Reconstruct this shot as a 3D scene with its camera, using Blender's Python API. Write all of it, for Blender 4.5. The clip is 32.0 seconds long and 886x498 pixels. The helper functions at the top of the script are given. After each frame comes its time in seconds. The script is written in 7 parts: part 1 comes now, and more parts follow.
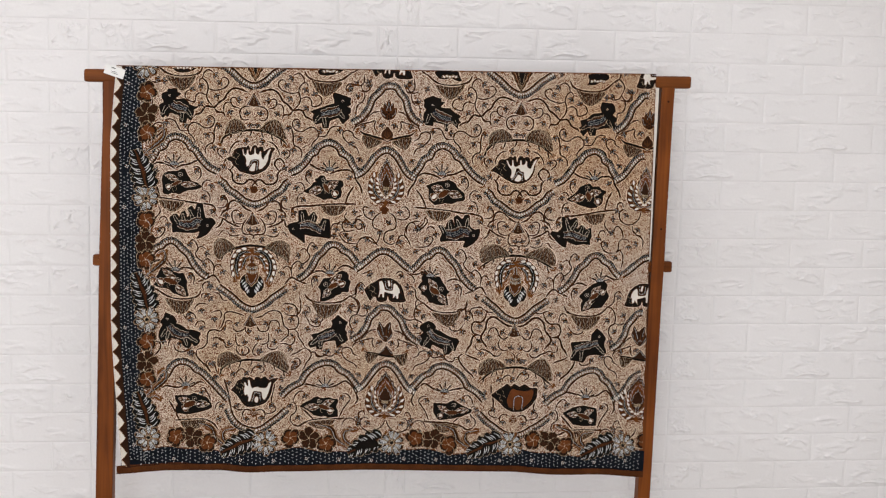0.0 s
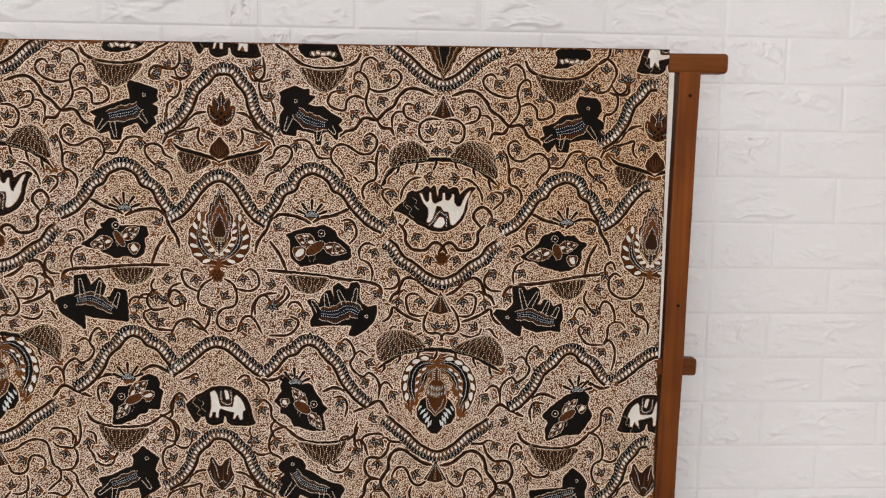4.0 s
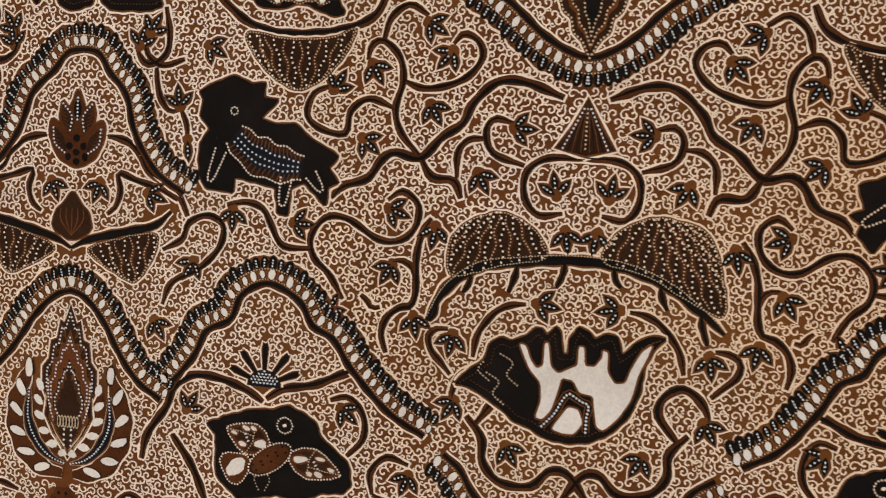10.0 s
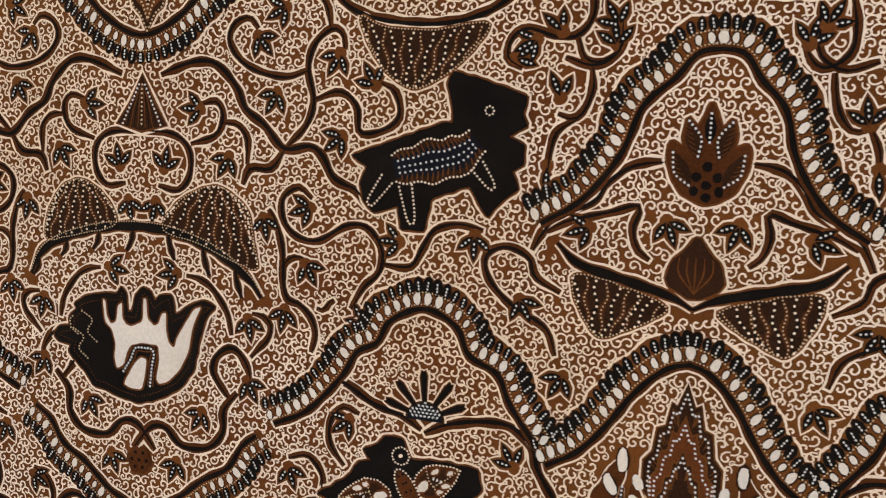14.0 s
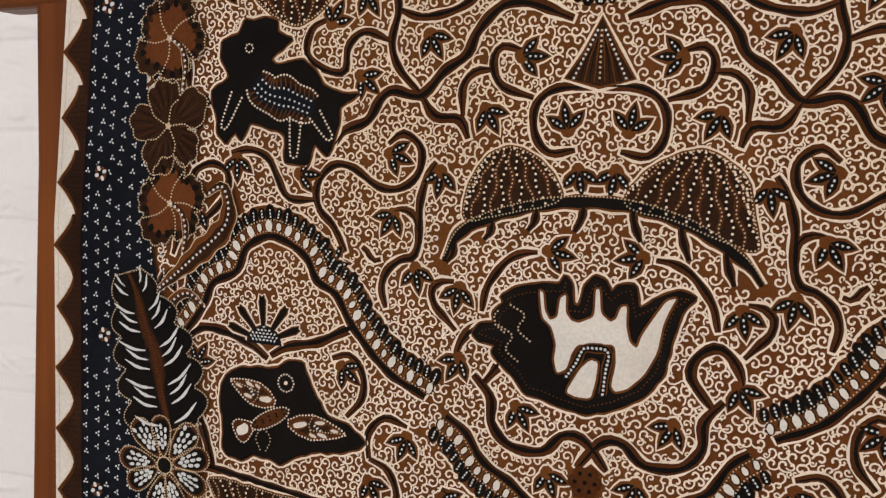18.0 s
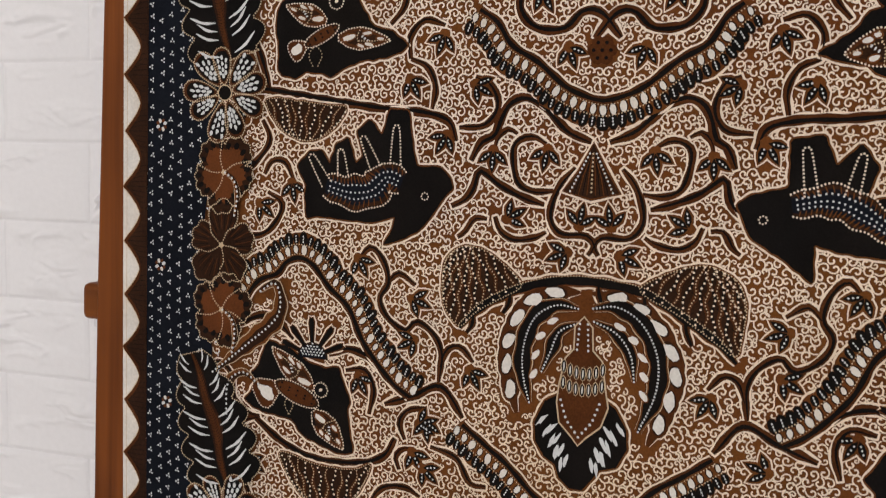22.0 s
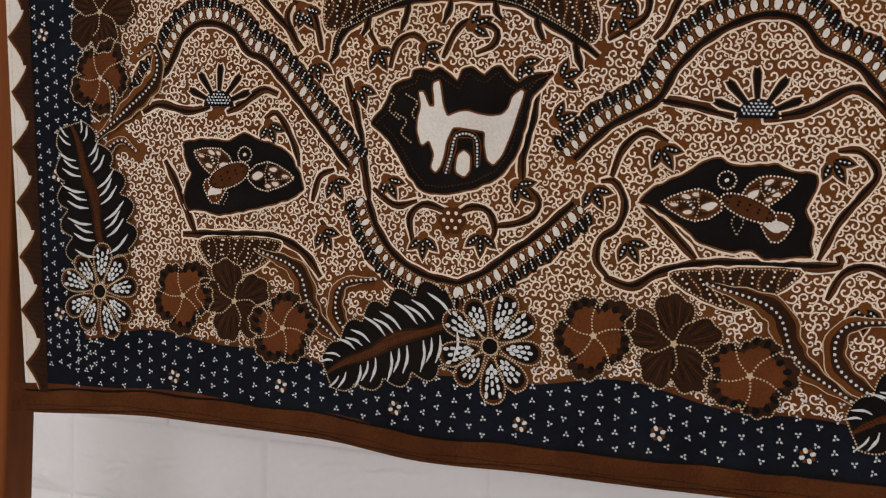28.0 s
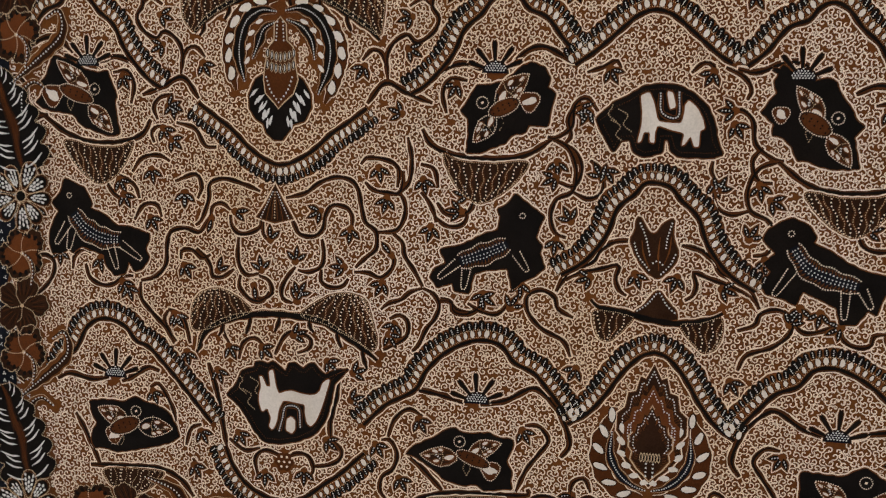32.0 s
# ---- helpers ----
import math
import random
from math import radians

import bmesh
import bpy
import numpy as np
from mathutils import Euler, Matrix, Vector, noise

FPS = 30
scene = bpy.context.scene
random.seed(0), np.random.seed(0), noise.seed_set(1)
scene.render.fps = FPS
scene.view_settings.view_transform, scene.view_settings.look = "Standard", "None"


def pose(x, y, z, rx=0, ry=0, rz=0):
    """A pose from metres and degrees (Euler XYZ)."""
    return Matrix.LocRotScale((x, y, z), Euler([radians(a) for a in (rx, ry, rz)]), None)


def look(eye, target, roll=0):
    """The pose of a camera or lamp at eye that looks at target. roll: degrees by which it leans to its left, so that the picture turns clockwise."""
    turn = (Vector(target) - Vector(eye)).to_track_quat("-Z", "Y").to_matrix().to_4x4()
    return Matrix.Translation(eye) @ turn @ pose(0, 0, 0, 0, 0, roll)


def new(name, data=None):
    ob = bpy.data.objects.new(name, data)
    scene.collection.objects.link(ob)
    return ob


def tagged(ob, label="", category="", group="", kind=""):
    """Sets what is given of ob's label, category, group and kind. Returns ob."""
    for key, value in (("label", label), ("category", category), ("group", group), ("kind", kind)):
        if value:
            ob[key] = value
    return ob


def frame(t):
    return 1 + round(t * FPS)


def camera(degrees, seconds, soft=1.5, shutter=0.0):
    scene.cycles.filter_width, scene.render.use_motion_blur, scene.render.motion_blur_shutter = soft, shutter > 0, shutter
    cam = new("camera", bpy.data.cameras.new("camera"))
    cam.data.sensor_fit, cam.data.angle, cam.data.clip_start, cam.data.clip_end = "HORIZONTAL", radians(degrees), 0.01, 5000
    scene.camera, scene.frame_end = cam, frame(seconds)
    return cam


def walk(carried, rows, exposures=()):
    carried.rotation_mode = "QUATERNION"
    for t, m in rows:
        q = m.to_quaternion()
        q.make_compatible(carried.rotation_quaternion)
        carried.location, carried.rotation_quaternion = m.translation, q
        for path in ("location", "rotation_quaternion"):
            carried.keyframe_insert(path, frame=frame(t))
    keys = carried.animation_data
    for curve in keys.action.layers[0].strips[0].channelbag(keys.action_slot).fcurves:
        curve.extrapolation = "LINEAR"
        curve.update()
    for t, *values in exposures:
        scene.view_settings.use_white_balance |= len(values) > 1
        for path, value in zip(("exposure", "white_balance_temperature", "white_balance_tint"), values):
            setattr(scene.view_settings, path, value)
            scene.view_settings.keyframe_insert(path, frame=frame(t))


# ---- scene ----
import itertools

cam = camera(47.8, 32.0, soft=1.2, shutter=0.22)

PATH = [
    (0, (-0.056, -2.464, 1.497), (0.114, -0.485, 1.265), 2.0),
    (0.5, (-0.007, -2.333, 1.462), (0.144, -0.347, 1.274), 1.9),
    (1, (0.011, -2.221, 1.442), (0.163, -0.234, 1.273), 1.9),
    (1.5, (0.032, -2.082, 1.463), (0.188, -0.096, 1.281), 1.9),
    (2, (0.092, -1.964, 1.467), (0.252, 0.022, 1.291), 1.9),
    (2.5, (0.122, -1.865, 1.469), (0.285, 0.12, 1.289), 2.0),
    (3, (0.156, -1.734, 1.478), (0.321, 0.252, 1.311), 2.0),
    (3.5, (0.19, -1.624, 1.492), (0.344, 0.362, 1.314), 2.1),
    (4, (0.259, -1.495, 1.507), (0.371, 0.491, 1.298), 2.0),
    (4.5, (0.354, -1.373, 1.501), (0.381, 0.619, 1.323), 1.8),
    (6.5, (0.439, -0.982, 1.437), (0.387, 1.017, 1.434), 2.2),
    (7, (0.445, -0.912, 1.428), (0.375, 1.086, 1.452), 2.1),
    (7.5, (0.45, -0.838, 1.47), (0.329, 1.158, 1.43), 2.5),
    (8, (0.435, -0.752, 1.472), (0.264, 1.24, 1.43), 2.8),
    (8.5, (0.431, -0.684, 1.492), (0.199, 1.301, 1.421), 2.9),
    (9, (0.428, -0.643, 1.508), (0.118, 1.331, 1.422), 3.0),
    (9.5, (0.414, -0.619, 1.518), (0.044, 1.343, 1.398), 3.1),
    (10, (0.379, -0.586, 1.524), (-0.034, 1.367, 1.395), 3.3),
    (10.5, (0.345, -0.572, 1.533), (-0.108, 1.37, 1.382), 3.3),
    (11, (0.317, -0.571, 1.54), (-0.183, 1.358, 1.369), 3.3),
    (11.5, (0.282, -0.566, 1.546), (-0.243, 1.355, 1.359), 3.2),
    (12, (0.226, -0.562, 1.551), (-0.33, 1.35, 1.357), 3.2),
    (12.5, (0.182, -0.56, 1.554), (-0.39, 1.344, 1.343), 3.1),
    (13, (0.132, -0.542, 1.547), (-0.478, 1.351, 1.331), 3.1),
    (13.5, (0.083, -0.52, 1.548), (-0.539, 1.369, 1.329), 3.1),
    (15.5, (-0.067, -0.472, 1.527), (-0.682, 1.425, 1.37), 2.1),
    (16, (-0.114, -0.449, 1.543), (-0.79, 1.421, 1.33), 2.0),
    (16.5, (-0.151, -0.448, 1.537), (-0.848, 1.416, 1.334), 2.0),
    (17, (-0.173, -0.456, 1.538), (-0.878, 1.404, 1.33), 2.0),
    (17.5, (-0.191, -0.466, 1.53), (-0.907, 1.389, 1.313), 1.9),
    (18, (-0.202, -0.488, 1.513), (-0.929, 1.364, 1.302), 1.9),
    (18.5, (-0.207, -0.514, 1.494), (-0.925, 1.341, 1.285), 2.0),
    (19, (-0.2, -0.53, 1.468), (-0.917, 1.326, 1.26), 2.0),
    (19.5, (-0.2, -0.539, 1.44), (-0.909, 1.319, 1.228), 2.1),
    (20, (-0.2, -0.559, 1.415), (-0.905, 1.301, 1.203), 2.1),
    (20.5, (-0.189, -0.575, 1.39), (-0.91, 1.28, 1.186), 2.0),
    (21, (-0.194, -0.577, 1.351), (-0.884, 1.29, 1.148), 2.1),
    (21.5, (-0.192, -0.577, 1.318), (-0.87, 1.294, 1.118), 1.9),
    (22, (-0.189, -0.594, 1.285), (-0.876, 1.272, 1.075), 2.0),
    (22.5, (-0.183, -0.603, 1.247), (-0.853, 1.269, 1.034), 2.0),
    (23, (-0.182, -0.608, 1.214), (-0.845, 1.266, 0.995), 2.0),
    (23.5, (-0.178, -0.618, 1.184), (-0.84, 1.257, 0.965), 2.1),
    (24, (-0.177, -0.622, 1.147), (-0.838, 1.253, 0.93), 2.0),
    (24.5, (-0.172, -0.625, 1.111), (-0.832, 1.249, 0.88), 2.0),
    (25, (-0.163, -0.625, 1.063), (-0.818, 1.251, 0.838), 2.0),
    (25.5, (-0.161, -0.627, 1.018), (-0.819, 1.248, 0.791), 2.0),
    (26, (-0.16, -0.627, 0.97), (-0.815, 1.249, 0.742), 2.0),
    (26.5, (-0.15, -0.619, 0.916), (-0.803, 1.261, 0.72), 2.3),
    (28.5, (-0.088, -0.581, 0.81), (-0.728, 1.307, 0.646), 2.5),
    (29, (-0.064, -0.598, 0.824), (-0.682, 1.298, 0.66), 2.5),
    (29.5, (-0.051, -0.619, 0.86), (-0.636, 1.287, 0.706), 2.4),
    (30, (-0.036, -0.646, 0.909), (-0.58, 1.271, 0.738), 2.2),
    (30.5, (-0.021, -0.674, 0.943), (-0.525, 1.255, 0.78), 2.2),
    (31, (-0.015, -0.737, 0.987), (-0.45, 1.207, 0.805), 2.1),
    (31.5, (-0.003, -0.793, 1.021), (-0.4, 1.16, 0.844), 1.9),
    (32, (-0.008, -0.852, 1.074), (-0.365, 1.106, 0.872), 1.8),
]
EXPOSURES = [(0, -0.44, 6360, 10), (4, -0.46, 6410, 10), (7, -0.56, 6540, 10), (8, -0.55, 6640, 11), (13, -0.54, 6710, 12), (17, -0.61, 6710, 12), (19, -0.65, 6580, 11), (22, -0.68, 6460, 11), (26, -0.79, 6500, 12), (29, -0.80, 6570, 12), (30, -0.88, 6710, 13), (32, -0.93, 6710, 12)]
walk(cam, [(t, look(eye, target, roll)) for t, eye, target, roll in PATH], EXPOSURES)
LAMP_A, LAMP_B = 20.0, 92.0

# ---- world and light ----
world = bpy.data.worlds.new("world")
scene.world = world
world.use_nodes = True
world.node_tree.nodes["Background"].inputs[0].default_value = (1.0, 0.95, 0.9, 1)
world.node_tree.nodes["Background"].inputs[1].default_value = 0.05


def ceiling_lamp(x, y, z, sx, sy, watts, colour):
    data = bpy.data.lights.new("ceiling_lamp", "AREA")
    data.shape, data.size, data.size_y, data.energy, data.color = "RECTANGLE", sx, sy, watts, colour
    ob = new("ceiling_lamp", data)
    ob.matrix_world = pose(x, y, z)
    return ob


for lamp_x in (-1.4, 1.0):
    ceiling_lamp(lamp_x, -1.7, 2.87, 1.4, 0.7, LAMP_A, (1.0, 0.975, 0.965))
# unseen frontal area light, added to lift the shade under the hem
front_light = ceiling_lamp(-0.55, -4.24, 1.55, 2.4, 1.5, LAMP_B, (0.985, 0.99, 1.0))
front_light.name = front_light.data.name = "unseen_front_light"
front_light.matrix_world = pose(-0.55, -4.24, 1.55, 90, 0, 0)


# ---- materials ----
def material(name, colour, rough=0.85, vary=0.25, scale=60.0, fine=900.0, bump=0.0002, tint=None, tint_scale=3.0, metal=0.0, amount=0.5, spec=0.3):
    """A surface with fine grain and broad uneven colour; tint is a second colour that comes and goes in broad patches."""
    m = bpy.data.materials.new(name)
    m.use_nodes = True
    nt = m.node_tree
    b = nt.nodes["Principled BSDF"]
    b.inputs["Roughness"].default_value, b.inputs["Metallic"].default_value = rough, metal
    b.inputs["Specular IOR Level"].default_value = spec
    co = nt.nodes.new("ShaderNodeNewGeometry")
    n1, n2, n3 = (nt.nodes.new("ShaderNodeTexNoise") for _ in range(3))
    for n, s, d in ((n1, scale, 3), (n2, fine, 2), (n3, tint_scale, 3)):
        n.inputs["Scale"].default_value, n.inputs["Detail"].default_value = s, d
        nt.links.new(co.outputs["Position"], n.inputs["Vector"])
    add = nt.nodes.new("ShaderNodeMath"); add.operation = "ADD"
    nt.links.new(n1.outputs[0], add.inputs[0]); nt.links.new(n2.outputs[0], add.inputs[1])
    mr = nt.nodes.new("ShaderNodeMapRange")
    mr.inputs["From Min"].default_value, mr.inputs["From Max"].default_value = 0.7, 1.3
    mr.inputs["To Min"].default_value, mr.inputs["To Max"].default_value = 1 - vary, 1 + vary
    nt.links.new(add.outputs[0], mr.inputs["Value"])
    mix = nt.nodes.new("ShaderNodeMix"); mix.data_type = "RGBA"
    mix.inputs[6].default_value = (*colour, 1)
    mix.inputs[7].default_value = (*(tint or colour), 1)
    tr = nt.nodes.new("ShaderNodeMapRange")
    tr.inputs["From Min"].default_value, tr.inputs["From Max"].default_value, tr.inputs["To Max"].default_value = 0.4, 0.7, amount
    nt.links.new(n3.outputs[0], tr.inputs["Value"]); nt.links.new(tr.outputs[0], mix.inputs[0])
    mul = nt.nodes.new("ShaderNodeVectorMath"); mul.operation = "SCALE"
    nt.links.new(mix.outputs[2], mul.inputs[0]); nt.links.new(mr.outputs[0], mul.inputs["Scale"])
    nt.links.new(mul.outputs[0], b.inputs["Base Color"])
    bp = nt.nodes.new("ShaderNodeBump")
    bp.inputs["Distance"].default_value, bp.inputs["Strength"].default_value = bump, 0.6
    nt.links.new(add.outputs[0], bp.inputs["Height"]); nt.links.new(bp.outputs[0], b.inputs["Normal"])
    return m


def wood(name, dark, light, ring=26.0, along=2):
    """Varnished teak with long grain along one axis, knots and worn patches."""
    m = bpy.data.materials.new(name)
    m.use_nodes = True
    nt = m.node_tree
    b = nt.nodes["Principled BSDF"]
    b.inputs["Roughness"].default_value = 0.42
    b.inputs["Specular IOR Level"].default_value = 0.12
    tc = nt.nodes.new("ShaderNodeTexCoord")
    mp = nt.nodes.new("ShaderNodeMapping")
    stretch = [ring, ring, ring]
    stretch[along] = ring * 0.05
    mp.inputs["Scale"].default_value = stretch
    nt.links.new(tc.outputs["Object"], mp.inputs["Vector"])
    n1, n2 = nt.nodes.new("ShaderNodeTexNoise"), nt.nodes.new("ShaderNodeTexNoise")
    n1.inputs["Scale"].default_value, n1.inputs["Detail"].default_value, n1.inputs["Distortion"].default_value = 2.2, 6, 0.8
    n2.inputs["Scale"].default_value, n2.inputs["Detail"].default_value = 5.0, 3
    nt.links.new(mp.outputs[0], n1.inputs["Vector"]); nt.links.new(tc.outputs["Object"], n2.inputs["Vector"])
    ramp = nt.nodes.new("ShaderNodeValToRGB")
    ramp.color_ramp.elements[0].position, ramp.color_ramp.elements[1].position = 0.32, 0.72
    ramp.color_ramp.elements[0].color, ramp.color_ramp.elements[1].color = (*dark, 1), (*light, 1)
    mm = nt.nodes.new("ShaderNodeMath"); mm.operation = "MULTIPLY_ADD"
    mm.inputs[1].default_value, mm.inputs[2].default_value = 0.5, 0.0
    nt.links.new(n2.outputs[0], mm.inputs[0])
    ad = nt.nodes.new("ShaderNodeMath"); ad.operation = "ADD"
    hf = nt.nodes.new("ShaderNodeMath"); hf.operation = "MULTIPLY"; hf.inputs[1].default_value = 0.55
    nt.links.new(n1.outputs[0], hf.inputs[0])
    nt.links.new(hf.outputs[0], ad.inputs[0]); nt.links.new(mm.outputs[0], ad.inputs[1])
    nt.links.new(ad.outputs[0], ramp.inputs[0]); nt.links.new(ramp.outputs[0], b.inputs["Base Color"])
    bp = nt.nodes.new("ShaderNodeBump"); bp.inputs["Distance"].default_value = 0.0006
    nt.links.new(n1.outputs[0], bp.inputs["Height"]); nt.links.new(bp.outputs[0], b.inputs["Normal"])
    return m


def ochre_toned(m, centre, reach, colour):
    """Turns the colour more ochre round one place, with a soft uneven edge."""
    nt = m.node_tree
    b = nt.nodes["Principled BSDF"]
    old = b.inputs["Base Color"].links[0].from_socket
    geo, dist, wob = nt.nodes.new("ShaderNodeNewGeometry"), nt.nodes.new("ShaderNodeVectorMath"), nt.nodes.new("ShaderNodeTexNoise")
    dist.operation = "DISTANCE"
    dist.inputs[1].default_value = centre
    wob.inputs["Scale"].default_value, wob.inputs["Detail"].default_value = 14.0, 4
    nt.links.new(geo.outputs["Position"], dist.inputs[0]); nt.links.new(geo.outputs["Position"], wob.inputs["Vector"])
    add = nt.nodes.new("ShaderNodeMath"); add.operation = "MULTIPLY_ADD"
    add.inputs[1].default_value = 0.22
    nt.links.new(wob.outputs[0], add.inputs[0]); nt.links.new(dist.outputs["Value"], add.inputs[2])
    mr = nt.nodes.new("ShaderNodeMapRange")
    mr.inputs["From Min"].default_value, mr.inputs["From Max"].default_value = reach + 0.11, reach * 0.35 + 0.11
    mr.inputs["To Max"].default_value = 0.45
    mix = nt.nodes.new("ShaderNodeMix"); mix.data_type = "RGBA"; mix.blend_type = "MULTIPLY"
    mix.inputs[7].default_value = (*colour, 1)
    nt.links.new(add.outputs[0], mr.inputs["Value"]); nt.links.new(mr.outputs[0], mix.inputs[0])
    nt.links.new(old, mix.inputs[6]); nt.links.new(mix.outputs[2], b.inputs["Base Color"])


CREAM = material("cream_wax_resist", (0.79, 0.665, 0.545), 0.9, 0.10, 25, 700, tint=(0.66, 0.46, 0.24), tint_scale=4, amount=0.5, spec=0.1)
ochre_toned(CREAM, (0.56, 0.0, 1.50), 0.20, (0.86, 0.60, 0.30))
BROWN = material("soga_brown", (0.112, 0.0345, 0.0085), 0.9, 0.25, 30, 800, tint=(0.155, 0.060, 0.0135), tint_scale=6, spec=0.1)
RUST = material("rust_brown", (0.108, 0.032, 0.0088), 0.9, 0.25, 45, 800, tint=(0.075, 0.021, 0.006), tint_scale=9, spec=0.1)
DARK = material("black_brown_dye", (0.0065, 0.0055, 0.0050), 0.95, 0.3, 40, 800, tint=(0.012, 0.008, 0.006), tint_scale=12, spec=0.06)
UMBER = material("dark_umber_dye", (0.030, 0.0125, 0.0062), 0.95, 0.3, 40, 800, tint=(0.018, 0.008, 0.005), tint_scale=12, spec=0.06)
NAVY = material("indigo_dye", (0.0064, 0.0074, 0.0108), 0.95, 0.3, 40, 800, tint=(0.009, 0.0108, 0.0155), tint_scale=8, spec=0.06)
WHITE = material("white_cotton", (0.65, 0.61, 0.56), 0.9, 0.12, 30, 600, tint=(0.60, 0.52, 0.42), tint_scale=20, spec=0.1)
PALE = material("pale_blue_white", (0.58, 0.58, 0.575), 0.9, 0.1, 30, 600, spec=0.1)
GOLD = material("ochre_dot", (0.52, 0.39, 0.25), 0.9, 0.12, 30, 600, spec=0.1)
VINE = material("deep_brown_dye", (0.066, 0.0205, 0.0065), 0.95, 0.3, 40, 800, tint=(0.09, 0.030, 0.009), tint_scale=12, spec=0.06)
MATS = (BROWN, CREAM, RUST, DARK, UMBER, NAVY, WHITE, PALE, GOLD, VINE)
IB, IC, IR, ID, IU, IN, IW, IP, IG, IV = range(10)
WALL = material("white_foam_brick", (0.845, 0.826, 0.828), 0.40, 0.02, 7, 160, 0.0003, tint=(0.785, 0.76, 0.75), tint_scale=2)
PLASTER = material("painted_plaster", (0.74, 0.71, 0.68), 0.8, 0.05, 5, 120, 0.0005)
FLOOR = material("pale_floor_tile", (0.66, 0.63, 0.60), 0.35, 0.08, 4, 90, 0.0002)
TEAK = wood("varnished_teak_upright", (0.048, 0.0105, 0.0018), (0.235, 0.066, 0.0110))
TEAK_BAR = wood("varnished_teak_bar", (0.052, 0.0130, 0.0026), (0.235, 0.070, 0.0130), along=0)
PAPER = material("white_paper", (0.82, 0.81, 0.79), 0.7, 0.02, 20, 300, 0.0001)
INK = material("grey_print", (0.08, 0.08, 0.08), 0.7, 0.05, 20, 300, 0.0001)


# ---- building helpers ----
def link_mesh(name, verts, faces, mats, indices=None, parent=None, label="", smooth=False):
    me = bpy.data.meshes.new(name)
    me.from_pydata(verts, [], faces)
    for m in mats:
        me.materials.append(m)
    if indices is not None:
        me.polygons.foreach_set("material_index", indices)
    if smooth:
        me.polygons.foreach_set("use_smooth", [True] * len(me.polygons))
    ob = new(name, me)
    ob.parent = parent
    return tagged(ob, label)


def part(name, bm, mat, parent, label=""):
    """Links a bmesh as one mesh object under a thing or a part."""
    me = bpy.data.meshes.new(name)
    bm.to_mesh(me)
    bm.free()
    me.materials.append(mat)
    ob = new(name, me)
    ob.parent = parent
    return tagged(ob, label)


def bar(x0, x1, y0, y1, z0, z1, bevel=0.003, lean=0.0, cuts=0, wobble=0.0):
    """A bevelled bar; lean raises its +x end; cuts and wobble give a hand-planed edge."""
    bm = bmesh.new()
    bmesh.ops.create_cube(bm, size=1)
    for v in bm.verts:
        v.co = Vector(((x0 + x1) / 2 + v.co.x * (x1 - x0), (y0 + y1) / 2 + v.co.y * (y1 - y0), (z0 + z1) / 2 + v.co.z * (z1 - z0)))
    if cuts:
        axis = 2 if z1 - z0 > x1 - x0 else 0
        es = [e for e in bm.edges if abs((e.verts[0].co - e.verts[1].co)[axis]) > 0.1]
        bmesh.ops.subdivide_edges(bm, edges=es, cuts=cuts, use_grid_fill=True)
    bmesh.ops.bevel(bm, geom=[e for e in bm.edges if e.calc_face_angle(0) > 0.7], offset=bevel, segments=3, affect="EDGES", profile=0.5)
    for v in bm.verts:
        v.co.z += lean * (v.co.x - x0)
        if wobble:
            v.co += Vector((noise.noise(v.co * 7) * wobble, noise.noise(v.co * 7 + Vector((5, 0, 0))) * wobble, 0))
    return bm


# ---- the room ----
def slab(name, x0, x1, y0, y1, z0, z1, mat):
    bm = bmesh.new()
    bmesh.ops.create_cube(bm, size=1, matrix=Matrix.Translation(((x0 + x1) / 2, (y0 + y1) / 2, (z0 + z1) / 2)) @ Matrix.Diagonal((x1 - x0, y1 - y0, z1 - z0, 1)))
    return tagged(part(name, bm, mat, None), kind="structure")


WALL_Y = 0.200
slab("floor", -2.6, 3.0, -4.2, 0.4, -0.1, 0.0, FLOOR)
slab("ceiling", -2.6, 3.0, -4.2, 0.4, 2.9, 3.0, PLASTER)
slab("wall_left", -2.7, -2.6, -4.2, 0.4, 0.0, 2.9, PLASTER)
slab("wall_right", 3.0, 3.1, -4.2, 0.4, 0.0, 2.9, PLASTER)
# unseen wall, left open where the added front light stands
wall_front = slab("wall_front", -2.6, 3.0, -4.3, -4.2, 0.0, 0.8, PLASTER)
for x0, x1, z0, z1 in ((-2.6, 3.0, 2.3, 2.9), (-2.6, -1.75, 0.8, 2.3), (0.65, 3.0, 0.8, 2.3)):
    piece = slab("wall_panel", x0, x1, -4.3, -4.2, z0, z1, PLASTER)
    piece.parent = wall_front

brick_wall = slab("wall_back", -2.6, 3.0, WALL_Y + 0.008, 0.4, 0.0, 2.9, WALL)
tagged(brick_wall, "white embossed foam brick wall behind the stand", "wall")


# ---- the cloth: its outline, its drape, and the drawing sheet ----
def top_edge(x):
    return 1.6270 + 0.0236 * (x + 0.62)


HEM_X = (-0.66, -0.50, -0.39, -0.316, -0.23, 0.0, 0.345, 0.463, 0.567, 0.70)
HEM_Z = (0.623, 0.635, 0.636, 0.631, 0.6345, 0.637, 0.636, 0.630, 0.631, 0.623)


def low_edge(x):
    k = min(max(sum(x > q for q in HEM_X) - 1, 0), len(HEM_X) - 2)
    f = min(max((x - HEM_X[k]) / (HEM_X[k + 1] - HEM_X[k]), 0.0), 1.0)
    return HEM_Z[k] + (HEM_Z[k + 1] - HEM_Z[k]) * f * f * (3 - 2 * f)


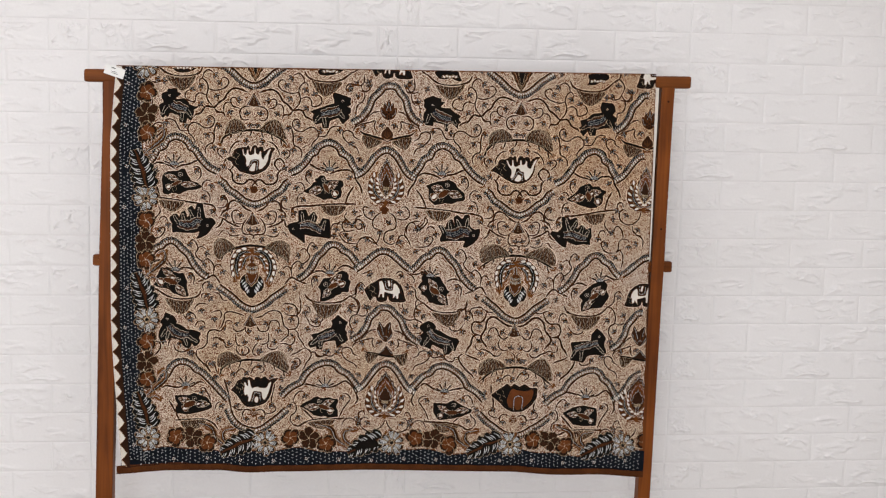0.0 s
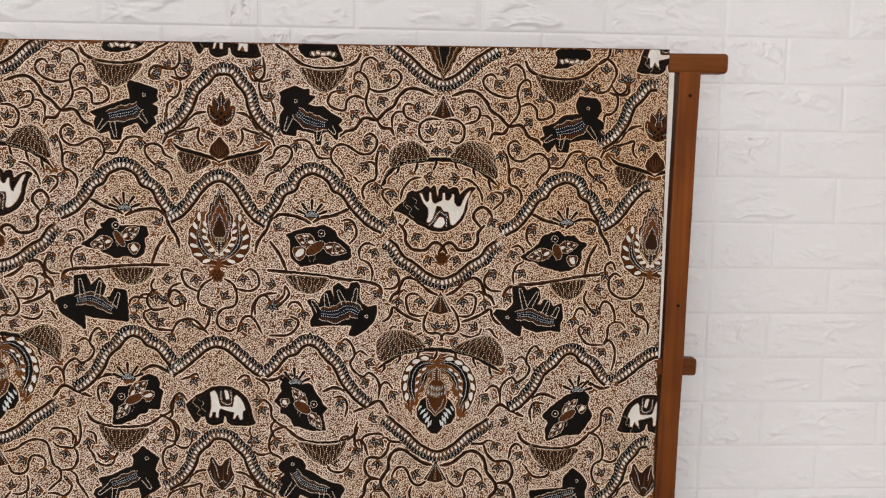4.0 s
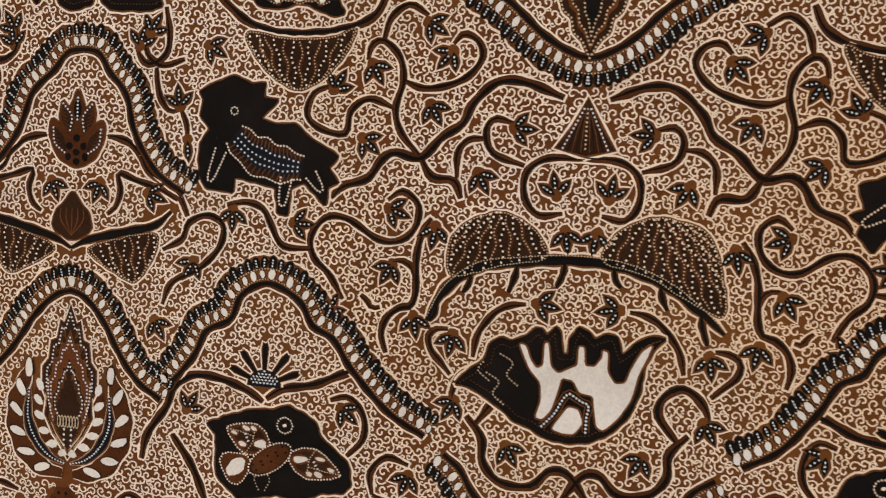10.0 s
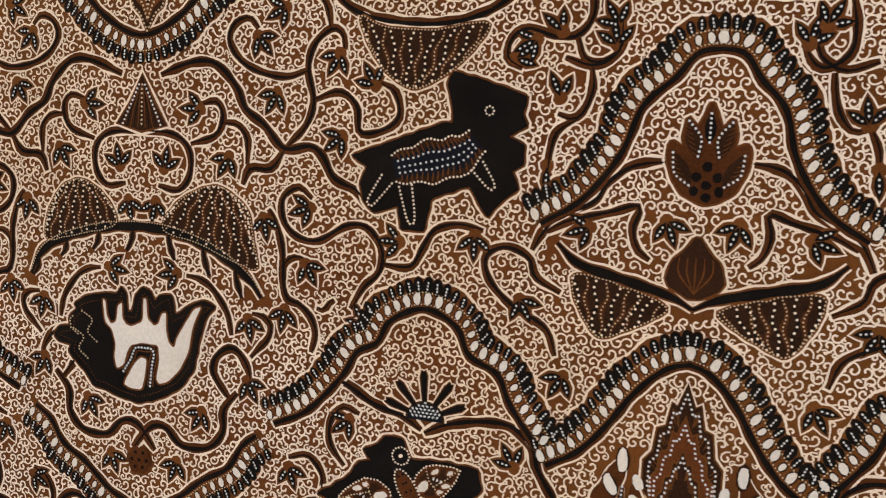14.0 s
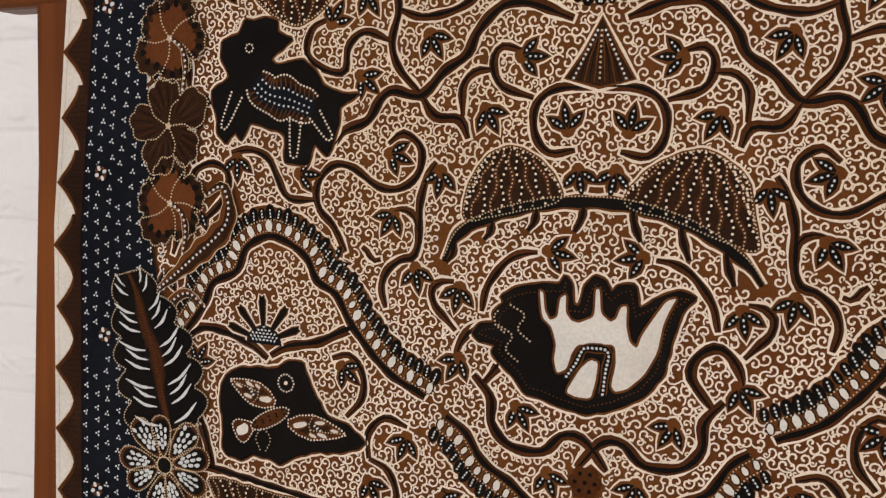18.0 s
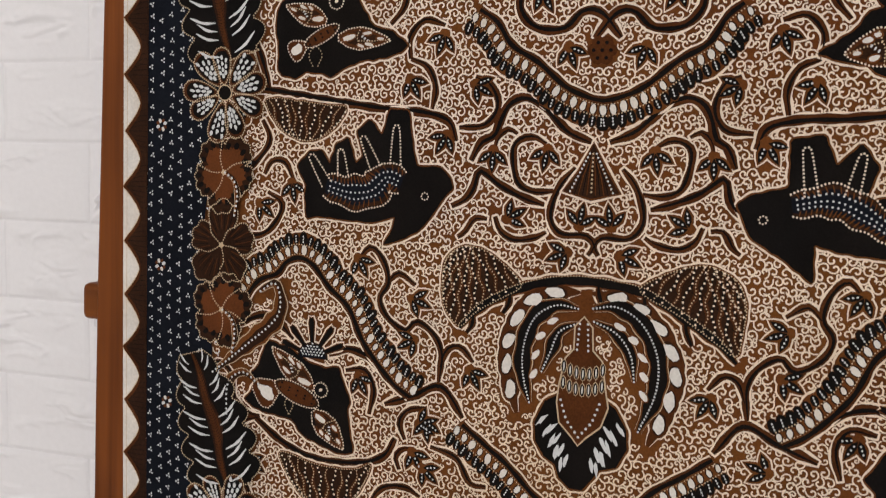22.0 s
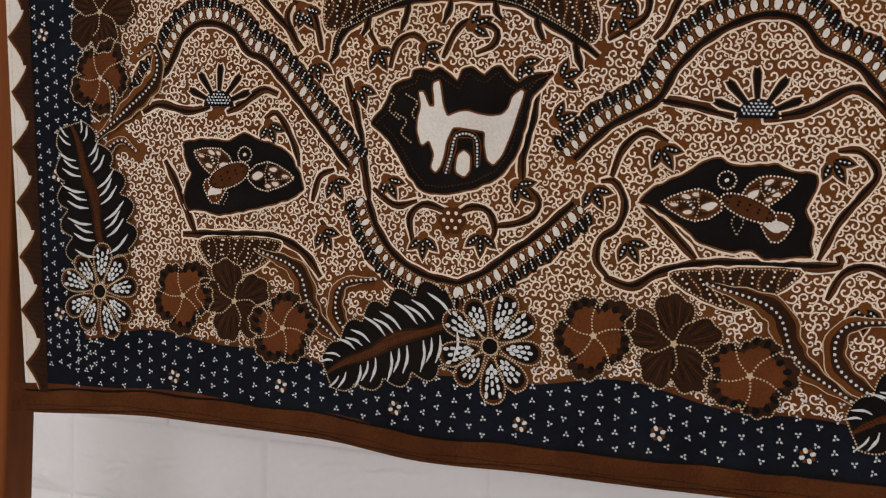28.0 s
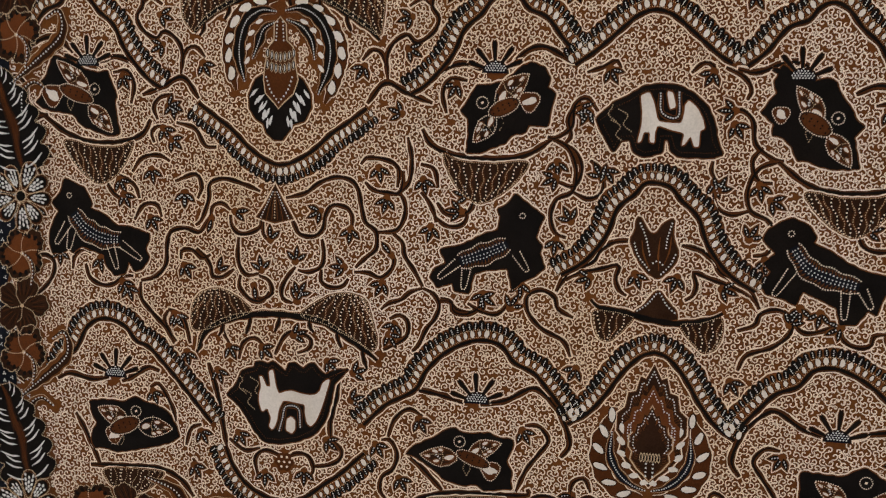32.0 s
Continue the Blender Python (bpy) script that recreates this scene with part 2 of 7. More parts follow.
def left_edge(z):
    return -0.652 + 0.026 * max(0.0, (1.02 - z) / 0.39) ** 1.3 + 0.010 * max(0.0, (z - 1.455) / 0.118)


def right_edge(z):
    return 0.672 + 0.022 * (1.62 - z)


def sway(x, z):
    """How far the cloth stands behind its plane: soft vertical waves that grow towards the loose hem."""
    low = np.clip((1.45 - z) / 0.8, 0, 1)
    return np.clip((0.70 - np.abs(x - 0.016)) / 0.12, 0.25, 1) * (0.0012 * np.sin(7 * x + 2.5 * z) + low * (0.0028 * np.sin(8.5 * x + 0.8) + 0.0016 * np.sin(17 * x + 3 * z)) + 0.0012 * np.sin(11 * z + 2 * x))


LIFT = 0.00016
tick = itertools.count()


class Sheet:
    """Flat dye shapes in cloth coordinates (x, z in metres), each at its own height over the weave."""

    def __init__(self, base=0.0):
        self.pts, self.lifts, self.faces, self.mats, self.base = [], [], [], [], base

    def poly(self, pts, lift, mat, spread=0.35):
        inside = [left_edge(z) - 1e-4 <= x <= right_edge(z) and low_edge(x) <= z <= top_edge(x) for x, z in pts]
        if not any(inside):
            return
        if not all(inside):
            zm, xm = sum(p[1] for p in pts) / len(pts), sum(p[0] for p in pts) / len(pts)
            le, ri, lo, hi = left_edge(zm), right_edge(zm), low_edge(xm), top_edge(xm)
            for axis, limit, sign in ((0, le, 1), (0, ri, -1), (1, lo, 1), (1, hi, -1)):
                cut = []
                for p, q in zip(pts, pts[1:] + pts[:1]):
                    dp, dq = (p[axis] - limit) * sign, (q[axis] - limit) * sign
                    if dp >= 0:
                        cut.append(p)
                    if (dp >= 0) != (dq >= 0):
                        f = dp / (dp - dq)
                        cut.append((p[0] + f * (q[0] - p[0]), p[1] + f * (q[1] - p[1])))
                pts = cut
                if len(pts) < 3:
                    return
        n = len(self.pts)
        self.pts.extend(pts)
        self.lifts.extend([self.base + lift + spread * ((next(tick) * 0.618) % 1)] * len(pts))
        self.faces.append(tuple(range(n, n + len(pts))))
        self.mats.append(mat)

    def oval(self, x, z, a, b, turn, lift, mat, n=8, wob=0.0):
        c, s = math.cos(turn), math.sin(turn)
        pts = []
        for i in range(n):
            w = 2 * math.pi * i / n
            k = 1 + wob * noise.noise(Vector((x * 90 + math.cos(w), z * 90 + math.sin(w), 0)))
            p, q = a * k * math.cos(w), b * k * math.sin(w)
            pts.append((x + p * c - q * s, z + p * s + q * c))
        self.poly(pts, lift, mat)

    def ribbon(self, pts, width, lift, mat, taper=0.55, shift=0.0, ends=6):
        """A line of the pen: quads along pts, thinner at both ends."""
        p = np.asarray(pts)
        d = np.gradient(p, axis=0)
        d /= np.linalg.norm(d, axis=1)[:, None] + 1e-9
        nrm = np.stack((-d[:, 1], d[:, 0]), 1)
        k = len(p)
        w = np.minimum(1, taper + (1 - taper) * np.minimum(np.arange(k), np.arange(k)[::-1]) / ends)[:, None] * width / 2
        wav = 1 + 0.12 * np.sin(np.arange(k) * 1.3 + p[0, 0] * 300)[:, None]
        a, b = p + nrm * (w * wav + shift), p - nrm * (w * wav - shift)
        lift += 0.35 * ((next(tick) * 0.618) % 1)
        both = np.concatenate((a, b))
        if (both[:, 0].min() > -0.62 and both[:, 0].max() < 0.668 and both[:, 1].min() > 0.66 and both[:, 1].max() < 1.618):
            n = len(self.pts)
            self.pts.extend(map(tuple, both.tolist()))
            self.lifts.extend([self.base + lift] * (2 * k))
            self.faces.extend((n + k + i, n + k + i + 1, n + i + 1, n + i) for i in range(k - 1))
            self.mats.extend([mat] * (k - 1))
            return
        a, b = [tuple(v) for v in a.tolist()], [tuple(v) for v in b.tolist()]
        for i in range(k - 1):
            self.poly([b[i], b[i + 1], a[i + 1], a[i]], lift, mat, 0.0)

    def dots(self, pts, r, lift, mat, gap=0.0024):
        """A row of wax dots along a line."""
        for x, z in even(pts, gap):
            self.oval(x, z, r, r, 0, lift, mat, 6)

    def build(self, name, parent, label="", kind=""):
        if not self.faces:
            return None
        p = np.array(self.pts)
        y = sway(p[:, 0], p[:, 1]) - 0.0005 - np.array(self.lifts) * LIFT
        used = sorted(set(self.mats))
        slot = {m: i for i, m in enumerate(used)}
        ob = link_mesh(name, np.stack((p[:, 0], y, p[:, 1]), 1).tolist(), self.faces, [MATS[m] for m in used], [slot[m] for m in self.mats], parent, label)
        return tagged(ob, kind=kind)


def even(pts, gap):
    """Points at even steps along a line."""
    p = np.asarray(pts, float)
    s = np.concatenate(([0], np.cumsum(np.linalg.norm(np.diff(p, axis=0), axis=1))))
    n = max(2, int(round(s[-1] / gap)) + 1)
    q = np.linspace(0, s[-1], n)
    return np.stack((np.interp(q, s, p[:, 0]), np.interp(q, s, p[:, 1])), 1)


def spline(pts, gap=0.0035):
    """A smooth line through its knots."""
    p = np.asarray(pts, float)
    p = np.concatenate((2 * p[:1] - p[1:2], p, 2 * p[-1:] - p[-2:-1]))
    t = np.linspace(0, 1, 10, endpoint=False)[:, None]
    out = []
    for i in range(1, len(p) - 2):
        a, b, c, d = p[i - 1:i + 3]
        out.append(0.5 * (2 * b + (c - a) * t + (2 * a - 5 * b + 4 * c - d) * t ** 2 + (3 * b - a - 3 * c + d) * t ** 3))
    return even(np.concatenate(out + [p[-2:-1]]), gap)


def grown(pts, by):
    """An outline pushed outwards by a distance."""
    p = np.asarray(pts, float)
    area = np.sum(p[:, 0] * np.roll(p[:, 1], -1) - np.roll(p[:, 0], -1) * p[:, 1])
    e = np.roll(p, -1, 0) - p
    e /= np.linalg.norm(e, axis=1)[:, None] + 1e-9
    nn = np.stack((e[:, 1], -e[:, 0]), 1) * (1 if area > 0 else -1)
    m = nn + np.roll(nn, 1, 0)
    m /= np.maximum(0.7, np.linalg.norm(m, axis=1))[:, None]
    return [tuple(v) for v in (p + m * by).tolist()]


# a map of what is already drawn, so that the fine curls fill only the free ground
CELL = 0.0006
MX, MZ = -0.67, 0.61
taken = np.zeros((int(1.06 / CELL), int(1.39 / CELL)), bool)


def take_disc(x, z, r):
    i, j, k = int((z - MZ) / CELL), int((x - MX) / CELL), int(r / CELL) + 1
    i0, i1, j0, j1 = max(i - k, 0), min(i + k + 1, taken.shape[0]), max(j - k, 0), min(j + k + 1, taken.shape[1])
    if i0 < i1 and j0 < j1:
        a, b = np.ogrid[i0 - i:i1 - i, j0 - j:j1 - j]
        taken[i0:i1, j0:j1] |= a * a + b * b <= (r / CELL) ** 2


def take_line(pts, r):
    for x, z in even(pts, r * 0.7):
        take_disc(x, z, r)


def take_poly(pts):
    p = np.asarray(pts)
    j0, j1 = (np.clip([p[:, 0].min(), p[:, 0].max()], MX, MX + 1.388) - MX) / CELL
    i0, i1 = (np.clip([p[:, 1].min(), p[:, 1].max()], MZ, MZ + 1.058) - MZ) / CELL
    i0, i1, j0, j1 = int(i0), int(i1) + 1, int(j0), int(j1) + 1
    zz, xx = np.mgrid[i0:i1, j0:j1]
    xx, zz = MX + xx * CELL, MZ + zz * CELL
    hit = np.zeros(xx.shape, bool)
    for (ax, az), (bx, bz) in zip(p, np.roll(p, -1, 0)):
        if az != bz:
            hit ^= ((az > zz) != (bz > zz)) & (xx < (bx - ax) * (zz - az) / (bz - az) + ax)
    taken[i0:i1, j0:j1] |= hit


# ---- the batik motifs ----
cloth = tagged(new("batik_cloth"), "brown cream and indigo batik cloth hung over a wooden rack", "textile")


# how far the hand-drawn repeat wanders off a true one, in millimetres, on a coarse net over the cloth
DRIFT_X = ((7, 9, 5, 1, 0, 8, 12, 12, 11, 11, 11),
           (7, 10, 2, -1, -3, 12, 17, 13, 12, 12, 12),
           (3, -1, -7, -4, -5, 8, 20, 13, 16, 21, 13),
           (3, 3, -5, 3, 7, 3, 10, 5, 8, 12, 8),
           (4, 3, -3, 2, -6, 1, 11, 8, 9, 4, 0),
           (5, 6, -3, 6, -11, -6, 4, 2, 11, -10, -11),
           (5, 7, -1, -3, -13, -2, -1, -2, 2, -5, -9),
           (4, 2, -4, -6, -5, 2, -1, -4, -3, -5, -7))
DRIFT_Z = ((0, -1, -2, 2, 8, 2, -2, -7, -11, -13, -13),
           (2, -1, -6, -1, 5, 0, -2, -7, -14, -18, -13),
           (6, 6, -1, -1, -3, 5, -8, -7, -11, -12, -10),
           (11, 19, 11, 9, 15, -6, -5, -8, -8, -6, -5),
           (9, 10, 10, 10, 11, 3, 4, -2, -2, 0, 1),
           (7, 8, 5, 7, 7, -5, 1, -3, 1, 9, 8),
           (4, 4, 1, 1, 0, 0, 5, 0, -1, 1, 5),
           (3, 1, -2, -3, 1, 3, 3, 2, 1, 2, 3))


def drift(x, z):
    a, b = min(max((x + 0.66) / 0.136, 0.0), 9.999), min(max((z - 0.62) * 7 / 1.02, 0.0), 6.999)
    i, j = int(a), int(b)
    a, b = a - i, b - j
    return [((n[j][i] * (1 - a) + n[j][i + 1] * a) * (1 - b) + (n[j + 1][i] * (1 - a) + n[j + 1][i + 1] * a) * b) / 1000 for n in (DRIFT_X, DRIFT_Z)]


class Place:
    """Where a half repeat lies: its axis, which way it faces, and its height."""

    def __init__(self, axis, side, drop=0):
        self.axis, self.side, self.drop = axis, side, drop

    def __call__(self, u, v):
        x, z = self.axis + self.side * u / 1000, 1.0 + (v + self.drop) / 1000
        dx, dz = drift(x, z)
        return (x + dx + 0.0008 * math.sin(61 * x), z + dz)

    def way(self, degrees):
        return radians(degrees if self.side > 0 else 180 - degrees)


class Flat:
    """Cloth coordinates in millimetres, as they are."""
    side = 1

    def __call__(self, u, v):
        return (u / 1000, v / 1000)

    def way(self, degrees):
        return radians(degrees)


flat = Flat()


class Scaled:
    """The same place, with sizes stretched about one height on the axis."""

    def __init__(self, place, v, kx, ky, x0=0):
        self.place, self.v, self.kx, self.ky, self.x0, self.side = place, v, kx, ky, x0, place.side

    def __call__(self, u, v):
        return self.place(self.x0 + u * self.kx, self.v + (v - self.v) * self.ky)


def draw_vine(sh, at, w, knots):
    pts = spline([at(*k) for k in knots])
    n = w / 1000
    tip = lambda a, b: a + (a - b) / (np.linalg.norm(a - b) + 1e-9) * 0.0013
    longer = np.concatenate(([tip(pts[0], pts[1])], pts, [tip(pts[-1], pts[-2])]))
    sh.ribbon(longer, n + 0.0032, 1, IC, 0.62, ends=3)
    sh.ribbon(pts, n + 0.0011, 2, IV, 0.6, ends=3)
    sh.ribbon(pts, n * 0.52, 3, ID, 0.3, 0.0005)
    take_line(pts, n / 2 + 0.0014)


def draw_leaf(sh, at, u, v, ang, size=1.16, count=3):
    x, z = at(u, v)
    a0 = at.way(ang)
    for i in range(count):
        a = a0 + (i - (count - 1) / 2) * 0.86
        ln = (0.0060 if i == 1 or count == 1 else 0.0052) * size
        cx, cz = x + math.cos(a) * ln * 1.05, z + math.sin(a) * ln * 1.05
        blade(sh, cx, cz, a, ln + 0.0022, 0.0043 * size, 1.2, IC)
        blade(sh, cx, cz, a, ln + 0.0010, 0.0033 * size, 2.2, IB)
        blade(sh, cx, cz, a, ln - 0.0004, 0.0020 * size, 3.2, ID)
        for k in (-0.4, 0.0, 0.4):
            sh.oval(cx + math.cos(a) * ln * k, cz + math.sin(a) * ln * k, 0.00072, 0.00058, a, 4.4, IP, 6)
        take_disc(cx, cz, 0.0044 * size)
        take_disc(cx + math.cos(a) * ln * 0.8, cz + math.sin(a) * ln * 0.8, 0.0034 * size)
    sh.oval(x, z, 0.0042 * size, 0.0042 * size, 0, 1.3, IC, 9, 0.3)
    sh.oval(x, z, 0.0033 * size, 0.0033 * size, 0, 3.1, IB, 9, 0.3)
    take_disc(x, z, 0.004 * size)


def blade(sh, x, z, a, ln, wd, lift, mat):
    """A pointed leaf blade."""
    c, s = math.cos(a), math.sin(a)
    pts = [(x + p * ln * c - q * wd * s, z + p * ln * s + q * wd * c) for p, q in ((-1, 0), (-0.45, 0.8), (0.1, 0.95), (0.6, 0.55), (1.05, 0), (0.6, -0.55), (0.1, -0.95), (-0.45, -0.8))]
    sh.poly(pts, lift, mat)


def draw_garland(sh, at, up, knots):
    """An inner pen line, a chain of white beads and an outer row of dotted dark teeth."""
    pts = spline([at(*k) for k in knots])
    flow = 1 if pts[-1][0] > pts[0][0] else -1
    d = np.gradient(pts, axis=0)
    d /= np.linalg.norm(d, axis=1)[:, None] + 1e-9
    nrm = np.stack((-d[:, 1], d[:, 0]), 1) * flow * up
    sh.ribbon(pts - nrm * 0.0012, 0.0056, 1.4, IC, 0.9)
    sh.ribbon(pts, 0.0058, 2.4, IV, 0.9)
    sh.ribbon(pts, 0.0028, 3.4, ID, 0.8)
    mid = pts + nrm * 0.0088
    sh.ribbon(mid + nrm * 0.0012, 0.0164, 1.6, IC, 0.55, ends=3)
    sh.ribbon(mid, 0.0160, 2.5, IB, 0.5, ends=3)
    take_line(pts - nrm * 0.0008, 0.0036)
    take_line(mid[3:-3], 0.0088)
    bead, tooth = even(pts + nrm * 0.0057, 0.0064), even(pts + nrm * 0.0128, 0.0055)
    for line, a, b, mat in ((bead, 0.0030, 0.0018, IW), (tooth, 0.0039, 0.0022, ID)):
        t = np.gradient(line, axis=0)
        for k, ((x, z), (tx, tz)) in enumerate(zip(line, t)):
            side = 1 if tx > 0 else -1
            ang = math.atan2(tx * side + 0.55 * math.hypot(tx, tz), -tz * side) + 0.12 * math.sin(k * 2.1)
            q = 1 + 0.2 * math.sin(k * 1.7 + x * 200)
            if mat == IW:
                sh.oval(x, z, a * q + 0.0008, b * q + 0.0008, ang, 3.1, IU, 8)
                sh.oval(x, z, a * q, b * q, ang, 4.0, IW, 9, 0.25)
            else:
                sh.oval(x, z, a * q + 0.0010, b * q + 0.0010, ang, 2.8, IB, 9)
                sh.oval(x, z, a * q + 0.0005, b * q + 0.0006, ang, 3.6, ID, 9)
                c, s = math.cos(ang), math.sin(ang)
                for f in (-0.0019, -0.0001, 0.0017):
                    sh.oval(x + c * f, z + s * f, 0.0007, 0.00055, ang, 4.6, IP, 6)
    sh.dots(pts + nrm * 0.0091, 0.0005, 4.2, IG, 0.0019)
    sh.dots(pts + nrm * 0.0026, 0.00045, 4.2, IG, 0.0019)


def draw_sun(at, u, v):
    """A dotted dark half disc with five rays."""
    x, z = at(u, v)
    sh = Sheet(1.0)
    half = [radians(k * 15) for k in range(13)]
    for r, lift, mat in ((0.0128, 1.5, IC), (0.0116, 2.6, IU), (0.0102, 3.6, IN)):
        sh.poly([(x + r * math.cos(a), z - 0.001 + r * 0.95 * math.sin(a)) for a in half], lift, mat)
    for i in range(-4, 5):
        for j in range(5):
            px, pz = x + (i + 0.5 * (j % 2)) * 0.0024, z + 0.0014 + j * 0.0019
            if math.hypot(px - x, pz - z) < 0.0092:
                sh.oval(px, pz, 0.0009, 0.0006, 0.3 * i, 4.6, IP, 6)
    take_disc(x, z + 0.003, 0.0105)
    sun = sh.build("sun_motif", cloth)
    for ang, ln in ((20, 25), (52, 26), (90, 27), (128, 26), (160, 25)):
        ray = Sheet(1.0)
        a = radians(ang + 4 * math.sin(x * 50 + ang))
        c, s = math.cos(a), math.sin(a)
        r0, r1 = 0.009, ln / 1000
        for w, lift, mat, e in ((0.0038, 1.3, IC, 0.0014), (0.0027, 2.3, IB, 0.0006), (0.0019, 3.2, ID, 0)):
            ray.poly([(x + c * r0 - s * w * 0.55, z + s * r0 + c * w * 0.55), (x + c * r0 + s * w * 0.55, z + s * r0 - c * w * 0.55),
                      (x + c * (r1 - 0.003) + s * w, z + s * (r1 - 0.003) - c * w), (x + c * (r1 + e) + s * w * 0.5, z + s * (r1 + e) - c * w * 0.5),
                      (x + c * (r1 + e - 0.001), z + s * (r1 + e - 0.001)), (x + c * (r1 + e) - s * w * 0.6, z + s * (r1 + e) + c * w * 0.6), (x + c * (r1 - 0.004) - s * w, z + s * (r1 - 0.004) + c * w)], lift, mat)
        take_line([(x, z), (x + c * (r1 + 0.001), z + s * (r1 + 0.001))], 0.0036)
        if sun:
            ray.build("ray", sun)


def ragged(pts, depth, step=0.0045):
    """An outline with small saw-like bites between its corners."""
    p = np.asarray(pts, float)
    area = np.sum(p[:, 0] * np.roll(p[:, 1], -1) - np.roll(p[:, 0], -1) * p[:, 1])
    out = []
    for k, (a, b) in enumerate(zip(p, np.roll(p, -1, 0))):
        e = b - a
        ln = np.linalg.norm(e) + 1e-9
        n = np.array((e[1], -e[0])) / ln * (1 if area > 0 else -1)
        m = max(1, int(round(ln / step)))
        for q in range(m):
            out.append(tuple((a + e * q / m + n * (depth * math.sin(q * 2.4 + k) if q else 0)).tolist()))
    return out


def dark_patch(sh, pts, bite=0.0020, mat=ID, soft=0.2):
    """A black ground with brown and cream pen lines round it."""
    out = ragged(rounded(pts, 1, soft), bite, 0.0042)
    ring = even(out + out[:1], 0.0020)
    sh.ribbon(ring, 0.0046, 1.5, IC, 1.0)
    sh.ribbon(ring, 0.0022, 2.5, IB, 1.0)
    sh.poly(out, 3.5, mat)
    take_poly(out)
    take_line(ring, 0.0021)


def draw_hull(sh, pts, n=7, sag=True):
    """A bowl or cushion filled with wavy dotted ribs that spread a little from its low or high point."""
    pts = ragged(rounded(pts, 2), 0.0006, 0.005)
    ring = even(pts + pts[:1], 0.0020)
    sh.ribbon(ring, 0.0044, 1.45, IC, 1.0)
    sh.ribbon(ring, 0.0022, 2.45, IB, 1.0)
    sh.poly(pts, 3.3, IU)
    take_poly(pts)
    take_line(ring, 0.0020)
    p = np.asarray(pts)
    end = p[np.argmin(p[:, 1])] if sag else p[np.argmax(p[:, 1])]
    focus = end + (p.mean(0) - end) * (-1.1 if sag else -0.7)
    rim = even(pts + pts[:1], 0.0060)
    away = np.linalg.norm(rim - focus, axis=1)
    side = (rim[:, 1] > p[:, 1].min() * 0.40 + p[:, 1].max() * 0.60) if sag else (away > 0.55 * away.max())
    for k, q in enumerate(rim[side]):
        bow = np.array((q[0] - focus[0], 0.0)) * 0.08
        line = spline([focus + (q - focus) * 0.05, focus + (q - focus) * 0.55 + bow, focus + (q - focus) * 0.965], 0.0020)
        along = np.arange(len(line))
        line = line + np.stack((0.0011 * np.sin(along * 0.75 + k * 2.1), np.zeros(len(line))), 1)
        line = np.array([v for v in line if inside_poly(v, p)])
        if len(line) < 4:
            continue
        sh.ribbon(line, 0.0030 if k % 2 else 0.0018, 3.6, IV if k % 2 else ID, 0.4)
        if k % 2:
            for m in range(1, len(line) - 1, 2):
                v = line[m] + (0.0026 * (1 if (m // 2) % 2 else -1), 0.0022)
                if inside_poly(v, p):
                    sh.ribbon([line[m], (line[m] + v) / 2, v], 0.0008, 4.0, ID, 0.4)
        sh.dots(line, 0.00050 if k % 2 else 0.00074, 4.5, IG if k % 2 else IC, 0.0020 if k % 2 else 0.0033)
    sh.dots(ring, 0.0005, 4.4, IG, 0.0019)


def rounded(pts, times=2, soft=0.2):
    """An outline with its corners cut round."""
    p = np.asarray(pts, float)
    for _ in range(times):
        n = np.roll(p, -1, 0)
        p = np.stack(((1 - soft) * p + soft * n, soft * p + (1 - soft) * n), 1).reshape(-1, 2)
    return [tuple(q) for q in p.tolist()]


def inside_poly(q, p):
    hit = False
    for (ax, az), (bx, bz) in zip(p, np.roll(p, -1, 0)):
        if (az > q[1]) != (bz > q[1]) and q[0] < (bx - ax) * (q[1] - az) / (bz - az) + ax:
            hit = not hit
    return hit


def body_mark(sh, at, knots, width):
    """A dotted stroke inside a dark patch: brown edge, indigo middle, pale dots, ochre dotted outline."""
    pts = spline([at(*k) for k in knots], 0.003)
    w = width / 1000
    swell = (0.52 + 0.48 * np.sin(np.linspace(0.25, 2.9, len(pts))))[:, None]
    d = np.gradient(pts, axis=0)
    d /= np.linalg.norm(d, axis=1)[:, None] + 1e-9
    nrm = np.stack((-d[:, 1], d[:, 0]), 1)
    nrm = nrm * swell * (1 + 0.10 * np.sin(np.arange(len(pts)) * 1.1))[:, None]
    for grow, lift, mat in ((0.5, 4.1, IU), (0.36, 4.6, IN)):
        sh.poly([tuple(q) for q in (pts + nrm * w * grow).tolist()] + [tuple(q) for q in (pts - nrm * w * grow).tolist()[::-1]], lift, mat)
    for s in (-1, 1):
        sh.dots(pts + nrm * s * (w / 2 + 0.0008), 0.0007, 5.4, IC, 0.0021)
        for k in range(1, len(pts) - 1):
            a, b = pts[k] + nrm[k] * s * w * 0.47, pts[k] + nrm[k] * s * w * 0.26 + d[k] * 0.0012
            sh.ribbon([a, (a + b) / 2, b], 0.0011, 5.0, IB, 0.6)
    for k in range(-1, 2):
        sh.dots(pts[1:-1] + nrm[1:-1] * (k * w * 0.2 + 0.0004 * (k % 2)), 0.0007, 5.6, IP, 0.0031)


def pen_line(sh, at, knots):
    sh.dots(spline([at(*k) for k in knots], 0.003), 0.0007, 5.5, IC, 0.0021)


def dotted_ring(sh, x, z, r):
    sh.dots([(x + r * math.cos(k * 0.7), z + r * math.sin(k * 0.7)) for k in range(10)], 0.0006, 5.6, IC, 0.0019)


